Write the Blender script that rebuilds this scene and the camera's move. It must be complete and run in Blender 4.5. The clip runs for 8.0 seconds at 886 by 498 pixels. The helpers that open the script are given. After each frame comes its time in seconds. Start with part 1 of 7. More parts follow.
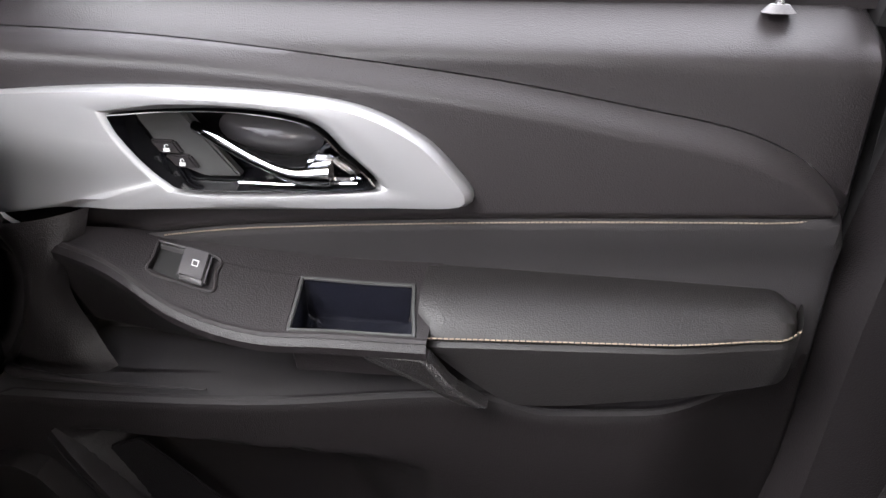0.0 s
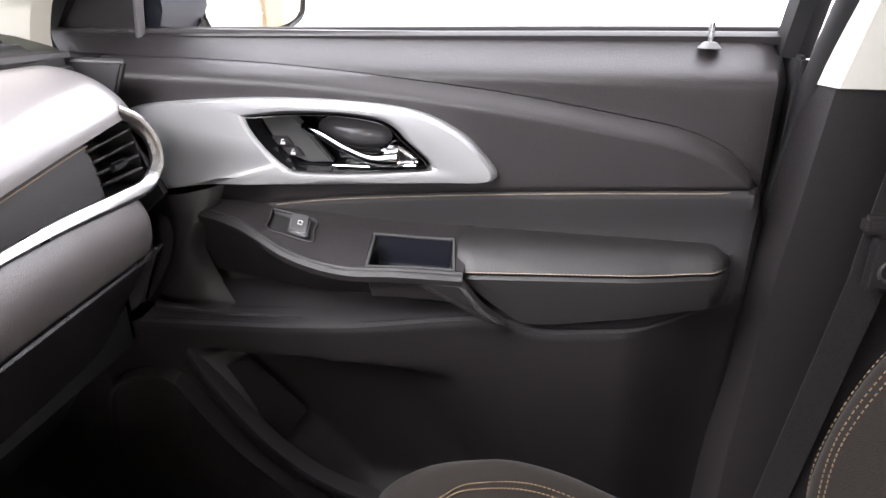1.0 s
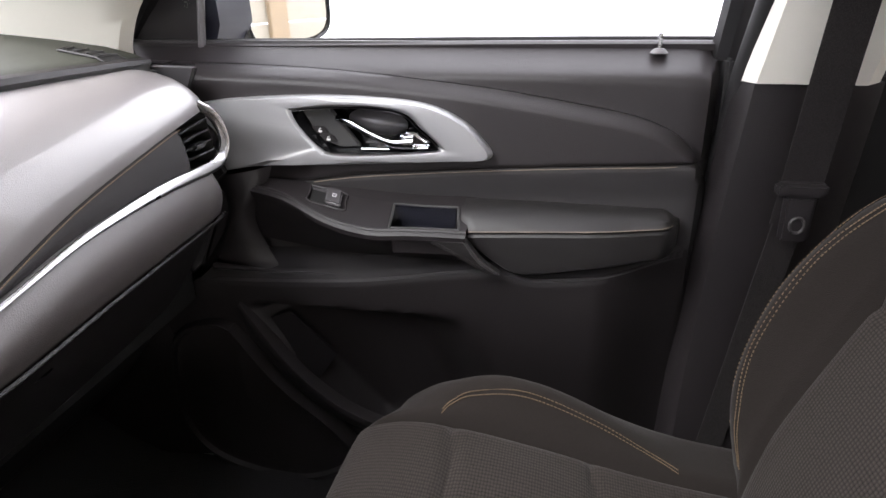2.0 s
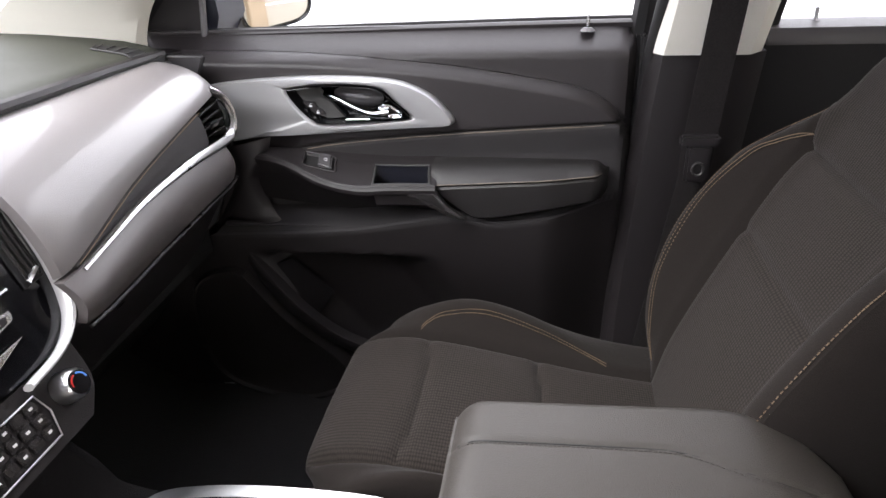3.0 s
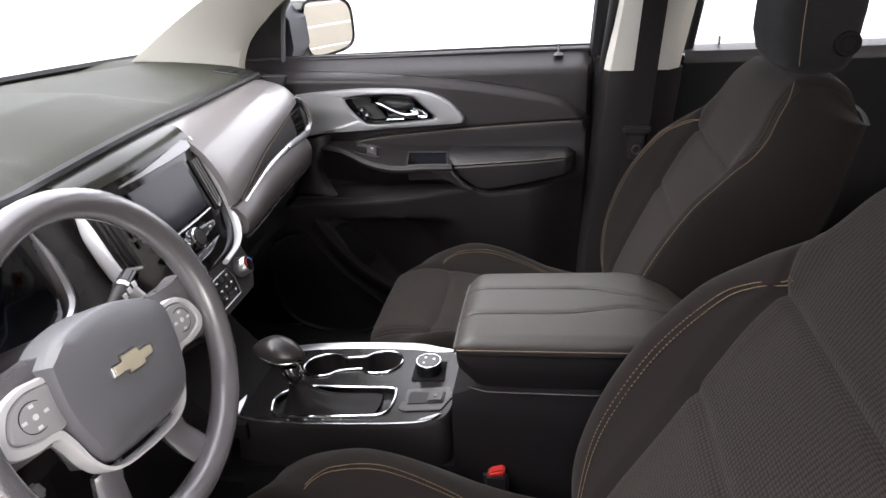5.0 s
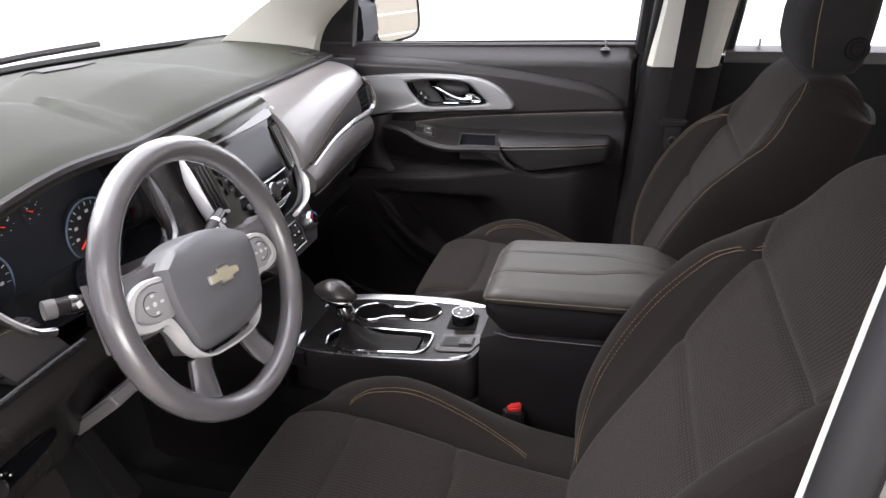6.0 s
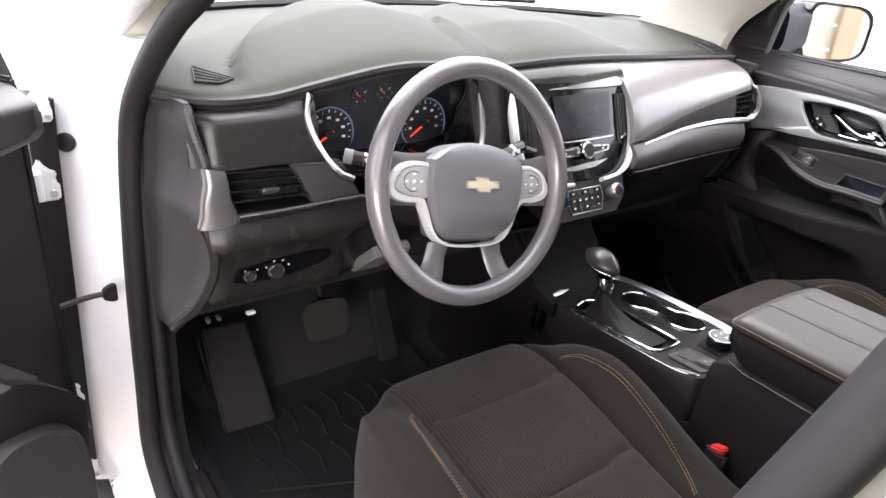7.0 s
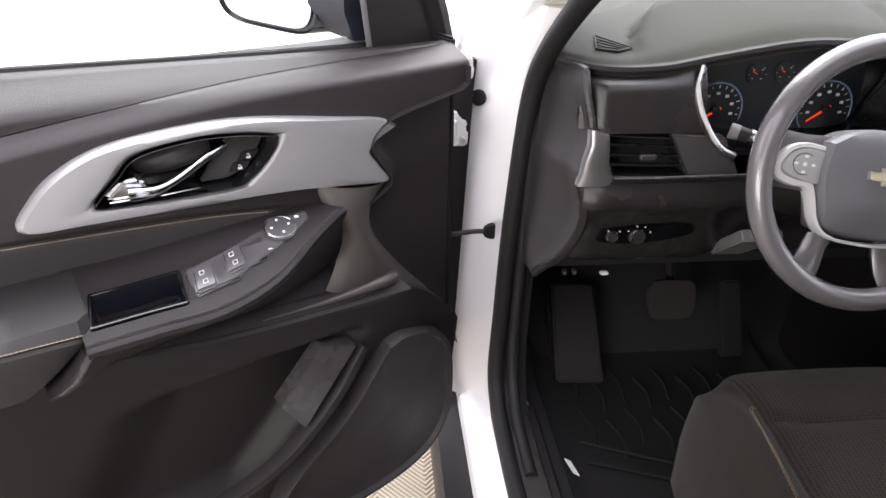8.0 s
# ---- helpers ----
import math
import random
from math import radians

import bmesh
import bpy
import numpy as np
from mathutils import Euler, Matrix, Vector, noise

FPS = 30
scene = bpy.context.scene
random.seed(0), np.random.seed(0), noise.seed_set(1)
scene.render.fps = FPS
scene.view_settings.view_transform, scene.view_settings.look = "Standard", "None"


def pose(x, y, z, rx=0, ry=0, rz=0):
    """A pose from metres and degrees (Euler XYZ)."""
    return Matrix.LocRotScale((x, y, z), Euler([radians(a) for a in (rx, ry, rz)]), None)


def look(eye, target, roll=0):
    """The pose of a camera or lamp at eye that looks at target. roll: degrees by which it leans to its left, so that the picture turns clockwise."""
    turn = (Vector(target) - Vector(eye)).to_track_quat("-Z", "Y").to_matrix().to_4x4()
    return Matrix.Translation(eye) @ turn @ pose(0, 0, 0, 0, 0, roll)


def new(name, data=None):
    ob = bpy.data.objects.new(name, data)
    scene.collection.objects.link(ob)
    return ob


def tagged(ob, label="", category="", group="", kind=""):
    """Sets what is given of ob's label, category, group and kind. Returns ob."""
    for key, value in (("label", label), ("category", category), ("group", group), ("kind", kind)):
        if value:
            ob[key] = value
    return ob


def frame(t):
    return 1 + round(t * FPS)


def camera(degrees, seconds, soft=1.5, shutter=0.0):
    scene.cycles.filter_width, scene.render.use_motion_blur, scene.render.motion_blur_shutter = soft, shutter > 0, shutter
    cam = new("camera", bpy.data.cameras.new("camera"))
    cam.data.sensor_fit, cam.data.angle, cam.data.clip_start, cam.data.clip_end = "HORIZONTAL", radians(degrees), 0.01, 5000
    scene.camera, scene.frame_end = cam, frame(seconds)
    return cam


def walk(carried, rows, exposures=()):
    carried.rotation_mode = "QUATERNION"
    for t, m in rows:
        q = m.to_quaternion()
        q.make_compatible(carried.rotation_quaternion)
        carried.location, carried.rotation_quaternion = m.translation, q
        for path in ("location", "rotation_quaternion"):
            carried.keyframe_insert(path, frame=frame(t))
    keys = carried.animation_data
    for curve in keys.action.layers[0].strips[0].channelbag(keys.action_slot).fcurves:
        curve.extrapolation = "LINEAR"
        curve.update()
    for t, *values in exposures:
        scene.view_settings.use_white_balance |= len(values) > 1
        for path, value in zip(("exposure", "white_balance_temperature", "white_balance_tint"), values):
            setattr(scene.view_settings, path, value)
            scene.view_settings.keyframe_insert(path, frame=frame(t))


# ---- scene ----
cam = camera(66.7, 8.0)
PATH = [
    (0, (0.314, 0.263, 1.257), (0.06, 2.047, 0.391), 0.0),
    (0.5, (0.332, 0.133, 1.288), (0.026, 1.918, 0.439), 0.0),
    (1, (0.349, 0.019, 1.29), (-0.003, 1.822, 0.499), -0.5),
    (2.3, (0.402, -0.251, 1.332), (0.044, 1.56, 0.564), -1.2),
    (2.5, (0.42, -0.293, 1.35), (0.055, 1.485, 0.509), -2.6),
    (3, (0.438, -0.39, 1.392), (0.13, 1.371, 0.497), -2.8),
    (3.5, (0.46, -0.508, 1.43), (0.189, 1.253, 0.522), -2.6),
    (4, (0.469, -0.643, 1.459), (0.182, 1.123, 0.565), -2.7),
    (5.3, (0.507, -0.934, 1.489), (0.156, 0.85, 0.655), -3.8),
    (5.5, (0.513, -0.968, 1.503), (0.129, 0.806, 0.661), -3.3),
    (6, (0.561, -1.039, 1.495), (0.069, 0.701, 0.641), -2.1),
    (6.2, (0.6, -1.058, 1.496), (0.022, 0.635, 0.602), -1.4),
    (6.5, (0.658, -1.044, 1.484), (-0.204, 0.518, 0.581), 0.7),
    (6.8, (0.753, -1.0, 1.453), (-0.513, 0.273, 0.571), 3.5),
    (7, (0.794, -0.981, 1.448), (-0.627, 0.121, 0.573), 5.6),
    (7.2, (0.831, -0.978, 1.439), (-0.729, -0.071, 0.577), 5.7),
    (7.5, (0.852, -0.98, 1.437), (-0.831, -0.384, 0.537), 4.5),
    (8, (0.843, -1.036, 1.431), (-0.903, -0.849, 0.474), 1.4),
]
walk(cam, [(t, look(eye, target, roll)) for t, eye, target, roll in PATH], exposures=((0, 1.6), (1.0, 1.75), (2.5, 0.85), (3.0, 1.05), (3.5, 1.0), (4, 0.9), (5.5, 0.75), (6.5, 0.92), (7.0, 1.3), (7.5, 1.05), (8, 0.6)))

# ---- light ----
world = bpy.data.worlds.new("studio_surround")
scene.world = world
world.use_nodes = True
bg = world.node_tree.nodes["Background"]
bg.inputs["Color"].default_value = (1.0, 0.955, 1.065, 1)
bg.inputs["Strength"].default_value = 2.6


def light_panel(name, place, target, w, h, watts):
    """An unseen rectangular lamp, added to brighten the cabin."""
    data = bpy.data.lights.new(name, "AREA")
    data.shape, data.size, data.size_y, data.energy = "RECTANGLE", w, h, watts
    data.color = (1.0, 0.98, 0.97)
    new(name, data).matrix_basis = look(place, target)


# Added fill lights, aimed at the dash, cabin and wheel.
light_panel("overhead_fill_lamp", (-2.0, -0.7, 4.2), (-0.3, -0.3, 1), 5.0, 2.4, 225)
light_panel("side_fill_lamp", (0.0, 5.0, 3.6), (0, 0, 1), 4.0, 2.4, 25)
light_panel("driver_fill_lamp", (2.5, -3.3, 1.25), (-0.2, -0.2, 1.05), 2.4, 1.0, 58)

# ---- materials ----
def mat(name, col, rough=0.5, metal=0.0, spec=0.5, grain=0.0, scale=400.0, vary=0.12, vscale=6.0, coat=0.0, rough_vary=0.08):
    m = bpy.data.materials.new(name)
    m.use_nodes = True
    nt = m.node_tree
    b = nt.nodes["Principled BSDF"]
    tc = nt.nodes.new("ShaderNodeTexCoord")
    n1 = nt.nodes.new("ShaderNodeTexNoise")
    n1.inputs["Scale"].default_value = vscale
    n1.inputs["Detail"].default_value = 6
    nt.links.new(tc.outputs["Object"], n1.inputs["Vector"])
    ramp = nt.nodes.new("ShaderNodeMapRange")
    ramp.inputs[3].default_value, ramp.inputs[4].default_value = 1 - vary, 1 + vary
    nt.links.new(n1.outputs["Fac"], ramp.inputs[0])
    mul = nt.nodes.new("ShaderNodeVectorMath")
    mul.operation = "SCALE"
    mul.inputs[0].default_value = col
    nt.links.new(ramp.outputs[0], mul.inputs["Scale"])
    nt.links.new(mul.outputs[0], b.inputs["Base Color"])
    rr = nt.nodes.new("ShaderNodeMapRange")
    rr.inputs[3].default_value, rr.inputs[4].default_value = max(0.02, rough - rough_vary), min(1, rough + rough_vary)
    nt.links.new(n1.outputs["Fac"], rr.inputs[0])
    nt.links.new(rr.outputs[0], b.inputs["Roughness"])
    b.inputs["Metallic"].default_value = metal
    b.inputs["Specular IOR Level"].default_value = spec
    b.inputs["Coat Weight"].default_value = coat
    b.inputs["Coat Roughness"].default_value = 0.05
    if grain:
        n2 = nt.nodes.new("ShaderNodeTexVoronoi")
        n2.inputs["Scale"].default_value = scale
        nt.links.new(tc.outputs["Object"], n2.inputs["Vector"])
        bump = nt.nodes.new("ShaderNodeBump")
        bump.inputs["Strength"].default_value = grain
        bump.inputs["Distance"].default_value = 0.0006
        nt.links.new(n2.outputs["Distance"], bump.inputs["Height"])
        nt.links.new(bump.outputs[0], b.inputs["Normal"])
    return m


def weave(name, col, col2, scale, strength=0.6, flat=False):
    """Knitted fabric: small staggered cells with relief."""
    m = mat(name, col, 0.95, spec=0.12, vary=0.15, vscale=9)
    nt = m.node_tree
    b = nt.nodes["Principled BSDF"]
    tc = [n for n in nt.nodes if n.type == "TEX_COORD"][0]
    mp = nt.nodes.new("ShaderNodeMapping")
    mp.inputs["Scale"].default_value = (1, 1, 1)
    if flat:
        mp.inputs["Scale"].default_value = (1.0, 0.52, 1)
    nt.links.new(tc.outputs["UV" if flat else "Object"], mp.inputs["Vector"])
    v = nt.nodes.new("ShaderNodeTexVoronoi")
    v.inputs["Scale"].default_value = scale
    v.voronoi_dimensions = "2D" if flat else "3D"
    v.inputs["Randomness"].default_value = 0.15 if flat else 1.0
    nt.links.new(mp.outputs[0], v.inputs["Vector"])
    mix = nt.nodes.new("ShaderNodeMix")
    mix.data_type = "RGBA"
    mix.inputs["A"].default_value = (*col, 1)
    mix.inputs["B"].default_value = (*col2, 1)
    mr = nt.nodes.new("ShaderNodeMapRange")
    mr.inputs[1].default_value, mr.inputs[2].default_value = 0.2, 0.65
    nt.links.new(v.outputs["Distance"], mr.inputs[0])
    nt.links.new(mr.outputs[0], mix.inputs["Factor"])
    nt.links.new(mix.outputs["Result"], b.inputs["Base Color"])
    bump = nt.nodes.new("ShaderNodeBump")
    bump.invert = True
    bump.inputs["Strength"].default_value = strength
    bump.inputs["Distance"].default_value = 0.0012
    nt.links.new(v.outputs["Distance"], bump.inputs["Height"])
    nt.links.new(bump.outputs[0], b.inputs["Normal"])
    b.inputs["Sheen Weight"].default_value = 0.05
    return m


def glass_mat(name, tint=(1, 1, 1)):
    m = bpy.data.materials.new(name)
    m.use_nodes = True
    nt = m.node_tree
    nt.nodes.clear()
    out = nt.nodes.new("ShaderNodeOutputMaterial")
    tr = nt.nodes.new("ShaderNodeBsdfTransparent")
    tr.inputs["Color"].default_value = (*tint, 1)
    gl = nt.nodes.new("ShaderNodeBsdfGlossy")
    gl.inputs["Roughness"].default_value = 0.02
    mx = nt.nodes.new("ShaderNodeMixShader")
    mx.inputs[0].default_value = 0.04
    nt.links.new(tr.outputs[0], mx.inputs[1])
    nt.links.new(gl.outputs[0], mx.inputs[2])
    nt.links.new(mx.outputs[0], out.inputs[0])
    return m


HOODMAT = mat("satin_hood_plastic", (0.022, 0.023, 0.018), 0.20, spec=0.5)
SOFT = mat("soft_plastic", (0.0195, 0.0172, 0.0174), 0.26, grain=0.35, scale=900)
SOFT2 = mat("door_plastic", (0.0246, 0.0214, 0.0224), 0.42, spec=0.4, grain=0.4, scale=800)
HARD = mat("hard_plastic", (0.0165, 0.0142, 0.0150), 0.46, spec=0.35, grain=0.5, scale=700)
PEBBLE = mat("pebbled_plastic", (0.0200, 0.0175, 0.0180), 0.42, spec=0.35, grain=0.5, scale=800)
LOWDOOR = mat("lower_door_plastic", (0.0130, 0.0110, 0.0115), 0.5, spec=0.28, grain=0.5, scale=700)
BLADE = mat("dark_satin_blade", (0.27, 0.265, 0.27), 0.30, metal=0.8, vary=0.05)
COARSE = mat("coarse_pebbled_plastic", (0.036, 0.033, 0.033), 0.30, grain=1.0, scale=620)
COARSE.node_tree.nodes["Bump"].inputs["Distance"].default_value = 0.0016
DASHTOP = mat("dash_top_plastic", (0.0265, 0.0280, 0.0205), 0.58, spec=0.22, grain=0.45, scale=700)
# Passenger pad lightened: the window light on it is in the colour.
LITPAD = mat("lit_dash_pad", (0.165, 0.152, 0.153), 0.34, spec=0.9, coat=0.5, grain=0.35, scale=800)
LEATHER = mat("armrest_leatherette", (0.0165, 0.0150, 0.0150), 0.5, grain=0.4, scale=700)
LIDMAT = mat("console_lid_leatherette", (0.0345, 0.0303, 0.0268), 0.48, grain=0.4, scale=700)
INSERT = mat("insert_cloth", (0.027, 0.0245, 0.0255), 0.75, grain=0.5, scale=1200)
SILVER = mat("silver_paint", (0.355, 0.355, 0.36), 0.42, metal=0.5, vary=0.03)
CHROME = mat("chrome", (0.56, 0.57, 0.59), 0.09, metal=1.0, vary=0.02, rough_vary=0.03)
SATIN = mat("satin_chrome", (0.47, 0.47, 0.48), 0.27, metal=1.0, vary=0.03)
PIANO = mat("piano_black", (0.005, 0.005, 0.006), 0.10, spec=0.35, coat=0.15, vary=0.05, rough_vary=0.03)
SCREEN = mat("display_glass", (0.012, 0.012, 0.018), 0.14, spec=0.35, vary=0.3)
BEIGE = mat("beige_pillar_trim", (0.68, 0.66, 0.59), 0.7, grain=0.3, scale=900, vary=0.04)
WHITE = mat("white_car_paint", (0.87, 0.87, 0.87), 0.25, coat=0.6, vary=0.02)
RUBBER = mat("rubber_seal", (0.0115, 0.0108, 0.0114), 0.6, spec=0.35, vary=0.2)
CARPET = mat("carpet", (0.0120, 0.0112, 0.0118), 0.95, grain=1.0, scale=500, vary=0.3)
MATRUB = mat("rubber_mat", (0.0075, 0.0070, 0.0074), 0.85, spec=0.25, vary=0.2)
FABRIC = weave("seat_mesh_cloth", (0.0300, 0.0244, 0.0211), (0.0076, 0.0062, 0.0055), 340, 0.7, True)
FABRIC2 = weave("seat_plain_cloth", (0.0166, 0.0133, 0.0116), (0.0122, 0.0098, 0.0087), 900, 0.25)
FABRIC3 = weave("seat_dark_cloth", (0.0216, 0.0203, 0.0196), (0.0135, 0.0128, 0.0128), 900, 0.4)
BELT = weave("belt_webbing", (0.026, 0.0225, 0.0225), (0.013, 0.0115, 0.0115), 700, 0.4)
THREAD = mat("copper_thread", (0.135, 0.093, 0.053), 0.7, vary=0.2, vscale=60)
THREAD2 = mat("grey_thread", (0.30, 0.24, 0.18), 0.7, vary=0.2, vscale=60)
RIMMAT = mat("wheel_rim_urethane", (0.118, 0.112, 0.120), 0.22, spec=0.9, coat=0.5, grain=0.35, scale=620)
HUBMAT = mat("airbag_cover", (0.138, 0.138, 0.149), 0.32, grain=0.4, scale=900)
SPOKE = mat("silver_spoke", (0.74, 0.74, 0.75), 0.24, metal=0.25, vary=0.03)
ICON = mat("white_print", (0.75, 0.75, 0.75), 0.6, vary=0.03)
RED = mat("red_plastic", (0.36, 0.014, 0.012), 0.45)
REDNEEDLE = mat("red_needle", (0.75, 0.05, 0.02), 0.4)
BLUEDOT = mat("blue_print", (0.08, 0.25, 0.7), 0.4)
GAUGERING = mat("gauge_ring_print", (0.13, 0.17, 0.24), 0.5)
GOLD = mat("gold_emblem", (0.88, 0.82, 0.62), 0.22, metal=0.5)
DIAL = mat("dial_face", (0.012, 0.014, 0.020), 0.35)
BLACK = mat("black_recess", (0.008, 0.008, 0.008), 0.6)
MIRROR = mat("mirror_silver", (0.92, 0.92, 0.92), 0.02, metal=1.0, vary=0.0, rough_vary=0.0)
GLASS = glass_mat("clear_glass", (0.96, 0.98, 0.97))
STEEL = mat("zinc_steel", (0.6, 0.6, 0.6), 0.4, metal=0.8)
FLOORTILE = mat("floor_tile", (0.34, 0.30, 0.23), 0.6, vary=0.15, grain=0.3, scale=200)
FLOORBASE = mat("floor_base", (0.20, 0.17, 0.13), 0.8, vary=0.15)
PALE = mat("studio_floor", (0.72, 0.72, 0.71), 0.5, vary=0.04)
PLANK = mat("painted_board", (0.36, 0.33, 0.27), 0.7, vary=0.1)
POST = mat("timber_post", (0.30, 0.23, 0.15), 0.7, vary=0.2)
DARKBLUE = mat("mirror_foot_plastic", (0.012, 0.013, 0.022), 0.45, spec=0.3)
PLATE = mat("smooth_plate", (0.040, 0.037, 0.037), 0.28)
LOCKMAT = mat("lock_panel_plastic", (0.050, 0.050, 0.049), 0.36, grain=0.2, scale=900)
BAR = mat("brushed_console_bar", (0.36, 0.36, 0.37), 0.30, metal=1.0, vary=0.10, vscale=14)
CUPMAT = mat("cup_liner_plastic", (0.0065, 0.0068, 0.0110), 0.24, spec=0.4)
PEDAL = mat("worn_pedal_rubber", (0.019, 0.017, 0.0155), 0.75, spec=0.3, grain=0.8, scale=300, vary=0.25)
# Door plastic darkened so the rear doors carry their shade in the colour.
SHADOWED = mat("shadowed_door_plastic", (0.0070, 0.0062, 0.0066), 0.6, spec=0.2, grain=0.4, scale=800)
GLOSSBLACK = mat("console_black", (0.012, 0.011, 0.011), 0.26, spec=0.4)
BOOT = mat("boot_leather", (0.008, 0.007, 0.007), 0.58, spec=0.22, grain=0.4, scale=500)
KNOB = mat("selector_knob_plastic", (0.025, 0.022, 0.022), 0.30)
BRONZE = mat("lit_bronze_grey_plastic", (0.060, 0.052, 0.050), 0.34, grain=0.3, scale=900)
RESTMAT = mat("foot_rest_plastic", (0.015, 0.0135, 0.0135), 0.75, spec=0.3, grain=0.6, scale=500)
SWITCH = mat("glossy_switch", (0.075, 0.072, 0.075), 0.16)
# Lower passenger fascia, lightened likewise for the light that reaches it.
LITLOWPAD = mat("lit_lower_fascia", (0.088, 0.079, 0.079), 0.34, grain=0.35, scale=800)
THUMBPAD = mat("thumb_pad_plastic", (0.34, 0.34, 0.345), 0.4)
BOWLMAT = mat("handle_bowl_plastic", (0.080, 0.077, 0.080), 0.16)
CAPMAT = mat("dash_end_plastic", (0.029, 0.027, 0.0285), 0.42, grain=0.4, scale=800)
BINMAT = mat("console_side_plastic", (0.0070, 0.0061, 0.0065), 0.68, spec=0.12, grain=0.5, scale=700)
GREY = mat("grey_trim", (0.12, 0.115, 0.118), 0.5, grain=0.4, scale=800)

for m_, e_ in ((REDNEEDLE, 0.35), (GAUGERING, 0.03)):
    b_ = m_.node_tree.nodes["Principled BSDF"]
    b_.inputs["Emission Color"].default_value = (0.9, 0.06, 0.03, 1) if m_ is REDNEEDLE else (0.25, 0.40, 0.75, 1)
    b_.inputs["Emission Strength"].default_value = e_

# ---- mesh helpers ----
V = Vector


def thing(name, base, label, category, group="", kind=""):
    e = new(name)
    e.empty_display_size = 0.05
    e.matrix_basis = Matrix.Translation(base)
    return tagged(e, label, category, group, kind)


def part(name, bm, material, parent=None, label="", smooth=True):
    """Links a bmesh given in world coordinates as one mesh object under a thing or a part."""
    bmesh.ops.recalc_face_normals(bm, faces=bm.faces)
    me = bpy.data.meshes.new(name)
    bm.to_mesh(me)
    bm.free()
    me.materials.append(material)
    if smooth:
        for p in me.polygons:
            p.use_smooth = True
        me.set_sharp_from_angle(angle=radians(40))
    ob = new(name, me)
    if parent is not None:
        ob.parent = parent
        if parent.type == "EMPTY":
            ob.matrix_parent_inverse = parent.matrix_basis.inverted()
    if label:
        ob["label"] = label
    return ob


def cr(pts, n):
    """A smooth curve of n points through the given ones."""
    pts = [V(p) for p in pts]
    ext = [2 * pts[0] - pts[1]] + pts + [2 * pts[-1] - pts[-2]]
    seg = len(pts) - 1
    out = []
    for i in range(n):
        s = i / (n - 1) * seg
        k = min(int(s), seg - 1)
        t = s - k
        a, b, c, d = ext[k : k + 4]
        out.append(0.5 * (2 * b + (c - a) * t + (2 * a - 5 * b + 4 * c - d) * t * t + (3 * b - a - 3 * c + d) * t**3))
    return out


def at(xs, zs, x):
    """A smooth value through a few knots."""
    if x <= xs[0]:
        return zs[0]
    if x >= xs[-1]:
        return zs[-1]
    k = next(i for i in range(len(xs) - 1) if x <= xs[i + 1])
    t = (x - xs[k]) / (xs[k + 1] - xs[k])
    m0 = (zs[k + 1] - zs[k - 1]) / (xs[k + 1] - xs[k - 1]) if k else (zs[k + 1] - zs[k]) / (xs[k + 1] - xs[k])
    m1 = (zs[k + 2] - zs[k]) / (xs[k + 2] - xs[k]) if k + 2 < len(xs) else (zs[k + 1] - zs[k]) / (xs[k + 1] - xs[k])
    h = xs[k + 1] - xs[k]
    return (2 * t**3 - 3 * t * t + 1) * zs[k] + (t**3 - 2 * t * t + t) * h * m0 + (3 * t * t - 2 * t**3) * zs[k + 1] + (t**3 - t * t) * h * m1


def ss(a, b, x):
    t = min(1, max(0, (x - a) / (b - a)))
    return t * t * (3 - 2 * t)


def grid(rows, close_u=False, close_v=False, bm=None):
    """A sheet of quads from rows of points."""
    bm = bm or bmesh.new()
    vs = [[bm.verts.new(p) for p in r] for r in rows]
    nu, nv = len(vs), len(vs[0])
    for i in range(nu if close_u else nu - 1):
        for j in range(nv if close_v else nv - 1):
            q = [vs[i][j], vs[(i + 1) % nu][j], vs[(i + 1) % nu][(j + 1) % nv], vs[i][(j + 1) % nv]]
            try:
                bm.faces.new(q)
            except ValueError:
                pass
    return bm


def sheet(fn, nu, nv, thick=None):
    """A surface fn(u, v); with thick, a vector, it is closed into a solid."""
    rows = [[fn(i / nu, j / nv) for j in range(nv + 1)] for i in range(nu + 1)]
    bm = grid(rows)
    if thick is not None:
        solid(bm, thick)
    return bm


def solid(bm, by):
    geo = bmesh.ops.extrude_face_region(bm, geom=list(bm.faces))
    vs = [g for g in geo["geom"] if isinstance(g, bmesh.types.BMVert)]
    bmesh.ops.translate(bm, vec=V(by), verts=vs)
    return bm


def loft(rings, caps=True, bm=None):
    bm = bm or bmesh.new()
    vs = [[bm.verts.new(p) for p in r] for r in rings]
    n = len(vs[0])
    for a, b in zip(vs, vs[1:]):
        for j in range(n):
            bm.faces.new((a[j], b[j], b[(j + 1) % n], a[(j + 1) % n]))
    if caps:
        bm.faces.new(vs[0])
        bm.faces.new(vs[-1][::-1])
    return bm


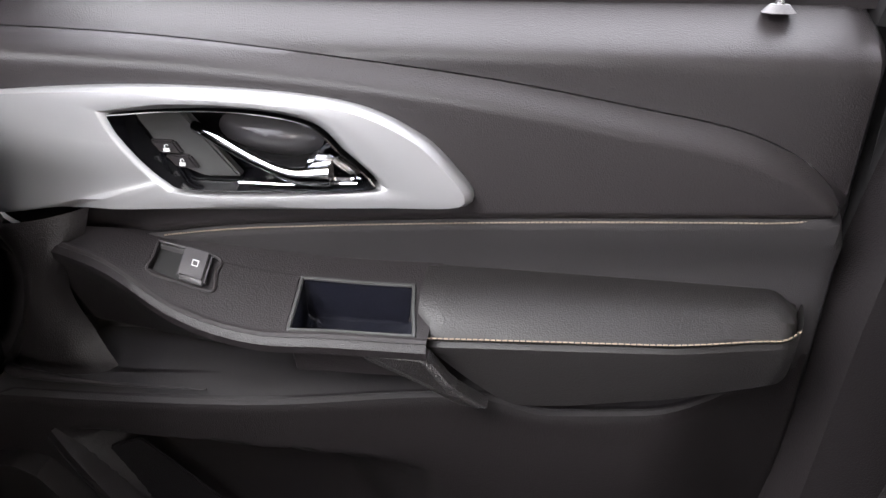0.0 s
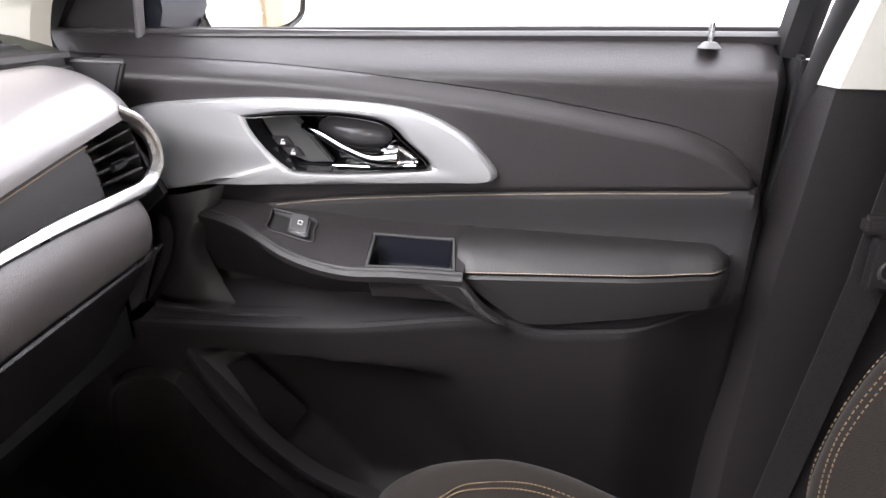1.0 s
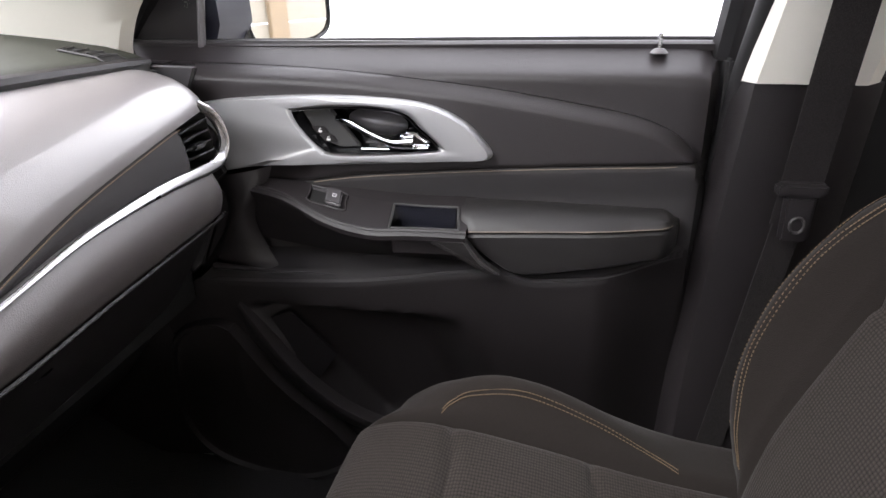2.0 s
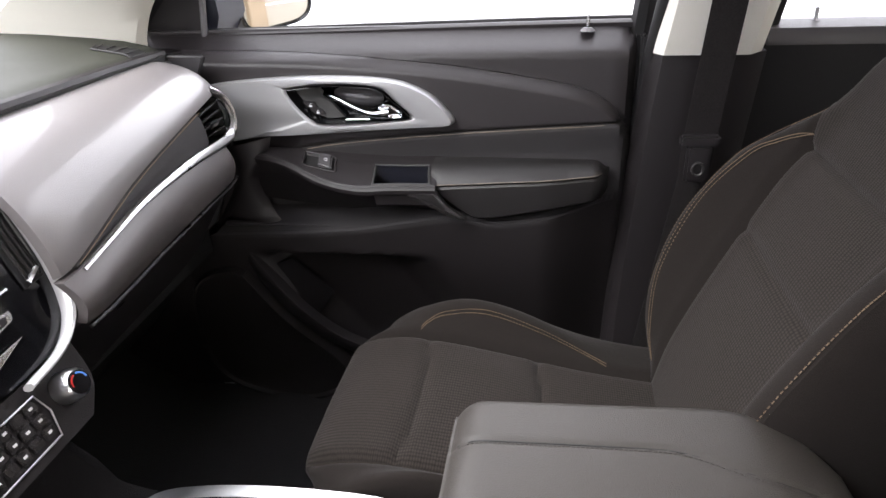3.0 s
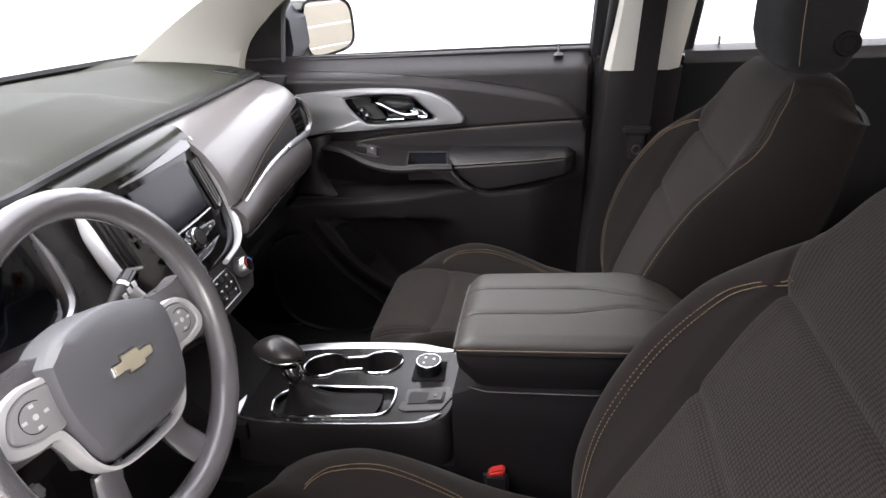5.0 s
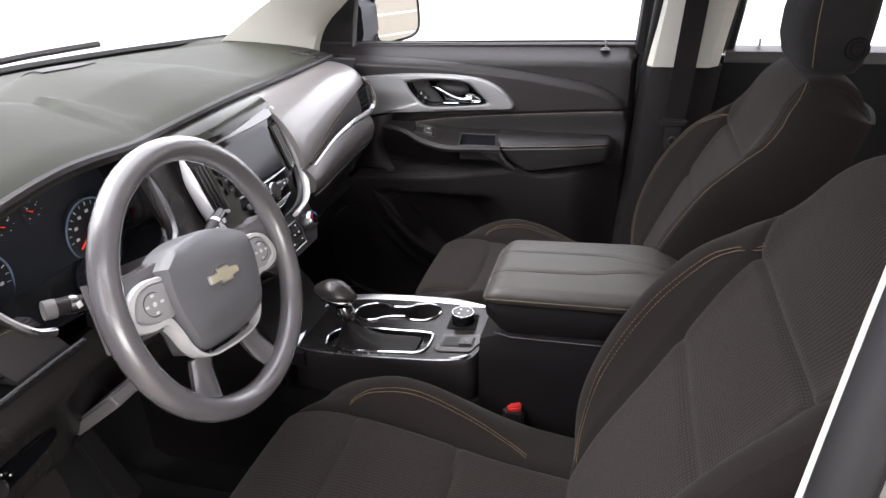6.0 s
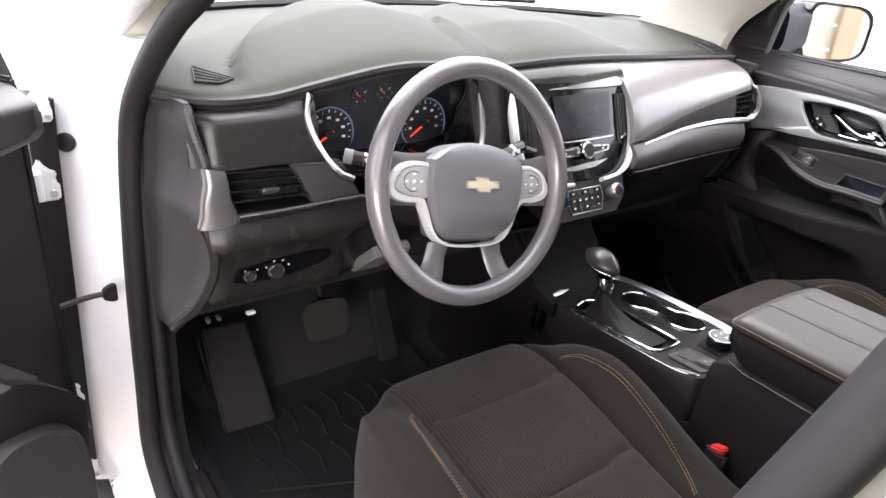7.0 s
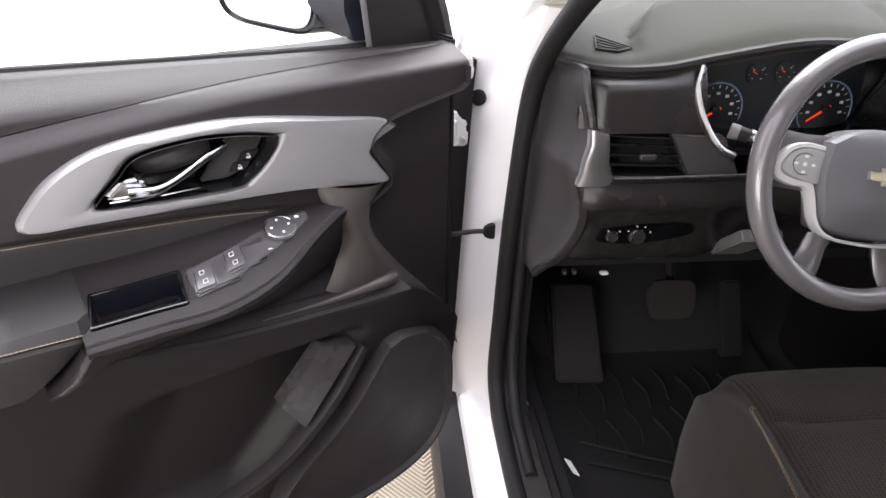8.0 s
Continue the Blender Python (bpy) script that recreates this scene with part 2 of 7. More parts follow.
def tube(pts, r, n=8, closed=False, flat=1.0, up=None, bm=None):
    """A round or flattened rod along points; r a number or a function of 0..1."""
    pts = [V(p) for p in pts]
    rings = []
    side = None
    m = len(pts)
    for i, p in enumerate(pts):
        d = (pts[(i + 1) % m] - pts[i - 1]) if closed else (pts[min(i + 1, m - 1)] - pts[max(i - 1, 0)])
        d.normalize()
        ref = V(up) if up else (side.cross(d) if side else (V((0, 0, 1)) if abs(d.z) < 0.9 else V((1, 0, 0))))
        side = d.cross(ref).normalized()
        top = side.cross(d)
        rr = r(i / max(1, m - 1)) if callable(r) else r
        rings.append([p + rr * (math.cos(a) * side + flat * math.sin(a) * top) for a in (2 * math.pi * k / n for k in range(n))])
    if closed:
        rings.append(rings[0])
        bm = bm or bmesh.new()
        vs = [[bm.verts.new(p) for p in ring] for ring in rings[:-1]]
        for i in range(m):
            a, b = vs[i], vs[(i + 1) % m]
            for j in range(n):
                bm.faces.new((a[j], b[j], b[(j + 1) % n], a[(j + 1) % n]))
        return bm
    return loft(rings, bm=bm)


def prism(outline, by, bevel=0.0, seg=2, bm=None):
    """An outline pushed along by into a solid, its edges rounded."""
    own = bmesh.new()
    f = own.faces.new([own.verts.new(p) for p in outline])
    geo = bmesh.ops.extrude_face_region(own, geom=[f])
    vs = [g for g in geo["geom"] if isinstance(g, bmesh.types.BMVert)]
    bmesh.ops.translate(own, vec=V(by), verts=vs)
    if bevel:
        bmesh.ops.bevel(own, geom=list(own.edges), offset=bevel, segments=seg, affect="EDGES", clamp_overlap=True)
    if bm is None:
        return own
    me = bpy.data.meshes.new("tmp")
    own.to_mesh(me)
    own.free()
    bm.from_mesh(me)
    bpy.data.meshes.remove(me)
    return bm


def box(x0, x1, y0, y1, z0, z1, bevel=0.003, seg=2, bm=None):
    return prism([(x0, y0, z0), (x1, y0, z0), (x1, y1, z0), (x0, y1, z0)], (0, 0, z1 - z0), bevel, seg, bm)


def disc(c, axis, r, h, n=24, bevel=0.0, bm=None, top=1.0):
    """A short cylinder from c along axis."""
    axis = V(axis).normalized()
    a = axis.orthogonal().normalized()
    b = axis.cross(a)
    c = V(c)
    prof = [(r, 0), (r * top, h)] if not bevel else [(r, 0), (r * top, h - bevel), (r * top - bevel, h)]
    rings = [[c + axis * hh + rr * (math.cos(t) * a + math.sin(t) * b) for t in (2 * math.pi * k / n for k in range(n))] for rr, hh in prof]
    return loft(rings, bm=bm)


def stitches(pts, normal, n, length=0.0040, r=0.0005, bm=None):
    """A row of n thread stitches lying along a curve."""
    bm = bm or bmesh.new()
    fine = cr(pts, n + 1)
    nn = V(normal).normalized()
    for a, b in zip(fine, fine[1:]):
        d = (b - a)
        mid = (a + b) / 2 + nn * r * 0.6
        d = d.normalized() * min(length, d.length * 0.78) / 2
        s = d.cross(nn).normalized() * r
        up = nn * r
        q = [mid - d - s, mid - d + s, mid + d + s, mid + d - s]
        lo = [bm.verts.new(p - up) for p in q]
        hi = [bm.verts.new(p + up) for p in q]
        bm.faces.new(hi)
        for k in range(4):
            bm.faces.new((lo[k], lo[(k + 1) % 4], hi[(k + 1) % 4], hi[k]))
    return bm


# ---- ground and surroundings ----
bm = bmesh.new()
bm.faces.new([bm.verts.new(p) for p in ((-60, -60, 0), (60, -60, 0), (60, 60, 0), (-60, 60, 0))])
ground = tagged(part("ground", bm, PALE), "pale painted studio floor", "floor", kind="structure")

# ---- front doors ----
# Curves of the inner panel, closed, for the car's right side: x to the rear, z up.
CREASE = ([-0.42, -0.30, 0.0, 0.24, 0.40, 0.49, 0.547, 0.575], [1.186, 1.181, 1.173, 1.152, 1.127, 1.107, 1.072, 1.02])
STITCH = ([-0.10, -0.02, 0.07, 0.30, 0.56], [0.985, 1.003, 1.016, 1.035, 1.050])
LEDGE = ([-0.42, -0.17, 0.07, 0.27, 0.34, 0.58], [0.845, 0.850, 0.866, 0.897, 0.885, 0.920])


FRONT = ([0.40, 0.72, 0.80, 0.871, 0.92, 0.968, 1.003, 1.035, 1.066, 1.09, 1.105, 1.127, 1.15], [-0.38, -0.323, -0.25, -0.191, -0.165, -0.155, -0.207, -0.192, -0.176, -0.19, -0.224, -0.334, -0.42])


def door_y(x, z):
    """How far the panel lies from the car's middle."""
    zc = at(*CREASE, x)
    zs = at(*STITCH, x)
    zl = at(*LEDGE, x)
    y = 0.868 - 0.062 * ss(1.208, 1.160, z)
    y -= 0.020 * ss(zc + 0.002, zc - 0.022, z)
    y += 0.004 * math.exp(-(((z - zs) / 0.003) ** 2))
    y += 0.010 * ss(zs, zs - 0.06, z)
    y -= 0.060 * ss(zl + 0.010, zl - 0.012, z) * ss(0.57, 0.42, x)
    y += 0.022 * ss(zl - 0.05, zl - 0.30, z)
    y += 0.035 * ss(0.556, 0.582, x) ** 1.5
    y += 0.035 * ss(-0.165, -0.13, x) * ss(0.05, 0.0, x) * ss(zl - 0.002, zl + 0.012, z) * ss(0.96, 0.93, z)
    return y


def front_door(side, name, label):
    """side 1: right, closed; -1: left, built closed and swung open afterwards."""
    S = side

    def W(x, y, z):
        return V((x, S * y, z))

    d = thing(name, W(-0.348, 1.0, 0.40), label, "car door")
    sag = lambda x: 0 if S > 0 else -0.026 * ss(0.7, -0.40, x)
    # panels
    def up(u, v):
        x = -0.362 + 0.942 * u
        z = at(*CREASE, x) + v * (1.208 + sag(x) - at(*CREASE, x))
        return W(x, door_y(x, z), z)

    part("upper_panel", sheet(up, 60, 16, W(0, 0.02, 0)), SOFT2, d)

    def band(low, high, lift=0.0):
        """A strip of the panel between two height curves, from the hinge-side border to the rear."""
        def f(u, v):
            x0 = -0.2
            for _ in range(6):
                z = low(x0) + v * (high(x0) - low(x0))
                x0 = 0.5 * x0 + 0.5 * max(-0.355, at(*FRONT, z))
            x = x0 + u * (0.58 - x0)
            z = low(x) + v * (high(x) - low(x))
            return W(x, door_y(x, z) - lift, z)
        return f

    crease = lambda x: at(*CREASE, x) - 0.001
    stitch = lambda x: at(*STITCH, x)
    ledge = lambda x: at(*LEDGE, x)
    middle = band(stitch, crease, 0.002)

    def pierced(u, v):
        """The middle band, set back behind the handle cup."""
        p = middle(u, v)
        r = (abs(p.x - 0.068) / 0.117) ** 3 + (abs(p.z - 1.085) / 0.043) ** 3
        return p + W(0, 0.05 * ss(1.0, 0.75, r) + (0.030 if S > 0 else 0.0) * ss(-0.015, -0.10, p.x) * ss(1.115, 1.06, p.z), 0)

    part("middle_panel", sheet(pierced, 120, 44, W(0, 0.02, 0)), SOFT2, d)
    part("cloth_insert", sheet(band(lambda x: ledge(x) - 0.012, lambda x: stitch(x) - 0.001), 90, 30, W(0, 0.02, 0)), INSERT, d)

    def low(u, v):
        x = -0.328 + u * 0.898
        z0 = 0.425 + 0.10 * ss(-0.12, -0.385, x) ** 1.5
        z1 = ledge(x) if x > -0.19 else at([-0.336, -0.309, -0.242, -0.19], [0.715, 0.758, 0.825, ledge(-0.19)], x)
        z = z0 + v * (z1 - z0)
        hollow = ss(0.0, 0.05, x + 0.125 - (0.765 - z) * 0.80) * ss(0.30, 0.16, x + (z - 0.7) * 0.55) * ss(0.805, 0.78, z) * ss(0.50, 0.58, z)
        return W(x, door_y(x, z) + 0.045 * hollow + 0.02 * ss(-0.20, -0.36, x), z)

    part("lower_panel", sheet(low, 100, 56, W(0, 0.02, 0)), LOWDOOR, d)

    def ftrim(u, v):
        z = 0.66 + u * 0.50
        x = max(-0.345, at(*FRONT, z))
        q = x + v * (-0.350 - x)
        return W(q, 0.796 + 0.012 * ss(0.0, 0.2, v) + 0.02 * v - 0.026 * math.exp(-((v / 0.06) ** 2)), z)

    part("front_end_trim", sheet(ftrim, 60, 20, W(0, 0.012, 0)), SOFT2, d, "dark hinge-side cover with a scalloped edge")
    # sill top and weather strip
    sill = [[W(x, y, z + sag(x) + 0.008 * ss(-0.4, 0.58, x)) for y, z in ((0.864, 1.190), (0.862, 1.199), (0.868, 1.203), (0.882, 1.203), (0.884, 1.190))] for x in np.linspace(-0.362, 0.58, 24)]
    part("sill_trim", loft(sill), SOFT2, d)
    part("weather_strip", tube([W(x, 0.888, 1.203 + sag(x) + 0.008 * ss(-0.4, 0.58, x)) for x in np.linspace(-0.24, 0.58, 12)], 0.005), RUBBER, d)
    # outer skin
    skin = lambda u, v: W(-0.375 + u * 0.975, 0.965 - 0.05 * v * v + 0.02 * math.sin(v * 3.1), 0.47 + v * 0.72)
    part("outer_skin", sheet(skin, 24, 14, W(0, -0.01, 0)), WHITE, d, "white painted outer panel")
    for x0 in (-0.362, 0.585):
        part("edge_panel", prism([W(x0, 0.82, 0.56), W(x0, 0.95, 0.56), W(x0, 0.93, 1.19), W(x0, 0.83, 1.19)], W(0.012, 0, 0), 0.004), RUBBER, d)
    # window frame, glass and mirror base
    root = (W(-0.39, 0.90, 1.19), W(-0.32, 0.885, 1.275), W(-0.245, 0.868, 1.345), W(-0.15, 0.845, 1.405)) if S > 0 else (W(-0.385, 0.895, 1.13), W(-0.368, 0.89, 1.19), W(-0.335, 0.88, 1.262), W(-0.25, 0.862, 1.355))
    fr = cr([*root, W(-0.02, 0.82, 1.47), W(0.22, 0.77, 1.565), W(0.50, 0.745, 1.60), W(0.63, 0.745, 1.60)], 26)
    part("window_frame", tube(fr, 0.022, 8), RUBBER, d)
    part("rear_window_frame", tube([W(0.625, 0.745, 1.60), W(0.605, 0.80, 1.42), W(0.59, 0.875, 1.19)], 0.022, 8), RUBBER, d)

    def pane(u, v):
        x = -0.25 + u * 0.85
        top = at([-0.25, -0.02, 0.22, 0.50, 0.63], [1.32, 1.47, 1.565, 1.60, 1.60], x)
        z = 1.19 + v * (top - 1.19)
        return W(x, 0.893 - 0.145 * ((z - 1.19) / 0.41), z)

    glass = part("window_pane", sheet(pane, 16, 8, W(0, 0.004, 0)), GLASS, d)
    glass.visible_shadow = False
    tri_ = [(-0.39, 0.885, 1.185), (-0.230, 0.870, 1.197), (-0.219, 0.865, 1.265), (-0.206, 0.860, 1.325), (-0.165, 0.852, 1.385), (-0.24, 0.865, 1.350), (-0.32, 0.880, 1.270)] if S > 0 else [(-0.385, 0.885, 1.150), (-0.235, 0.872, 1.172), (-0.222, 0.868, 1.258), (-0.215, 0.862, 1.37), (-0.26, 0.862, 1.345), (-0.335, 0.875, 1.262)]
    part("mirror_sail", prism([W(*q) for q in tri_], W(0, 0.014, 0.0), 0.003), HARD, d, "black triangular mirror base trim")
    part("sail_edge", tube([W(q[0] + 0.004, q[1] - 0.004, q[2]) for q in (tri_[1:5] if S > 0 else tri_[1:4])], 0.0065 if S > 0 else 0.0045), GREY, d)
    # silver bezel round the handle
    outer = cr([(-0.222, 1.108), (-0.18, 1.126), (-0.04, 1.138), (0.08, 1.138), (0.168, 1.129), (0.222, 1.106), (0.252, 1.078), (0.266, 1.057), (0.254, 1.0485), (0.20, 1.045), (0.08, 1.036), (-0.055, 1.029), (-0.12, 1.020), (-0.206, 1.006), (-0.193, 1.035), (-0.178, 1.066), (-0.192, 1.092), (-0.222, 1.108)], 171)[:-1]
    hole = [(-0.037, 1.1165), (0.018, 1.1215), (0.080, 1.1225), (0.134, 1.1145), (0.160, 1.0925), (0.184, 1.0705), (0.179, 1.0625), (0.106, 1.0575), (0.026, 1.0545), (0.006, 1.0615), (-0.013, 1.0785), (-0.030, 1.1005)]
    ring = cr([*hole, hole[0]], 121)[:-1]
    if S < 0:
        slim = lambda p: V((p.x, p.y - 0.019 * ss(0.06, -0.19, p.x) * ss(1.035, 1.10, p.y), 0))
        outer, ring = [slim(p) for p in outer], [slim(p) for p in ring]
    cx, cz = 0.07, 1.084

    def reach(poly, a):
        """How far the outline lies from the middle in the direction a."""
        best = 0.0
        dx, dz = math.cos(a), math.sin(a)
        for p, q in zip(poly, poly[1:] + poly[:1]):
            ex, ez = q.x - p.x, q.y - p.y
            den = dx * ez - dz * ex
            if abs(den) > 1e-9:
                t = ((p.x - cx) * ez - (p.y - cz) * ex) / den
                s = ((p.x - cx) * dz - (p.y - cz) * dx) / den
                if t > best and -1e-6 <= s <= 1 + 1e-6:
                    best = t
        return best

    angs = sorted({math.atan2(p.y - cz, p.x - cx) for p in outer} | {math.atan2(p.y - cz, p.x - cx) for p in ring})
    angs = [a for a, b in zip(angs, angs[1:] + [9]) if b - a > 0.004]
    rows = []
    for a in angs:
        r0, r1 = reach(ring, a), reach(outer, a)
        row = []
        span = r1 - r0
        for f, dy in ((0.0, 0.030), (0.0, 0.006), (0.001, 0.003), (min(0.009, span * 0.3), -0.0045), (min(0.012, span * 0.4), -0.005), (span * 0.55, -0.005), (max(span - 0.006, span * 0.7), -0.004), (max(span - 0.001, span * 0.9), 0.002), (span, 0.006), (span, 0.018)):
            r = r0 + f
            x = cx + r * math.cos(a)
            z = cz + r * math.sin(a)
            row.append(W(x, 0.770 + dy + 0.010 * ss(-0.08, -0.20, x) + (0.022 if S > 0 else 0.0) * ss(-0.035, -0.13, x) * ss(1.105, 1.03, z) ** 1.3, z))
        rows.append(row)
    part("bezel", grid(rows, close_u=True), SILVER, d, "satin silver handle surround")
    cup = [[W(p.x + (0.07 - p.x) * s, y, p.y + (1.085 - p.y) * s) for p in ring] for s, y in ((-0.004, 0.764), (0.012, 0.7635), (0.03, 0.770), (0.06, 0.795), (0.12, 0.815), (0.5, 0.818), (0.97, 0.818))]
    part("handle_cup", grid(cup, close_v=True), PIANO, d, "glossy black recessed handle cup")
    bowl = [[W(0.084 + 0.048 * s * math.cos(a), 0.812 - 0.016 * (1 - s * s), 1.094 + 0.021 * s * math.sin(a) - 0.004 * s * math.cos(a)) for a in np.linspace(0, 6.2832, 25)[:-1]] for s in (1.0, 0.9, 0.75, 0.5, 0.25, 0.0005)]
    part("finger_bowl", grid(bowl, close_v=True), BOWLMAT, d)
    part("lock_panel", prism([W(x, 0.792, z) for x, z in ((-0.033, 1.1145), (0.012, 1.1175), (0.036, 1.088), (0.060, 1.0585), (0.027, 1.0570), (0.008, 1.064), (-0.011, 1.080))], W(0, 0.012, 0), 0.002), LOCKMAT, d, "black lock button panel")
    lever = cr([W(0.027, 0.786, 1.104), W(0.052, 0.772, 1.099), W(0.085, 0.765, 1.084), W(0.118, 0.763, 1.0725), W(0.150, 0.765, 1.073)], 24)
    handle = part("handle", tube(lever, lambda t: 0.0040 + 0.0035 * ss(0.6, 1.0, t), 12, flat=1.3), CHROME, d, "curved chrome pull handle")
    part("handle_root", prism([W(0.121, 0.766, 1.0665), W(0.134, 0.764, 1.091), W(0.153, 0.766, 1.090), W(0.177, 0.772, 1.070), W(0.168, 0.770, 1.0655)], W(0, 0.03, 0), 0.006, 4), CHROME, handle)
    part("lower_shine", tube([W(0.066, 0.774, 1.0600), W(0.11, 0.771, 1.0612), W(0.170, 0.772, 1.0650)], 0.0014, 6), CHROME, handle)
    for k in (0, 1):
        bx, bz_ = -0.004 + 0.0125 * k, 1.0835 - 0.0125 * k
        b = part("lock_button", prism([W(bx - 0.015, 0.80, bz_ + 0.006), W(bx + 0.008, 0.80, bz_ + 0.006), W(bx + 0.0155, 0.80, bz_ - 0.0055), W(bx - 0.006, 0.80, bz_ - 0.0055)], W(0, -0.0125, 0), 0.0016), HARD, d)
        mark = prism([W(bx + x, 0.7868, bz_ + z) for x, z in ((-0.001, -0.0030), (0.0045, -0.0030), (0.0045, 0.0), (-0.001, 0.0))], W(0, -0.001, 0))
        tube([W(bx + 0.0004, 0.7863, bz_), W(bx + 0.0006, 0.7863, bz_ + 0.0026), W(bx + 0.0024, 0.7863, bz_ + 0.0034), W(bx + 0.0036, 0.7863, bz_ + 0.0024 - 0.0012 * k)], 0.0005, 5, bm=mark)
        part("lock_mark", mark, ICON, b, "small white padlock symbol")
    # stitch along the insert
    st = [W(x, door_y(x, at(*STITCH, x)) - 0.004, at(*STITCH, x) - 0.003) for x in np.linspace(-0.02, 0.555, 14)]
    part("stitching", stitches(st, W(0, -1, 0), 150), THREAD2, d, "tan decorative stitching")
    # armrest: switch shelf with a rolled lip
    lip = cr([W(-0.16, 0.775, 0.995), W(-0.06, 0.742, 0.990), W(0.02, 0.712, 0.966), W(0.09, 0.700, 0.955), W(0.16, 0.698, 0.958), W(0.238, 0.700, 0.958)], 40)
    wall = cr([W(-0.16, 0.792, 1.000), W(-0.06, 0.795, 1.000), W(0.02, 0.795, 0.997), W(0.09, 0.795, 0.990), W(0.16, 0.795, 0.985), W(0.238, 0.795, 0.985)], 40)
    low_ = cr([W(-0.16, 0.785, 0.955), W(-0.06, 0.765, 0.940), W(0.02, 0.728, 0.942), W(0.09, 0.710, 0.938), W(0.16, 0.707, 0.940), W(0.238, 0.708, 0.940)], 40)
    under = cr([W(-0.16, 0.80, 0.90), W(-0.06, 0.80, 0.885), W(0.02, 0.795, 0.878), W(0.09, 0.79, 0.880), W(0.16, 0.77, 0.888), W(0.238, 0.745, 0.898)], 40)
    if S < 0:
        lip, low_, under = ([q + W(0, -0.030 * ss(-0.16, 0.0, q.x), -0.010 * ss(-0.16, 0.0, q.x)) for q in c] for c in (lip, low_, under))
    ta, tb = (0.33, 0.90) if S > 0 else (0.41, 0.79)
    cup_t = lambda t: ta + (t - 0.33) / 0.57 * (tb - ta)
    shelf = lambda x, t: wall_to_lip(wall, lip, x, t)

    def dip(x, t):
        """Depth of the pull cup in the shelf."""
        f = min(1, max(0, (t - ta) / (tb - ta)))
        x0, x1 = 0.117 + 0.006 * f, 0.217 + 0.009 * f
        well = 0.006 * ss(-0.021, -0.018, x) * ss(0.014, 0.011, x) * ss(0.25, 0.29, t) * ss(0.66, 0.62, t) if S > 0 else 0.0
        return well + 0.040 * ss(x0 - 0.002, x0 + 0.004, x) * ss(x1 + 0.002, x1 - 0.004, x) * ss(ta - 0.02, ta + 0.02, t) * ss(tb + 0.03, tb - 0.01, t)

    xs = sorted({*np.linspace(-0.16, 0.238, 60), *np.linspace(0.112, 0.130, 14), *np.linspace(0.210, 0.230, 12), *np.linspace(-0.024, -0.014, 6), *np.linspace(0.008, 0.017, 6)})
    ts = sorted({*np.linspace(0, 0.95, 16), *np.linspace(ta - 0.03, ta + 0.03, 6), *np.linspace(tb - 0.02, tb + 0.04, 6), *np.linspace(0.24, 0.30, 4), *np.linspace(0.61, 0.67, 4)})
    rows = []
    for x in xs:
        b = shelf(x, 1)
        row = [shelf(x, t) - V((0, 0, dip(x, t))) for t in ts]
        c, e = wall_to_lip(low_, low_, x, 0), wall_to_lip(under, under, x, 0)
        row += [b + W(0, 0.002, 0.0005), b + W(0, -0.002, -0.005), b + W(0, -0.001, -0.012), b.lerp(c, 0.6), c, c.lerp(e, 0.5), e]
        rows.append(row)
    part("armrest_shelf", grid(rows), HARD, d)
    part("shelf_lip", tube([q + W(0, 0.005, 0.0015) for q in lip[4:]], 0.0032, 6), SOFT2, d)
    rim = [(0.118, 0.335), (0.122, 0.325), (0.17, 0.325), (0.212, 0.325), (0.2175, 0.335), (0.2215, 0.6), (0.2265, 0.88), (0.222, 0.905), (0.17, 0.905), (0.128, 0.905), (0.123, 0.89), (0.1205, 0.6)]
    edge_ = [shelf(x, cup_t(t)) + V((0, 0, 0.0006)) for x, t in rim]
    mid_ = sum(edge_, V((0, 0, 0))) / len(edge_)
    pr = cr([*edge_, edge_[0]], 85)[:-1]
    part("pull_cup_rim", tube(pr, 0.0019, 6, closed=True), LOCKMAT if S > 0 else PIANO, d, "smooth black pull cup edge")
    part("pull_cup_liner", grid([[p.lerp(mid_, k) + V((0, 0, dz)) for p in pr] for k, dz in ((0.0, 0.0), (0.03, -0.004), (0.06, -0.034), (0.12, -0.037), (0.6, -0.0375), (0.999, -0.0375))], close_v=True), CUPMAT, d, "glossy blue-black cup liner")
    # support between the bezel and the ledge
    la = cr([W(-0.090, 0.772, 1.024), W(-0.100, 0.764, 0.990), W(-0.124, 0.762, 0.943), W(-0.112, 0.766, 0.890), W(-0.09, 0.758, 0.856)], 30)
    ra = cr([W(-0.210, 0.780, 1.004), W(-0.178, 0.776, 0.967), W(-0.184, 0.780, 0.921), W(-0.232, 0.788, 0.850), W(-0.300, 0.796, 0.770)], 30)
    # Lighter on the driver door: the sheen there is put into the colour.
    part("support", grid([[a.lerp(b, f) + W(0, 0.016 - 0.030 * math.sin(math.pi * f) ** 0.6, 0) for f in np.linspace(0, 1, 14)] for a, b in zip(la, ra)]), BRONZE if S < 0 else HARD, d, "dark bronze-grey support below the handle surround")
    le = cr([W(0.02, 0.742, 0.862), W(-0.08, 0.740, 0.860), W(-0.16, 0.742, 0.861), W(-0.192, 0.752, 0.857), W(-0.205, 0.776, 0.845)], 24)
    # The ledge edge is lightened the same way on the driver door.
    part("ledge_edge", tube(le, lambda t: 0.001 + (0.005 if S > 0 else 0.009) * ss(0.0, 0.7, t), 10), BRONZE if S < 0 else SOFT2, d)
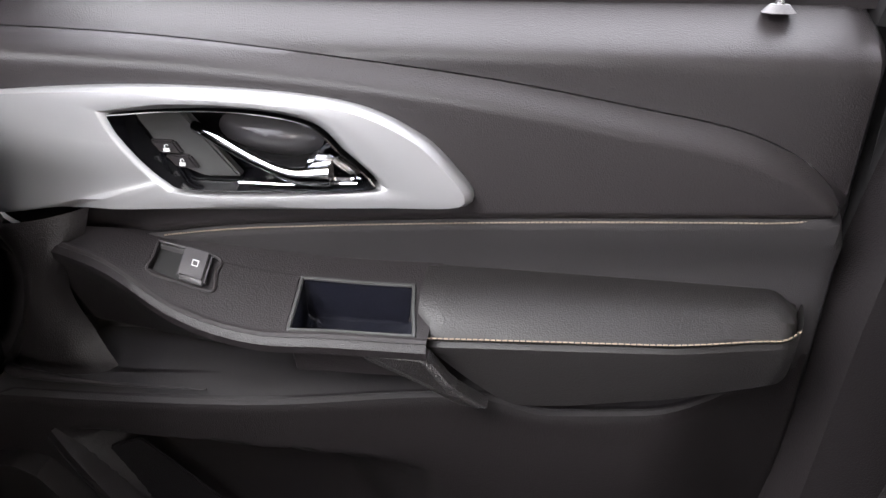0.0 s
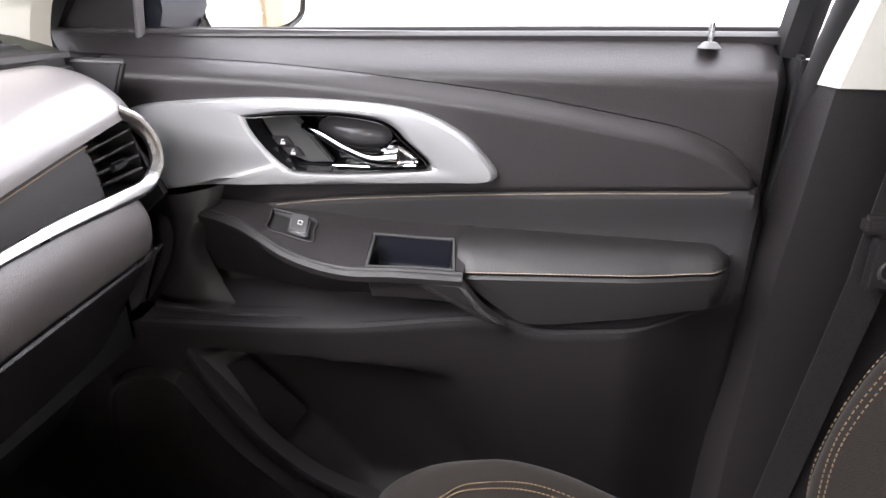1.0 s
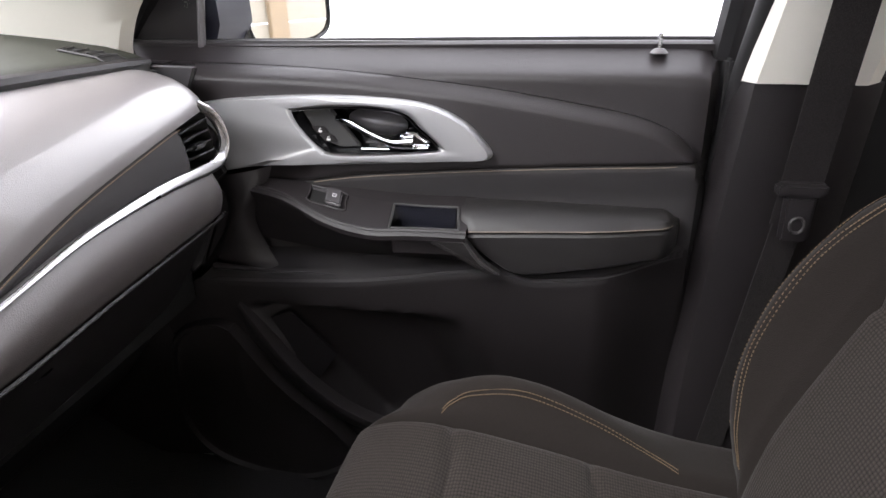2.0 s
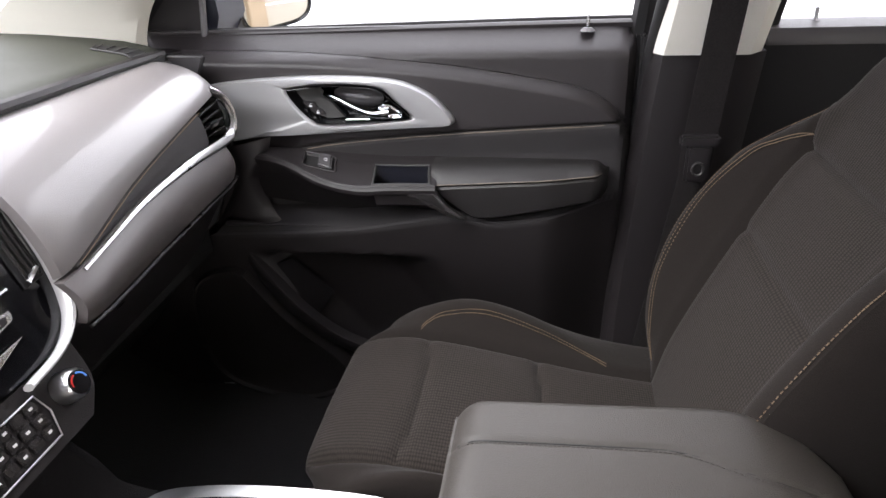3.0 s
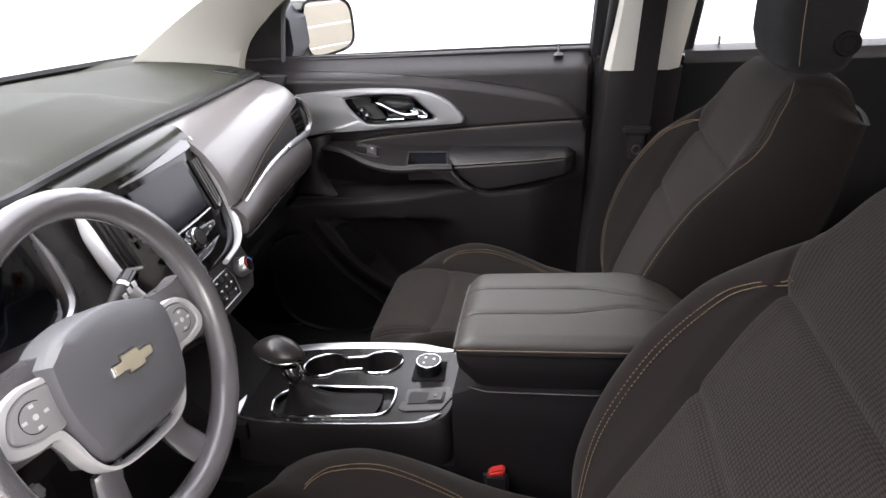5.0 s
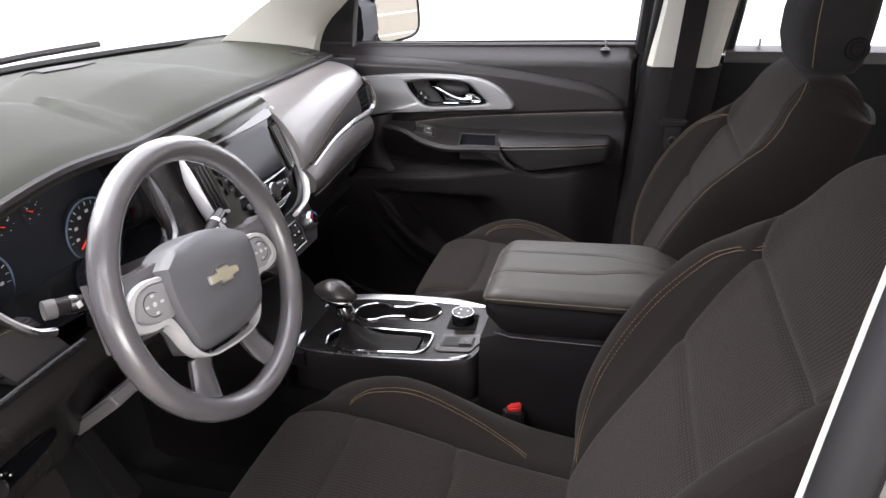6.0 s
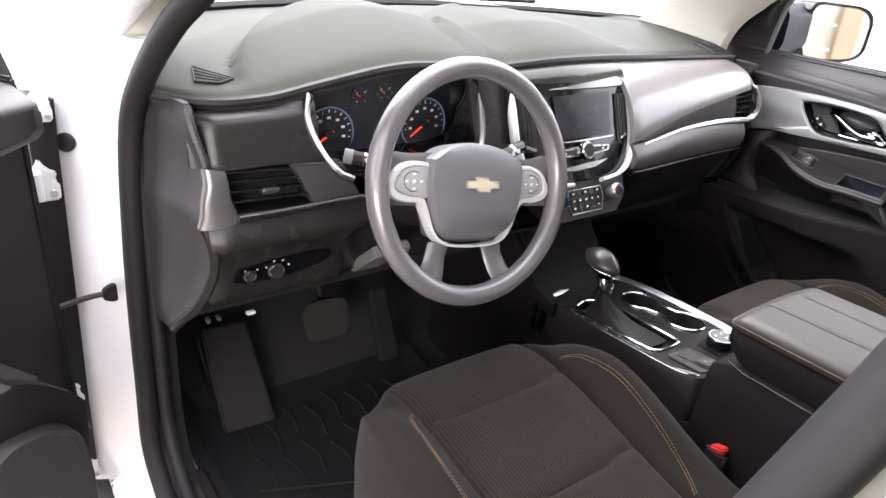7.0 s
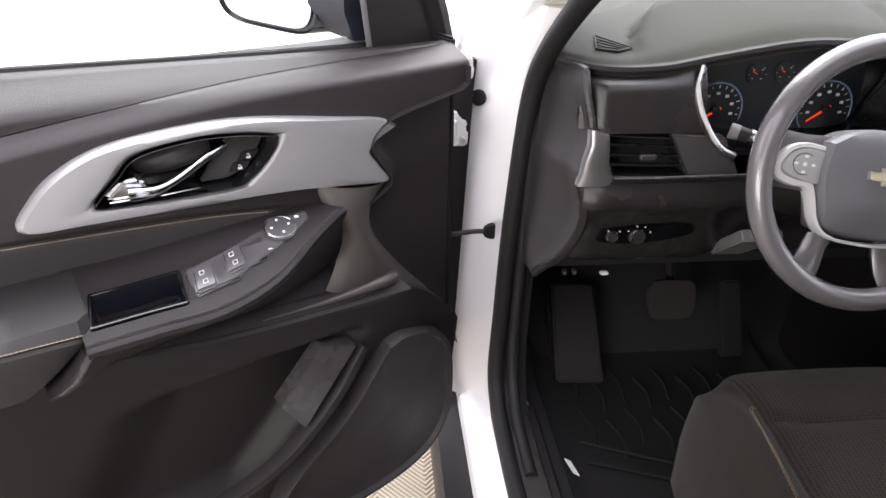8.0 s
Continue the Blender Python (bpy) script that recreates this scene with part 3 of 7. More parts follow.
    # window switches
    if S < 0:
        bank = [shelf(x, t) + V((0, 0, -0.001)) for x, t in ((0.110, 0.44), (0.06, 0.38), (-0.03, 0.28), (-0.066, 0.34), (-0.064, 0.56), (-0.02, 0.66), (0.06, 0.74), (0.110, 0.78))]
        part("switch_bank", prism(bank, V((0, 0, 0.0035)), 0.0012), SWITCH, d, "glossy black switch bank")
    nsw = ((0.010, 0.455),) if S > 0 else ((0.080, 0.61), (0.038, 0.54))
    for x, t in nsw:
        c = shelf(x, t)
        ax = (shelf(x + 0.02, t) - shelf(x - 0.02, t)).normalized()
        tv = (shelf(x, 1) - shelf(x, 0)).normalized()
        nn = ax.cross(tv).normalized()
        nn = nn if nn.z > 0 else -nn
        q = lambda a, b, h: c + ax * a + tv * b + nn * h
        part("switch_frame", tube(cr([q(a, b, 0.0008) for a, b in ((-0.033, -0.018), (-0.002, -0.019), (0.030, -0.018), (0.033, 0.0), (0.036, 0.018), (0.004, 0.019), (-0.027, 0.018), (-0.030, 0.0), (-0.033, -0.018))], 49)[:-1], 0.0016, 6, closed=True), SOFT2, d)
        part("switch_well", prism([q(-0.031, -0.016, -0.004), q(0.0, -0.016, -0.004), q(0.004, 0.016, -0.004), q(-0.026, 0.016, -0.004)], nn * (0.0005 if S > 0 else 0.0065)), BLACK, d)
        sw = part("window_switch", prism([q(-0.004, -0.018, 0), q(0.024, -0.018, 0), q(0.030, 0.018, 0), q(0.002, 0.018, 0)], nn * 0.0085, 0.003, 3), SWITCH, d, "glossy rocker window switch")
        for b0 in ((-0.003,) if S > 0 else (-0.010, 0.004)):
            part("switch_mark", tube([q(0.011, b0, 0.0088), q(0.0165, b0, 0.0088), q(0.0175, b0 + 0.006, 0.0088), q(0.012, b0 + 0.006, 0.0088)], 0.0006, 5, closed=True), ICON, sw)
    if S < 0:
        c = shelf(-0.021, 0.46)
        mc = part("mirror_control", disc(c, W(0, -0.3, 0.95), 0.021, 0.007, 28, 0.002), SWITCH, d, "round mirror adjusting pad")
        part("mirror_control_ring", tube([c + W(0.0205 * math.cos(a), 0.0195 * math.sin(a), 0.0065 + 0.0062 * math.sin(a)) for a in np.linspace(0, 6.283, 25)[:-1]], 0.0012, 6, closed=True), SATIN, mc)
        for k in range(4):
            a = k * math.pi / 2
            e = c + W(0.012 * math.cos(a), 0.0115 * math.sin(a), 0.0075 + 0.0036 * math.sin(a))
            part("arrow_mark", disc(e, W(0, -0.3, 0.95), 0.0018, 0.001, 8), ICON, mc)
        for x, t in ((-0.050, 0.40), (0.004, 0.62)):
            e = shelf(x, t)
            part("mirror_mark", box(e.x - 0.003, e.x + 0.003, e.y - 0.003, e.y + 0.003, e.z + 0.001, e.z + 0.0032, 0.0005), ICON, d)
    # armrest pad
    pad_y = lambda u: (0.716 if S > 0 else 0.688) + 0.012 * ss(0.6, 0.95, u) + 0.058 * max(0.0, (u - 0.88) / 0.12) ** 3
    rings = []
    for i in range(37):
        u = 1 - (1 - i / 36) ** 1.4
        x = 0.226 + 0.316 * u
        zt = 0.985 - 0.004 * u
        zst = 0.951 + 0.018 * u
        zb = at([0.226, 0.25, 0.276, 0.311, 0.42, 0.528], [0.945, 0.925, 0.905, 0.887, 0.903, 0.922], x)
        yo = pad_y(u) + 0.012 * ss(0.04, 0.0, u)
        zt -= 0.014 * ss(0.90, 1.0, u) ** 2
        rings.append([W(x, y, z) for y, z in ((0.80, zt - 0.002), (max(0.772, yo + 0.016), zt), (max(0.745, yo + 0.012), zt - 0.004), (yo + 0.008, zt - 0.014), (yo, zst + 0.004), (yo + 0.003, zst), (yo, zst - 0.004), (yo + 0.002, (zst + zb) / 2), (yo + 0.006, zb + 0.006), (yo + 0.016, zb), (0.80, zb))])
    pad_ = part("armrest_pad", loft(rings), LEATHER, d, "padded black leatherette armrest")
    part("pad_stitching", stitches([W(0.226 + 0.316 * u, pad_y(u) - 0.0005, 0.951 + 0.018 * u + 0.005) for u in np.linspace(0.03, 0.955, 19)], W(0, -1, 0.3), 62), THREAD2, pad_, "tan stitching")
    tri = [W(0.182, 0.700, 0.942), W(0.192, 0.696, 0.950), W(0.237, 0.696, 0.950), W(0.258, 0.701, 0.918), W(0.290, 0.711, 0.890), W(0.262, 0.714, 0.892), W(0.225, 0.708, 0.916)]
    if S < 0:
        tri = [q + W(0, -0.029, -0.006) for q in tri]
    part("armrest_corner", prism(tri, W(0, 0.022 if S > 0 else 0.05, 0), 0.004 if S > 0 else 0.008, 3), COARSE if S > 0 else HARD, d, "pebbled corner of the armrest" if S > 0 else "")
    # map pocket lip, plate and speaker cover
    lipc = cr([W(-0.150, 0.735, 0.800), W(-0.124, 0.728, 0.768), W(-0.075, 0.722, 0.705), W(-0.022, 0.718, 0.655), W(0.04, 0.716, 0.615), W(0.12, 0.718, 0.588), W(0.24, 0.724, 0.575), W(0.38, 0.735, 0.585)], 44)
    if S < 0:
        lipc = lipc[6:]
    rows = [[q + W(0.004, 0.020, 0.002), q + W(0.002, 0.002, 0.001), q + W(0, -0.003, 0.0), q + W(-0.003, -0.004, -0.005), q + W(-0.010, 0.001, -0.014), q + (W(-0.022, 0.014, -0.030) if S > 0 else W(-0.014, 0.016, -0.020))] for q in lipc]
    part("map_pocket", grid(rows), HARD, d, "moulded map pocket lip")
    plate_ = [W(-0.073, 0.758, 0.778), W(-0.122, 0.750, 0.762), W(-0.030, 0.745, 0.650), W(0.007, 0.757, 0.703)] if S > 0 else [W(-0.058, 0.729, 0.793), W(-0.113, 0.724, 0.777), W(-0.017, 0.720, 0.662), W(0.015, 0.727, 0.714)]
    # Passenger plate is a near-black copy; its shade is in the colour.
    part("pocket_plate", prism(plate_, W(0, 0.004 if S > 0 else 0.03, 0), 0.0015), PLATE if S < 0 else BINMAT, d, "smooth dark pocket plate")
    spk = cr([W(-0.165, 0.752, 0.752), W(-0.20, 0.756, 0.758), W(-0.26, 0.764, 0.735), W(-0.295, 0.770, 0.68), W(-0.298, 0.772, 0.56), W(-0.262, 0.772, 0.485), W(-0.18, 0.770, 0.448), W(-0.06, 0.766, 0.445), W(0.03, 0.762, 0.50), W(0.0, 0.758, 0.565), W(-0.09, 0.754, 0.65), W(-0.165, 0.752, 0.752)], 80)[:-1]
    cc = sum(spk, V((0, 0, 0))) / len(spk)
    part("speaker_cover", grid([[q.lerp(cc, s) + W(0, o - 0.034, 0) for q in spk] for s, o in ((-0.05, 0.05), (-0.04, 0.002), (-0.02, -0.004), (0.01, -0.003), (0.03, 0.006), (0.07, 0.009), (0.5, 0.006), (0.9995, 0.005))], close_v=True), PEBBLE, d, "finely pebbled speaker cover with raised rim")
    # lock knob
    kx = 0.495
    knob = part("lock_knob", disc(W(kx, 0.848, 1.198), (0, 0, 1), 0.0035, 0.026, 12, 0.001), SATIN, d, "small chrome lock pin")
    part("knob_collar", disc(W(kx, 0.848, 1.196), (0, 0, 1), 0.013, 0.006, 20, 0.002, top=0.7), GREY, knob)
    return d


def wall_to_lip(wall, lip, x, t):
    """A point of the sloping shelf between its two border curves."""
    def on(c):
        k = min(range(len(c) - 1), key=lambda i: abs((c[i].x + c[i + 1].x) / 2 - x))
        f = (x - c[k].x) / (c[k + 1].x - c[k].x)
        return c[k].lerp(c[k + 1], f)
    return on(wall).lerp(on(lip), t)


front_door(1, "passenger_door", "closed black passenger door panel with silver handle surround")
left_door = front_door(-1, "driver_door", "open black driver door panel with silver handle surround")
left_door.matrix_basis = Matrix.Translation((-0.348, -1.006, 0.434)) @ Matrix.Rotation(radians(-60.3), 4, "Z")

# ---- dashboard ----
dash = thing("dashboard", (-0.35, 0, 0.55), "dark grey soft-touch dashboard with chrome-edged centre stack", "dashboard")
EY = [-0.75, -0.69, -0.60, -0.52, -0.38, -0.22, -0.15, 0.0, 0.16, 0.30, 0.50, 0.675, 0.75]
EX = [-0.21, -0.165, -0.15, -0.145, -0.130, -0.140, -0.160, -0.155, -0.170, -0.182, -0.208, -0.236, -0.25]
EZ = [1.198, 1.192, 1.196, 1.212, 1.238, 1.228, 1.222, 1.230, 1.227, 1.221, 1.211, 1.200, 1.194]


def edge(y):
    return V((at(EY, EX, y), y, at(EY, EZ, y)))


def dash_top(u, v):
    y = -0.75 + 1.5 * u
    e = edge(y)
    b = V((-0.88 + 0.30 * (y / 0.8) ** 2, y * 1.03, 1.236))
    p = b.lerp(e, v)
    p.z += 0.012 * math.sin(math.pi * v)
    hood_ = math.sqrt(max(0.0, 1 - ((y + 0.375) / 0.255) ** 2)) if abs(y + 0.375) < 0.255 else 0.0
    brow = math.sqrt(max(0.0, 1 - ((y - 0.03) / 0.235) ** 2)) if abs(y - 0.03) < 0.235 else 0.0
    p.z += 0.052 * hood_ ** 1.1 * ss(1.0 - 0.52 * hood_ - 0.02, 1.0 - 0.40 * hood_, v) * min(1.0, max(0.0, (1.0 - v) / 0.26)) ** 0.85
    p.z += 0.034 * brow ** 1.0 * ss(1.0 - 0.64 * brow - 0.02, 1.0 - 0.50 * brow, v) * min(1.0, max(0.0, (1.0 - v) / 0.22)) ** 0.85
    vc = 0.14 + 0.24 * ((y - 0.1) / 0.59) ** 2
    p.z -= 0.012 * ss(vc + 0.014, vc - 0.014, v) * ss(0.70, 0.62, abs(y))
    p.z -= 0.006 * ss(0.93, 1.0, v) ** 2
    return p


part("top_pad", sheet(dash_top, 110, 80, (0, 0, -0.012)), DASHTOP, dash, "matt olive-grey dash top")
part("top_pad_edge", tube([edge(y) + V((-0.004, 0, -0.008)) for y in np.linspace(-0.75, 0.75, 90)], 0.0085, 8), HARD, dash)

PY = [0.15, 0.175, 0.335, 0.503, 0.60, 0.665, 0.70]
ST = ([-0.062, -0.060, -0.080, -0.100, -0.113, -0.125, -0.14], [1.068, 1.072, 1.104, 1.124, 1.132, 1.136, 1.136])
CH = ([-0.058, -0.056, -0.074, -0.090, -0.100, -0.108, -0.125], [1.064, 1.066, 1.080, 1.078, 1.070, 1.062, 1.062])
LP = ([-0.046, -0.044, -0.060, -0.076, -0.088, -0.104, -0.130], [1.016, 1.015, 1.013, 1.009, 1.004, 0.999, 0.999])


def on(c, y):
    return V((at(PY, c[0], y), y, at(PY, c[1], y)))


def pad(u, v):
    y = 0.155 + 0.535 * u
    e, s = edge(y) + V((-0.004, 0, -0.014)), on(ST, y)
    p = e.lerp(s, v)
    p.x += 0.020 * math.sin(math.pi * v) ** 0.8
    p.z += 0.016 * math.sin(math.pi * v) ** 0.8
    p.x -= 0.04 * ss(0.655, 0.70, y) * (1 - v)
    return p


part("passenger_pad", sheet(pad, 50, 20, (-0.012, 0, -0.004)), LITPAD, dash, "smooth padded passenger fascia, its grey lightened for window light")
wedge = lambda u, v: on(ST, (y := 0.178 + 0.40 * u)).lerp(on(CH, y), v) + V((0.003 * math.sin(math.pi * v) - 0.004, 0, 0))
part("stitched_insert", sheet(wedge, 40, 6, (-0.01, 0, 0)), INSERT, dash)
part("fascia_stitching", stitches([on(ST, y) + V((0.003, 0, -0.002)) for y in np.linspace(0.18, 0.575, 10)], (1, 0, 0.3), 90), THREAD, dash, "tan stitching")
part("chrome_strip", tube(cr([(-0.128, 0.655, 1.143), (-0.117, 0.674, 1.128), (-0.108, 0.680, 1.105), (-0.104, 0.674, 1.082), (-0.104, 0.650, 1.066), *[on(CH, y) + V((0.003, 0, -0.002)) for y in (0.60, 0.50, 0.42, 0.33, 0.25, 0.18)]], 60), lambda t: 0.0052 - 0.0034 * ss(0.42, 0.95, t), 8, flat=1.6), SATIN, dash, "brushed chrome strip round the vent and under the insert")


def lowpad(u, v):
    y = 0.15 + 0.52 * u
    p = on(CH, y).lerp(on(LP, y), v)
    p.x -= 0.05 * ss(0.60, 0.67, y) ** 2
    p.x += 0.012 * math.sin(math.pi * v)
    return p


part("lower_fascia", sheet(lowpad, 40, 12, (-0.012, 0, 0)), LITLOWPAD, dash)


def glove(u, v):
    y = 0.13 + 0.55 * u
    a = on(LP, max(0.15, y)) + V((-0.016, 0, -0.006))
    b = V((-0.36, y, 0.66))
    p = a.lerp(b, v)
    p.x += 0.012 * math.sin(math.pi * v)
    p.y = y
    return p


part("glove_box", sheet(glove, 30, 20, (-0.03, 0, 0)), HARD, dash, "black glove box door")
part("glove_line", tube([on(LP, y) + V((-0.006, 0, -0.010)) for y in np.linspace(0.16, 0.66, 12)], 0.003, 6), SOFT, dash)
part("glove_latch", prism([(-0.118, 0.22, 0.948), (-0.118, 0.30, 0.948), (-0.132, 0.30, 0.934), (-0.132, 0.22, 0.934)], (0.008, 0, 0.004), 0.002), SOFT, dash, "black glove box latch")


def vent(s, tl, tr, bl, br, depth=0.05, nslat=3, label=""):
    """An air vent between four corners, with slats and a tab."""
    tl, tr, bl, br = V(tl), V(tr), V(bl), V(br)
    inn = V((-depth, 0, -0.004))
    c = (tl + tr + bl + br) / 4
    rows = [[tl, tr, br, bl], [tl + inn, tr + inn, br + inn, bl + inn]]
    bm = grid(rows, close_v=True)
    bm.faces.new([bm.verts.new(p) for p in rows[1]])
    v = part("vent_box", bm, BLACK, dash, label)
    for k in range(nslat):
        f = (k + 1) / (nslat + 1)
        a, b = tl.lerp(bl, f) + inn * 0.18, tr.lerp(br, f) + inn * 0.18
        part("slat", prism([a + V((0.010, 0, 0.002)), b + V((0.010, 0, 0.002)), b + V((-0.012, 0, -0.003)), a + V((-0.012, 0, -0.003))], (0, 0, 0.003), 0.001), GLOSSBLACK, v)
    t = tl.lerp(br, 0.5) + V((0.002, 0, 0))
    part("vent_tab", box(t.x - 0.012, t.x + 0.004, t.y - 0.014, t.y + 0.014, t.z - 0.005, t.z + 0.005, 0.003), SATIN if s < 0 else PIANO, v)
    return v


vent(1, (-0.112, 0.575, 1.130), (-0.122, 0.664, 1.136), (-0.100, 0.575, 1.074), (-0.108, 0.656, 1.066), nslat=4, label="black air vent by the passenger door")
vent(-1, (-0.112, -0.688, 1.096), (-0.107, -0.585, 1.092), (-0.104, -0.670, 1.034), (-0.097, -0.552, 1.034), label="black air vent by the driver door")
blade = [[V((-0.118, -0.716, 1.106)), V((-0.104, -0.712, 1.108)), V((-0.104, -0.690, 1.102)), V((-0.116, -0.684, 1.100))], [V((-0.112, -0.716, 1.085)), V((-0.099, -0.710, 1.085)), V((-0.099, -0.688, 1.082)), V((-0.112, -0.682, 1.082))], [V((-0.110, -0.722, 1.060)), V((-0.098, -0.716, 1.060)), V((-0.098, -0.690, 1.056)), V((-0.110, -0.680, 1.056))], [V((-0.112, -0.724, 1.035)), V((-0.100, -0.718, 1.035)), V((-0.096, -0.690, 1.032)), V((-0.108, -0.672, 1.034))], [V((-0.112, -0.728, 1.020)), V((-0.102, -0.724, 1.018)), V((-0.094, -0.690, 1.020)), V((-0.104, -0.672, 1.024))]]
part("vent_blade", loft([cr([*q, q[0]], 17)[:-1] for q in blade]), BLADE, dash, "satin silver vent side blade")
part("vent_strip", tube(cr([(-0.096, -0.672, 1.030), (-0.088, -0.60, 1.032), (-0.084, -0.50, 1.036), (-0.082, -0.46, 1.037)], 14), 0.0042, 8, flat=1.5), GLOSSBLACK, dash)
part("vent_strip_line", tube(cr([(-0.092, -0.672, 1.0345), (-0.084, -0.60, 1.0365), (-0.080, -0.50, 1.0405), (-0.078, -0.46, 1.0415)], 14), 0.0011, 6), SATIN, dash)

# driver side fascia


def fascia(rows_at, y0, y1, nu):
    return grid([[V(p) for p in cr(rows_at(y), 16)] for y in np.linspace(y0, y1, nu)])


def left_upper(y):
    e = edge(y)
    o = 0.03 * ss(-0.69, -0.725, y)
    return [e + V((-0.006, 0, -0.014)), (-0.132 - o, y, 1.165), (-0.122 - o, y, 1.13), (-0.116 - o, y, 1.098)]


# Driver fascia and knee panel: their shade is in the darker base colour.
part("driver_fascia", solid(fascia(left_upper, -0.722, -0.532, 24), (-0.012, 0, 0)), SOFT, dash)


def left_lower(y):
    w = 0.02 * ss(-0.50, -0.44, y)
    o = 0.012 * ss(-0.69, -0.72, y)
    return [(-0.104 - o, y, 1.030), (-0.090 - o, y, 1.01), (-0.086 - o - w * 0.3, y, 0.985), (-0.108 - o - w, y, 0.955), (-0.122 - o - w, y, 0.90), (-0.140 - o - w, y, 0.862), (-0.20 - o, y, 0.842)]


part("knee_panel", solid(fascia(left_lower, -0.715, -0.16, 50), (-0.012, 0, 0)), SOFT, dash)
part("insert_trim", prism([(-0.110, -0.586, 1.098), (-0.105, -0.50, 1.095), (-0.09, -0.47, 1.035), (-0.095, -0.553, 1.032)], (-0.02, 0, 0), 0.003), INSERT, dash)
part("insert_stitching", stitches([(-0.110, -0.56, 1.097), (-0.104, -0.53, 1.095), (-0.098, -0.505, 1.090)], (1, 0, 0.3), 12), THREAD, dash)
CAPZ = [0.80, 0.831, 0.88, 0.936, 0.973, 1.0, 1.030, 1.06, 1.101, 1.162, 1.19]
CAPX = [-0.20, -0.17, -0.125, -0.104, -0.100, -0.106, -0.116, -0.117, -0.120, -0.134, -0.150]
CAPY = [-0.758, -0.755, -0.735, -0.716, -0.712, -0.716, -0.724, -0.716, -0.710, -0.722, -0.722]


def cover(u, v):
    z = 0.80 + 0.39 * u
    a = V((at(CAPZ, CAPX, z), at(CAPZ, CAPY, z), z))
    b = V((-0.275, -0.778, z))
    p = a.lerp(b, v)
    p.x -= 0.018 * ss(0.0, 0.12, v) * ss(1.0, 0.5, v)
    return p


part("end_cap", sheet(cover, 60, 18, (-0.008, 0.008, 0)), CAPMAT, dash, "grey side cover of the dashboard")
part("panel_edge", tube([V((at(CAPZ, CAPX, z) - 0.002, at(CAPZ, CAPY, z) + 0.003, z)) for z in np.linspace(0.81, 1.015, 24)], 0.008, 8), SOFT, dash)
part("panel_edge", tube([V((at(CAPZ, CAPX, z) - 0.004, at(CAPZ, CAPY, z) + 0.003, z)) for z in np.linspace(1.10, 1.185, 12)], 0.007, 8), SOFT, dash)
cap = [(-0.15, 1.185), (-0.175, 1.13), (-0.150, 1.075), (-0.125, 1.02), (-0.165, 0.985), (-0.16, 0.93), (-0.19, 0.86), (-0.26, 0.80), (-0.36, 0.80), (-0.36, 1.19)]
part("end_cap", prism([(x - 0.02, 0.745, z) for x, z in cap], (0, 0.01, 0), 0.006, 3), CAPMAT, dash)
# light switch
part("light_panel", prism(cr([(-0.106, -0.675, 0.937), (-0.104, -0.60, 0.945), (-0.104, -0.53, 0.945), (-0.108, -0.52, 0.925), (-0.116, -0.60, 0.905), (-0.114, -0.675, 0.912), (-0.106, -0.675, 0.937)], 24)[:-1], (-0.012, 0, 0), 0.002), PIANO, dash)
for y, r in ((-0.655, 0.010), (-0.612, 0.014)):
    k = part("light_knob", disc((-0.118, y, 0.922), (1, 0, 0.25), r, 0.016, 24, 0.003), HARD, dash)
    part("knob_ring", tube([(-0.1025, y + r * 0.82 * math.cos(a), 0.926 + r * 0.82 * math.sin(a)) for a in np.linspace(0, 6.283, 21)[:-1]], 0.0016, 6, closed=True), CHROME, k)
    for a in (0.4, 1.1, 1.8, 2.6) if r > 0.012 else (0.8, 2.2):
        part("knob_mark", box(-0.1045, -0.1030, y + 1.5 * r * math.cos(a) - 0.0011, y + 1.5 * r * math.cos(a) + 0.0011, 0.926 + 1.35 * r * math.sin(a) - 0.0009, 0.926 + 1.35 * r * math.sin(a) + 0.0009, 0), ICON, k)

# instrument cluster
hood = [(-0.146, -0.530, 1.196), (-0.140, -0.48, 1.212), (-0.132, -0.38, 1.224), (-0.138, -0.28, 1.216), (-0.150, -0.218, 1.196), (-0.126, -0.212, 1.13), (-0.096, -0.236, 1.082), (-0.09, -0.36, 1.072), (-0.094, -0.498, 1.080), (-0.125, -0.540, 1.14), (-0.146, -0.530, 1.196)]
ring = cr(hood, 81)[:-1]
cc = V((-0.205, -0.36, 1.135))
rows = [[p.lerp(V((-0.205 + (p.z - 1.135) * -0.15, p.y, p.z)), s) + V((0, (cc.y - p.y) * k, (cc.z - p.z) * k)) for p in ring] for s, k in ((-0.06, -0.03), (0.0, -0.03), (0.03, 0.0), (0.5, 0.04), (1.0, 0.09))]
cl = part("instrument_binnacle", grid(rows, close_v=True), PIANO, dash, "glossy black instrument binnacle")
back = rows[-1]
bm = bmesh.new()
bm.faces.new([bm.verts.new(p) for p in back])
part("dial_plate", bm, DIAL, cl, smooth=False)
part("cluster_chrome", tube(cr([(-0.142, -0.542, 1.196), (-0.132, -0.548, 1.158), (-0.114, -0.533, 1.112), (-0.097, -0.511, 1.080), (-0.091, -0.488, 1.068)], 18), lambda t: 0.0058 * ss(-0.5, 0.2, t), 8, flat=1.3), SATIN, dash, "satin chrome cluster edge")
part("cluster_chrome", tube(cr([(-0.140, -0.212, 1.176), (-0.128, -0.212, 1.140), (-0.110, -0.220, 1.100), (-0.098, -0.236, 1.080), (-0.092, -0.262, 1.070)], 18), lambda t: 0.0085 * ss(-0.15, 0.35, t) - 0.003 * ss(0.6, 1.0, t), 8, flat=1.3), SATIN, dash, "satin chrome cluster edge")
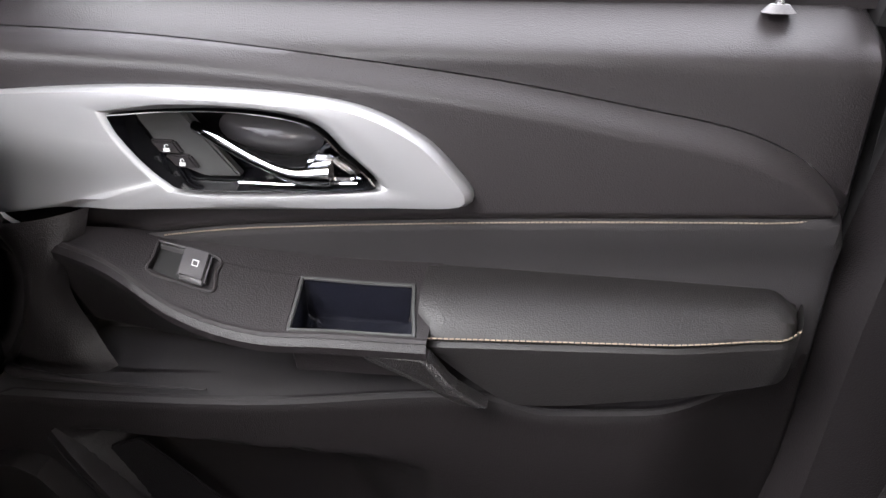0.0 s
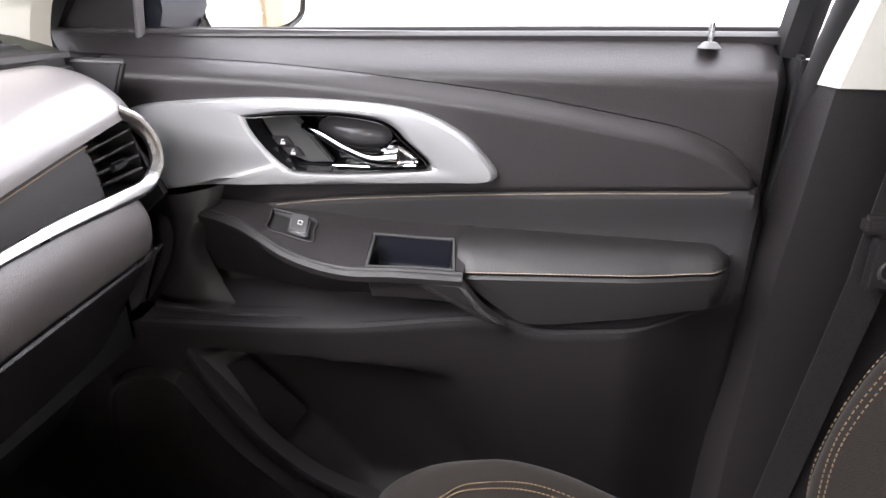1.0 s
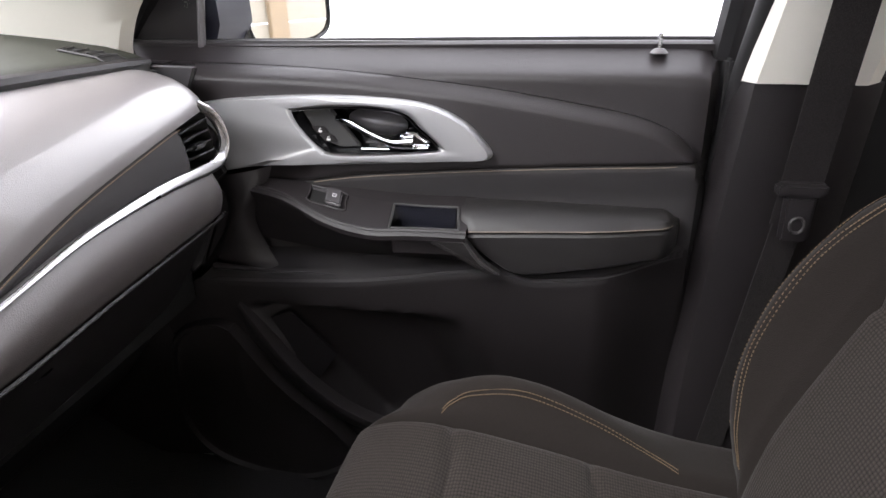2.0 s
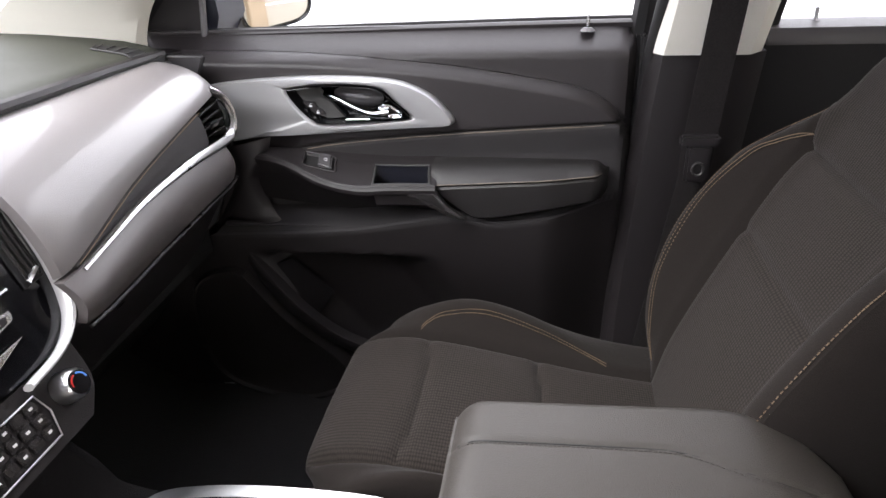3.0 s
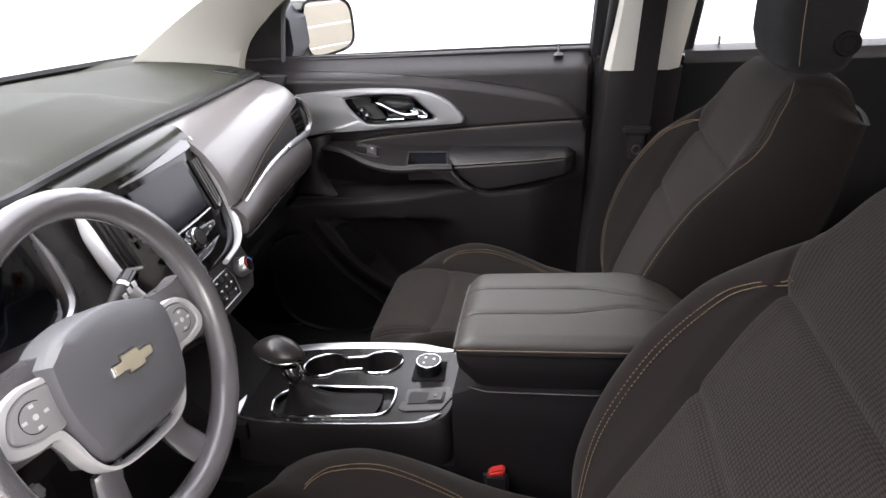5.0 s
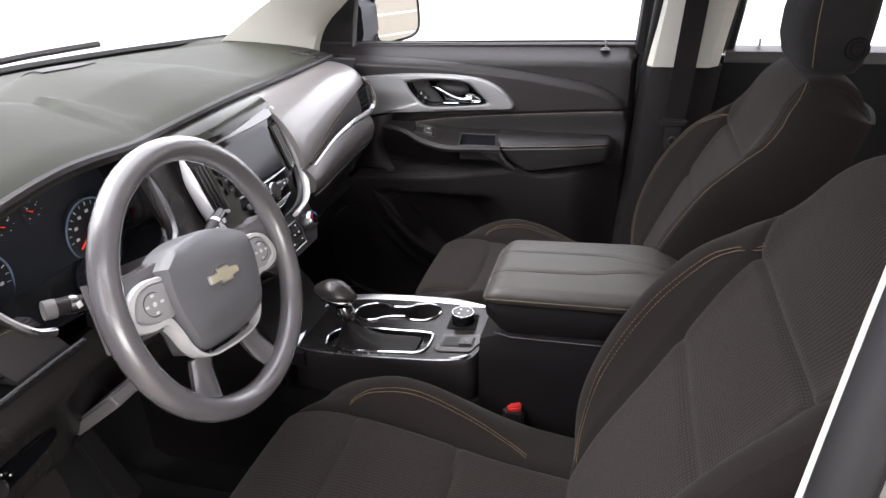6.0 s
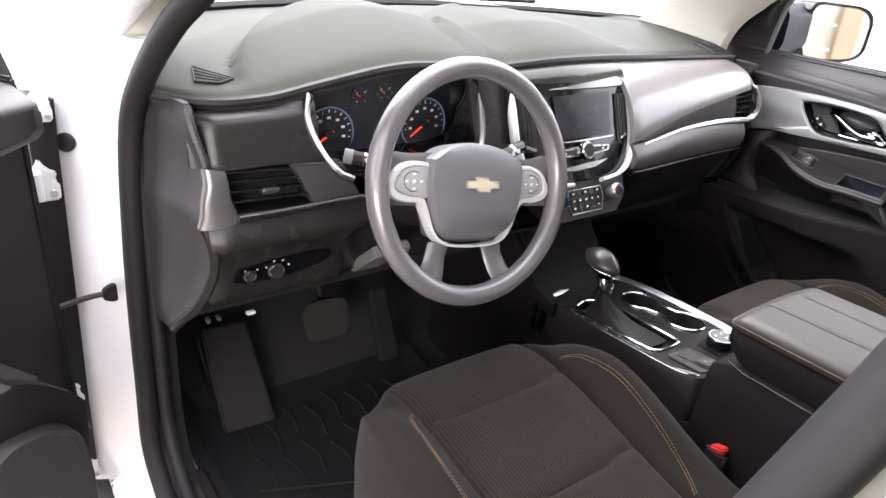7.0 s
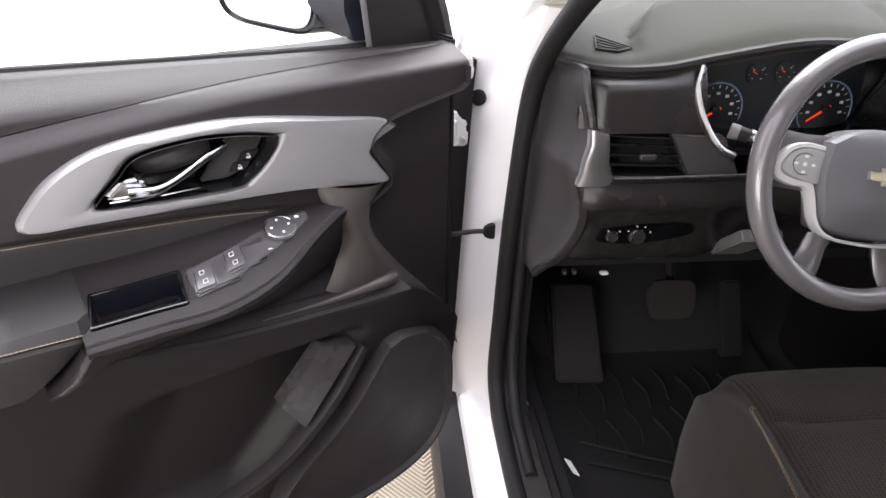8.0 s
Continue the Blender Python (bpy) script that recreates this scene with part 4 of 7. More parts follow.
part("cluster_column", sheet(lambda u, v: V((-0.156 + 0.070 * v ** 1.3 + 0.006 * math.sin(math.pi * u), -0.226 + 0.090 * u, 1.208 - 0.165 * v)), 10, 14, (-0.01, 0, 0)), SOFT, dash, "dark trim between the gauges and the stack")


def gauge(y, z, r, needle, n, mark):
    x = -0.2055 - (z - 1.135) * 0.15
    g = part("gauge", disc((x, y, z), (1, 0, 0.15), r, 0.004, 40), DIAL, dash, "dark round gauge with white figures")
    if mark:
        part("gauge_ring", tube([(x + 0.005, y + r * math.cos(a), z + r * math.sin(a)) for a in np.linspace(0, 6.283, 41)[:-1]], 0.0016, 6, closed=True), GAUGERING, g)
    bm = bmesh.new()
    for k in range(n):
        a = radians(225 - 270 * k / (n - 1))
        c, s = math.cos(a), math.sin(a)
        q = [(r * 0.80, -1), (r * 0.92, -1), (r * 0.92, 1), (r * 0.80, 1)]
        w = r * 0.012 if k % 2 else r * 0.022
        if k % 2 == 0:
            bm.faces.new([bm.verts.new((x + 0.0052, y + r * 0.62 * c + a_ * r, z + r * 0.62 * s + b_ * r)) for a_, b_ in ((-0.07, -0.05), (0.07, -0.05), (0.07, 0.05), (-0.07, 0.05))])
        bm.faces.new([bm.verts.new((x + 0.0052, y + a_ * c - b_ * w * s, z + a_ * s + b_ * w * c)) for a_, b_ in q])
    part("gauge_marks", bm, ICON, g, smooth=False)
    a = radians(needle)
    c, s = math.cos(a), math.sin(a)
    nd = [(-r * 0.2, -1), (r * 0.75, -0.4), (r * 0.75, 0.4), (-r * 0.2, 1)]
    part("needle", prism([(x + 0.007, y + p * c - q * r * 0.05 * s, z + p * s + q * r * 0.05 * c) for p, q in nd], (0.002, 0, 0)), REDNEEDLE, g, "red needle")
    part("needle_cap", disc((x + 0.004, y, z), (1, 0, 0.15), r * 0.16, 0.007, 16), BLACK, g)
    return g


gauge(-0.286, 1.110, 0.047, 215, 17, True)
gauge(-0.478, 1.109, 0.046, 212, 17, True)
gauge(-0.414, 1.166, 0.017, 150, 7, False)
gauge(-0.366, 1.169, 0.017, 150, 7, False)

# centre stack
CY = 0.011


def stack(y, t, off=0.0):
    """A point of the sloping stack face: t 0 at its top, 1 at the climate panel."""
    x = -0.120 + 0.068 * t - 0.012 * (abs(y - CY) / 0.16) ** 2
    return V((x, y, 1.188 - 0.178 * t)) + V((0.93, 0, 0.36)) * off


def stack_w(t):
    return at([0, 0.35, 0.75, 1.0], [0.152, 0.158, 0.150, 0.120], t)


part("stack_panel", sheet(lambda u, v: stack(CY + (2 * u - 1) * stack_w(v), v), 24, 24, (-0.03, 0, -0.01)), PIANO, dash, "glossy black centre stack panel")
part("stack_hood", sheet(lambda u, v: (edge(CY + (2 * u - 1) * 0.155) + V((-0.003, 0, -0.012))).lerp(stack(CY + (2 * u - 1) * 0.155, 0, 0.002), v) + V((0.006, 0, 0.005)) * math.sin(math.pi * v), 24, 8, (-0.012, 0, -0.01)), HOODMAT, dash, "satin olive-grey hood over the display")
# A reflection on the hood, built as a bright metal strip.
shine = [[stack(CY + y, t, o) for t, o in ((0.055 - 0.075 * f, 0.0), (0.055 - 0.070 * f, 0.0045), (0.065 + 0.015 * f, 0.0055), (0.070 + 0.020 * f, 0.0))] for y, f in ((-0.070, 0.0), (-0.02, 0.25), (0.04, 0.6), (0.09, 0.9), (0.125, 1.0), (0.140, 0.6))]
part("hood_reflection", loft(shine), BLADE, dash, "bright reflection on the display hood, modelled as a blade")
sc = [stack(CY - 0.066, 0.13, 0.002), stack(CY + 0.094, 0.13, 0.002), stack(CY + 0.088, 0.57, 0.002), stack(CY - 0.060, 0.57, 0.002)]
for k in range(4):
    part("side_button", prism([stack(CY + y, 0.16 + 0.10 * k + t, 0.002) for y, t in ((-0.100, 0), (-0.078, 0), (-0.078, 0.06), (-0.100, 0.06))], V((0.93, 0, 0.36)) * 0.002, 0.0006), GLOSSBLACK, dash)
    part("button_mark", prism([stack(CY + y, 0.18 + 0.10 * k + t, 0.0042) for y, t in ((-0.092, 0), (-0.086, 0), (-0.086, 0.015), (-0.092, 0.015))], V((0.93, 0, 0.36)) * 0.0005), GREY, dash)
part("screen", prism(sc, V((0.93, 0, 0.36)) * 0.003, 0.001), SCREEN, dash, "switched-off dark display screen")
part("screen_strip", tube([stack(y, 0.595, 0.004) for y in np.linspace(CY - 0.08, CY + 0.092, 8)], 0.002, 6), SATIN, dash)
for s in (-1, 1):
    pts = [stack(CY + s * (stack_w(t) + 0.004), t, 0.004) for t in (0.0, 0.12, 0.26, 0.40, 0.6, 0.8)]
    pts += [stack(CY + s * 0.132, 0.93, 0.006), stack(CY + s * 0.095, 1.01, 0.008), stack(CY + s * 0.04, 1.03, 0.010)]
    part("stack_chrome", tube(cr(pts, 48), lambda t: 0.0016 + 0.0056 * ss(0.0, 0.30, t) - 0.0030 * ss(0.55, 1.0, t), 10, flat=1.6), SPOKE, dash, "bright silver stack edge")
    sv = [stack(CY + s * 0.112, 0.16, 0.001), stack(CY + s * 0.148, 0.16, 0.001), stack(CY + s * 0.146, 0.66, 0.001), stack(CY + s * 0.112, 0.66, 0.001)]
    vb = part("stack_vent", prism(sv, V((0.93, 0, 0.36)) * 0.002, 0.0006), BLACK, dash, "narrow upright air vent")
    for k in range(3):
        y = CY + s * (0.121 + 0.009 * k)
        part("slat", tube([stack(y, 0.18, 0.004), stack(y, 0.64, 0.004)], 0.0022, 6), GLOSSBLACK, vb)
    part("vent_wheel", tube([stack(CY + s * 0.118, 0.64, 0.005), stack(CY + s * 0.140, 0.60, 0.005)], 0.003, 6), SATIN, vb)
    part("stack_side", prism([stack(CY + s * 0.157, 0, -0.004), stack(CY + s * 0.163, 0.35, -0.004), stack(CY + s * 0.155, 0.75, -0.004), stack(CY + s * 0.13, 1.0, -0.004), V((-0.12, CY + s * 0.13, 0.985)), V((-0.20, CY + s * 0.155, 1.17))], (0, -s * 0.01, 0), 0.003), SOFT, dash)
# radio control bar
rb = part("radio_bar", prism([stack(CY + y, t, 0.004) for y, t in ((-0.078, 0.68), (-0.03, 0.655), (0.0, 0.645), (0.03, 0.655), (0.078, 0.68), (0.074, 0.73), (0.03, 0.75), (0, 0.755), (-0.03, 0.75), (-0.074, 0.73))], V((0.93, 0, 0.36)) * 0.006, 0.002), SATIN, dash, "satin radio button bar")
for s in (-1, 1):
    part("radio_button", prism([stack(CY + s * y, t, 0.0095) for y, t in ((0.022, 0.672), (0.068, 0.688), (0.065, 0.722), (0.022, 0.735))], V((0.93, 0, 0.36)) * 0.0015, 0.0006), HARD, rb)
    part("button_mark", prism([stack(CY + s * y, t, 0.0108) for y, t in ((0.050, 0.697), (0.056, 0.697), (0.056, 0.712), (0.050, 0.712))], V((0.93, 0, 0.36)) * 0.0006), ICON, rb)
kn = part("volume_knob", disc(stack(CY, 0.70, 0.008), (0.93, 0, 0.36), 0.017, 0.014, 28, 0.002), CHROME, dash, "chrome volume knob")
part("knob_face", disc(stack(CY, 0.70, 0.0215), (0.93, 0, 0.36), 0.0125, 0.0015, 24), HARD, kn)
part("trim_blade", prism([stack(CY + y, t, 0.003) for y, t in ((-0.062, 0.86), (0.0, 0.835), (0.074, 0.825), (0.03, 0.88), (-0.03, 0.895))], V((0.93, 0, 0.36)) * 0.003, 0.001), SATIN, dash, "polished blade trim")
# climate panel
def clim(y, t, off=0.0):
    return V((-0.054 + 0.030 * t, y, 1.006 - 0.066 * t)) + V((0.9, 0, 0.43)) * off


cw = lambda v: at([0, 0.6, 1.0], [0.118, 0.112, 0.085], v)
part("climate_panel", sheet(lambda u, v: clim(CY + (2 * u - 1) * cw(v), v), 16, 12, (-0.05, 0, -0.01)), HARD, dash, "black climate control panel")
part("stack_bottom", sheet(lambda u, v: clim(CY + (2 * u - 1) * 0.085, 1.0).lerp(V((-0.16, CY + (2 * u - 1) * 0.1, 0.86)), v), 8, 6, (-0.01, 0, 0)), HARD, dash)
part("button_ring", tube([clim(CY + y, t, 0.002) for y, t in ((-0.045, 0.2), (-0.05, 0.5), (-0.042, 0.85), (0.042, 0.85), (0.05, 0.5), (0.045, 0.2))], 0.0012, 6, closed=True), SATIN, dash)
for r in range(3):
    for c in range(5):
        y, t = CY - 0.034 + 0.017 * c, 0.30 + 0.20 * r
        b = part("climate_button", prism([clim(y + a, t + e, 0.0) for a, e in ((-0.007, -0.08), (0.007, -0.08), (0.007, 0.08), (-0.007, 0.08))], V((0.9, 0, 0.43)) * 0.003, 0.001), SOFT, dash)
        if (r + c) % 2 == 0 or r == 1:
            part("button_mark", prism([clim(y + a, t + e, 0.003) for a, e in ((-0.0022, -0.02), (0.0022, -0.02), (0.0022, 0.016), (-0.0022, 0.016))], V((0.9, 0, 0.43)) * 0.0006), ICON, b)
for s in (-1, 1):
    k = part("temperature_knob", disc(clim(CY + s * 0.078, 0.42, 0.0), (0.9, 0, 0.43), 0.0175, 0.022, 28, 0.003, top=0.9), SATIN, dash, "satin temperature knob")
    part("knob_face", disc(clim(CY + s * 0.078, 0.42, 0.0215), (0.9, 0, 0.43), 0.0125, 0.0015, 24), PIANO, k)
    for a, m in ((0.9, BLUEDOT), (-0.9, RED)):
        part("temperature_mark", tube([clim(CY + s * 0.078 + 0.0095 * math.sin(b), 0.42, 0.0235) + V((-0.4, 0, 0.9)) * 0.0095 * math.cos(b) for b in np.linspace(a - 0.7, a + 0.7, 7)], 0.0009, 5), m, k)

# dash top details
def top_at(x, y, up):
    """A point of the dash top over a place of the plan."""
    lo, hi = 0.0, 1.0
    for _ in range(24):
        v = (lo + hi) / 2
        yy = y / (1.03 - 0.03 * v)
        lo, hi = (v, hi) if dash_top((yy + 0.75) / 1.5, v).x < x else (lo, v)
    return V((x, y, dash_top((yy + 0.75) / 1.5, lo).z + up))


part("speaker_grille", sheet(lambda a, b: dash_top((0.78 + 0.14 * a - 0.03 * b) / 1.5, 0.36 + 0.17 * b + 0.03 * math.sin(math.pi * a)) + V((0, 0, 0.003)), 14, 10, (0, 0, -0.004)), HARD, dash, "round-cornered speaker grille")
part("sensor_dome", disc(dash_top(0.98 / 1.5, 0.46) + V((0, 0, -0.002)), (0, 0, 1), 0.022, 0.009, 24, 0.004, top=0.8), DASHTOP, dash)
for s in (-1, 1):
    c4 = [(-0.221, -0.685), (-0.281, -0.671), (-0.219, -0.628), (-0.207, -0.653)] if s < 0 else [(-0.246, 0.695), (-0.323, 0.673), (-0.310, 0.640), (-0.240, 0.635)]
    c4 = [V((*c, 0)) for c in c4]
    slot = lambda f, g: c4[0].lerp(c4[1], f).lerp(c4[3].lerp(c4[2], f), g)
    v = part("defroster_vent", sheet(lambda f, g: top_at(*slot(f, g).xy, 0.0025), 8, 8, (0, 0, -0.004)), BLACK, dash, "slatted defroster outlet")
    rim = [slot(0, g / 6) for g in range(6)] + [slot(f / 6, 1) for f in range(6)] + [slot(1, 1 - g / 6) for g in range(6)] + [slot(1 - f / 6, 0) for f in range(6)]
    part("vent_frame", tube([top_at(*c.xy, 0.002) for c in rim], 0.0018, 6, closed=True), HARD, v)
    for k in range(4):
        f = 0.14 + 0.24 * k
        part("slat", tube([top_at(*slot(f, g).xy, 0.0045) for g in np.linspace(0.04, 0.96, 6)], 0.0013, 6), HARD, v)

# firewall, dash underside
part("dash_core", box(-0.90, -0.22, -0.73, 0.73, 0.80, 1.19, 0.01), BLACK, dash)

# ---- steering wheel ----
A = radians(17.1)
WC = V((0.0459, -0.350, 1.088))
WX, WY, WZ = V((0, 1, 0)), V((-math.sin(A), 0, math.cos(A))), V((math.cos(A), 0, math.sin(A)))


def wl(a, b, c=0.0):
    return WC + WX * a + WY * b + WZ * c


wheel = thing("steering_wheel", WC - WZ * 0.10, "grey four-spoke steering wheel with silver spoke trim", "steering wheel")
RW = 0.1742
part("rim", tube([wl(RW * math.cos(a), RW * math.sin(a)) for a in np.linspace(0, 2 * math.pi, 73)[:-1]], 0.0165, 14, closed=True, flat=1.12, up=WZ), RIMMAT, wheel, "grained grey rim")
ROLL = radians(-9)


def wt(a, b, c=0.0):
    """A point of the turned hub and spokes."""
    return wl(a * math.cos(ROLL) - b * math.sin(ROLL), a * math.sin(ROLL) + b * math.cos(ROLL), c - 0.011)


hub = cr([(-0.087, 0.036), (-0.05, 0.056), (0.0, 0.063), (0.05, 0.056), (0.087, 0.036), (0.090, 0.0), (0.084, -0.036), (0.068, -0.074), (0.048, -0.089), (0.0, -0.094), (-0.048, -0.089), (-0.068, -0.074), (-0.084, -0.036), (-0.090, 0.0), (-0.087, 0.036)], 71)[:-1]


def dome(p, s, c):
    b = p.y * s
    return wt(p.x * s, b, c - 15.0 * max(0.0, -0.048 - b) ** 2 - 6.0 * max(0.0, b - 0.03) ** 2)


part("airbag_cover", loft([[dome(p, s, c) for p in hub] for s, c in ((0.97, -0.03), (1.0, 0.004), (0.985, 0.015), (0.95, 0.021), (0.8, 0.025), (0.62, 0.027), (0.4, 0.028), (0.15, 0.028))]), HUBMAT, wheel, "rounded grey airbag cover")
for s in (-1, 1):
    up_ = [(0.088, 0.030), (0.115, 0.031), (0.140, 0.022), (0.157, -0.003), (0.150, -0.021), (0.125, -0.029), (0.102, -0.030), (0.090, -0.044), (0.0795, -0.069), (0.0645, -0.0875), (0.040, -0.0965), (0.0, -0.0990)]
    in_ = [(0.084, 0.022), (0.113, 0.024), (0.133, 0.016), (0.143, -0.003), (0.138, -0.013), (0.118, -0.019), (0.094, -0.021), (0.084, -0.040), (0.074, -0.068), (0.060, -0.084), (0.038, -0.092), (0.0, -0.094)]
    oc, ic = cr([(s * a, b, 0) for a, b in up_], 60), cr([(s * a, b, 0) for a, b in in_], 60)
    rim_rows = [[wt(o.x, o.y, -0.010), wt(o.x, o.y, 0.006), wt(*o.lerp(i, 0.15).xy, 0.0095), wt(*o.lerp(i, 0.8).xy, 0.0105), wt(i.x, i.y, 0.008), wt(i.x, i.y, -0.004)] for o, i in zip(oc, ic)]
    part("spoke_trim", grid(rim_rows), SPOKE, wheel, "bright silver spoke trim")
    bp = cr([(s * a, b, 0) for a, b in ((0.083, 0.022), (0.113, 0.0235), (0.132, 0.0155), (0.142, -0.003), (0.137, -0.0125), (0.118, -0.0185), (0.084, -0.020), (0.083, 0.022))], 41)[:-1]
    b = part("button_pad", loft([[wt(p.x + (s * 0.112 - p.x) * k, p.y + (0.002 - p.y) * k, c) for p in bp] for k, c in ((0, 0.0), (0.0, 0.0095), (0.06, 0.0115), (0.5, 0.013))]), THUMBPAD, wheel, "grey thumb button pad")
    part("pad_groove", tube([wt(s * 0.114 + 0.0165 * math.cos(q), 0.002 + 0.0145 * math.sin(q), 0.0122) for q in np.linspace(0, 6.283, 29)[:-1]], 0.0007, 6, closed=True), HARD, b)
    for q in range(4):
        a, c = s * 0.114 + 0.0125 * math.cos(q * math.pi / 2), 0.002 + 0.0105 * math.sin(q * math.pi / 2)
        part("thumb_mark", prism([wt(a + x, c + y, 0.0118) for x, y in ((-0.0026, -0.0016), (0.0026, -0.0016), (0.0026, 0.0016), (-0.0026, 0.0016))], WZ * 0.0018), ICON, b)
    part("thumb_mark", disc(wt(s * 0.114, 0.002, 0.0122), WZ, 0.0030, 0.0016, 12), ICON, b)
    ring4 = lambda cx, cy_, w, h, c: [wt(s * (cx + x * w), cy_ + y * h, c + z) for x, y, z in ((-1, -0.2, -0.004), (-0.7, 0.0, 0.002), (0.0, 0.1, 0.004), (0.7, 0.0, 0.002), (1, -0.2, -0.004), (0.7, -0.3, -0.016), (-0.7, -0.3, -0.016))]
    part("lower_spoke", loft([ring4(0.050, -0.088, 0.021, 0.010, -0.004), ring4(0.056, -0.110, 0.019, 0.010, -0.006), ring4(0.066, -0.135, 0.023, 0.010, 0.0), ring4(0.076, -0.148, 0.028, 0.010, 0.005), ring4(0.078, -0.152, 0.027, 0.008, 0.006)]), RIMMAT, wheel)
    us = [[wt(s * x, y, c) for y, c in ((h0, -0.004), (h0 - 0.012, 0.002), (-0.024, 0.002), (-0.034, -0.004), (-0.034, -0.028), (h0, -0.028))] for x, h0 in ((0.06, 0.046), (0.11, 0.042), (0.145, 0.044), (0.166, 0.050))]
    part("upper_spoke", loft(us), RIMMAT, wheel)
em = [(-0.032, -0.006), (-0.012, -0.006), (-0.010, -0.012), (0.016, -0.012), (0.014, -0.006), (0.032, -0.006), (0.032, 0.003), (0.030, 0.006), (0.012, 0.006), (0.010, 0.012), (-0.016, 0.012), (-0.014, 0.006), (-0.032, 0.006)]
part("emblem", prism([wt(a, b, 0.0270) for a, b in em], WZ * 0.004, 0.001), SATIN, wheel, "plain bright badge shape")
part("emblem_face", prism([wt(a * 0.9, b * 0.82, 0.0302) for a, b in em], WZ * 0.0012), GOLD, wheel, "gold badge face")
col = thing("steering_column", (-0.10, -0.352, 1.0), "black steering column shroud with stalks", "steering column")
part("shroud", loft([[WC + WX * (r * math.cos(a)) + WY * (r * 0.85 * math.sin(a) - dy) + WZ * c for a in np.linspace(0, 2 * math.pi, 25)[:-1]] for r, dy, c in ((0.045, 0, -0.03), (0.06, 0.005, -0.05), (0.068, 0.01, -0.10), (0.07, 0.02, -0.17))]), HARD, col)
for s, k_ in ((1, -0.008), (-1, 0.016)):
    st = part("stalk", tube(cr([wl(s * 0.05, 0.02, -0.06), wl(s * 0.10, 0.03 + k_ * 0.4, -0.07), wl(s * 0.165, 0.045 + k_, -0.085)], 14), lambda t: 0.007 + 0.003 * ss(0.5, 0.8, t), 10), HARD, col, "black control stalk")
    part("stalk_end", tube([wl(s * (0.150 if s > 0 else 0.163), 0.042 + k_ * 0.9 + (0 if s > 0 else 0.003), -0.082), wl(s * 0.174, 0.047 + k_, -0.087)], 0.0115, 12), GREY if s < 0 else PIANO, st)
    for q in range(3):
        a0 = 0.118 + 0.013 * q
        part("stalk_mark", prism([wl(s * (a0 + x), 0.034 + 0.28 * (a0 - 0.12) + k_ * (a0 - 0.08) / 0.085 + y, -0.0615 - 0.10 * (a0 - 0.12)) for x, y in ((0, -0.004), (0.007, -0.004), (0.007, 0.003), (0, 0.003))], WZ * 0.001), ICON, st)
    part("stalk_ring", tube([wl(s * 0.140, 0.039 + k_ * 0.8, -0.080), wl(s * 0.148, 0.0415 + k_ * 0.85, -0.082)], 0.0118, 12), SATIN, st)
part("tilt_lever", prism([(-0.165, -0.446, 0.852), (-0.165, -0.385, 0.852), (-0.06, -0.385, 0.935), (-0.06, -0.458, 0.935)], (-0.012, 0, 0.016), 0.004, 3), GREY, col, "grey lower column cover")

# ---- centre console ----
cons = thing("centre_console", (0.35, 0.01, 0.45), "black floor console with chrome rim and gear selector", "console")


def ctop(x):
    return 0.773 + 0.085 * x


CT = 0.042


sec = []
for x in np.linspace(-0.06, 0.36, 18):
    w = 0.113
    z = ctop(x) - 0.085
    sec.append([V((x, CT - w - 0.03, 0.45)), V((x, CT - w - 0.012, 0.66)), V((x, CT - w - 0.004, z - 0.02)), V((x, CT - w, z)), V((x, CT + w, z)), V((x, CT + w + 0.004, z - 0.02)), V((x, CT + w + 0.012, 0.66)), V((x, CT + w + 0.03, 0.45))])
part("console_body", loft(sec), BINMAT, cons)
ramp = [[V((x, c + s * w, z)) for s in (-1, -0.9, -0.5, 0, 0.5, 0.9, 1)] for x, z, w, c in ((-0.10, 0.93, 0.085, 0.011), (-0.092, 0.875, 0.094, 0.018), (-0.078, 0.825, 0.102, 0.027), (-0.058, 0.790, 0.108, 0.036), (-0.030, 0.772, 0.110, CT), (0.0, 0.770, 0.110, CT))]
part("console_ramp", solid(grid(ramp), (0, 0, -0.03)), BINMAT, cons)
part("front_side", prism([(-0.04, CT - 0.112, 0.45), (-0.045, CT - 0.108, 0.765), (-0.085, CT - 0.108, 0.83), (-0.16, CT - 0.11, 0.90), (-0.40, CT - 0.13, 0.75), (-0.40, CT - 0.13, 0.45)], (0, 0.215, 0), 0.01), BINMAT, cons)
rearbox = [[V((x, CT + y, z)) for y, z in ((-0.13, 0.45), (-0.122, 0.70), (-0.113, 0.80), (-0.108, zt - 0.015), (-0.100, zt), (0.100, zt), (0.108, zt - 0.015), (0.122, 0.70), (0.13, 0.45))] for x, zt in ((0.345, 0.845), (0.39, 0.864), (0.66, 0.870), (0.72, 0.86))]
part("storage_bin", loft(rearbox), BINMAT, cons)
part("bin_line", tube([(0.372, CT - 0.1095, 0.868), (0.40, CT - 0.1095, 0.861), (0.52, CT - 0.1095, 0.863), (0.66, CT - 0.1095, 0.866)], 0.0018, 6), SOFT, cons)
# top plate with cup holders and selector gate
plate = cr([(-0.02, -0.092), (0.05, -0.107), (0.18, -0.114), (0.29, -0.111), (0.333, -0.09), (0.337, 0.0), (0.335, 0.080), (0.30, 0.092), (0.18, 0.112), (0.05, 0.112), (-0.02, 0.100), (-0.035, 0.0), (-0.02, -0.092)], 73)[:-1]



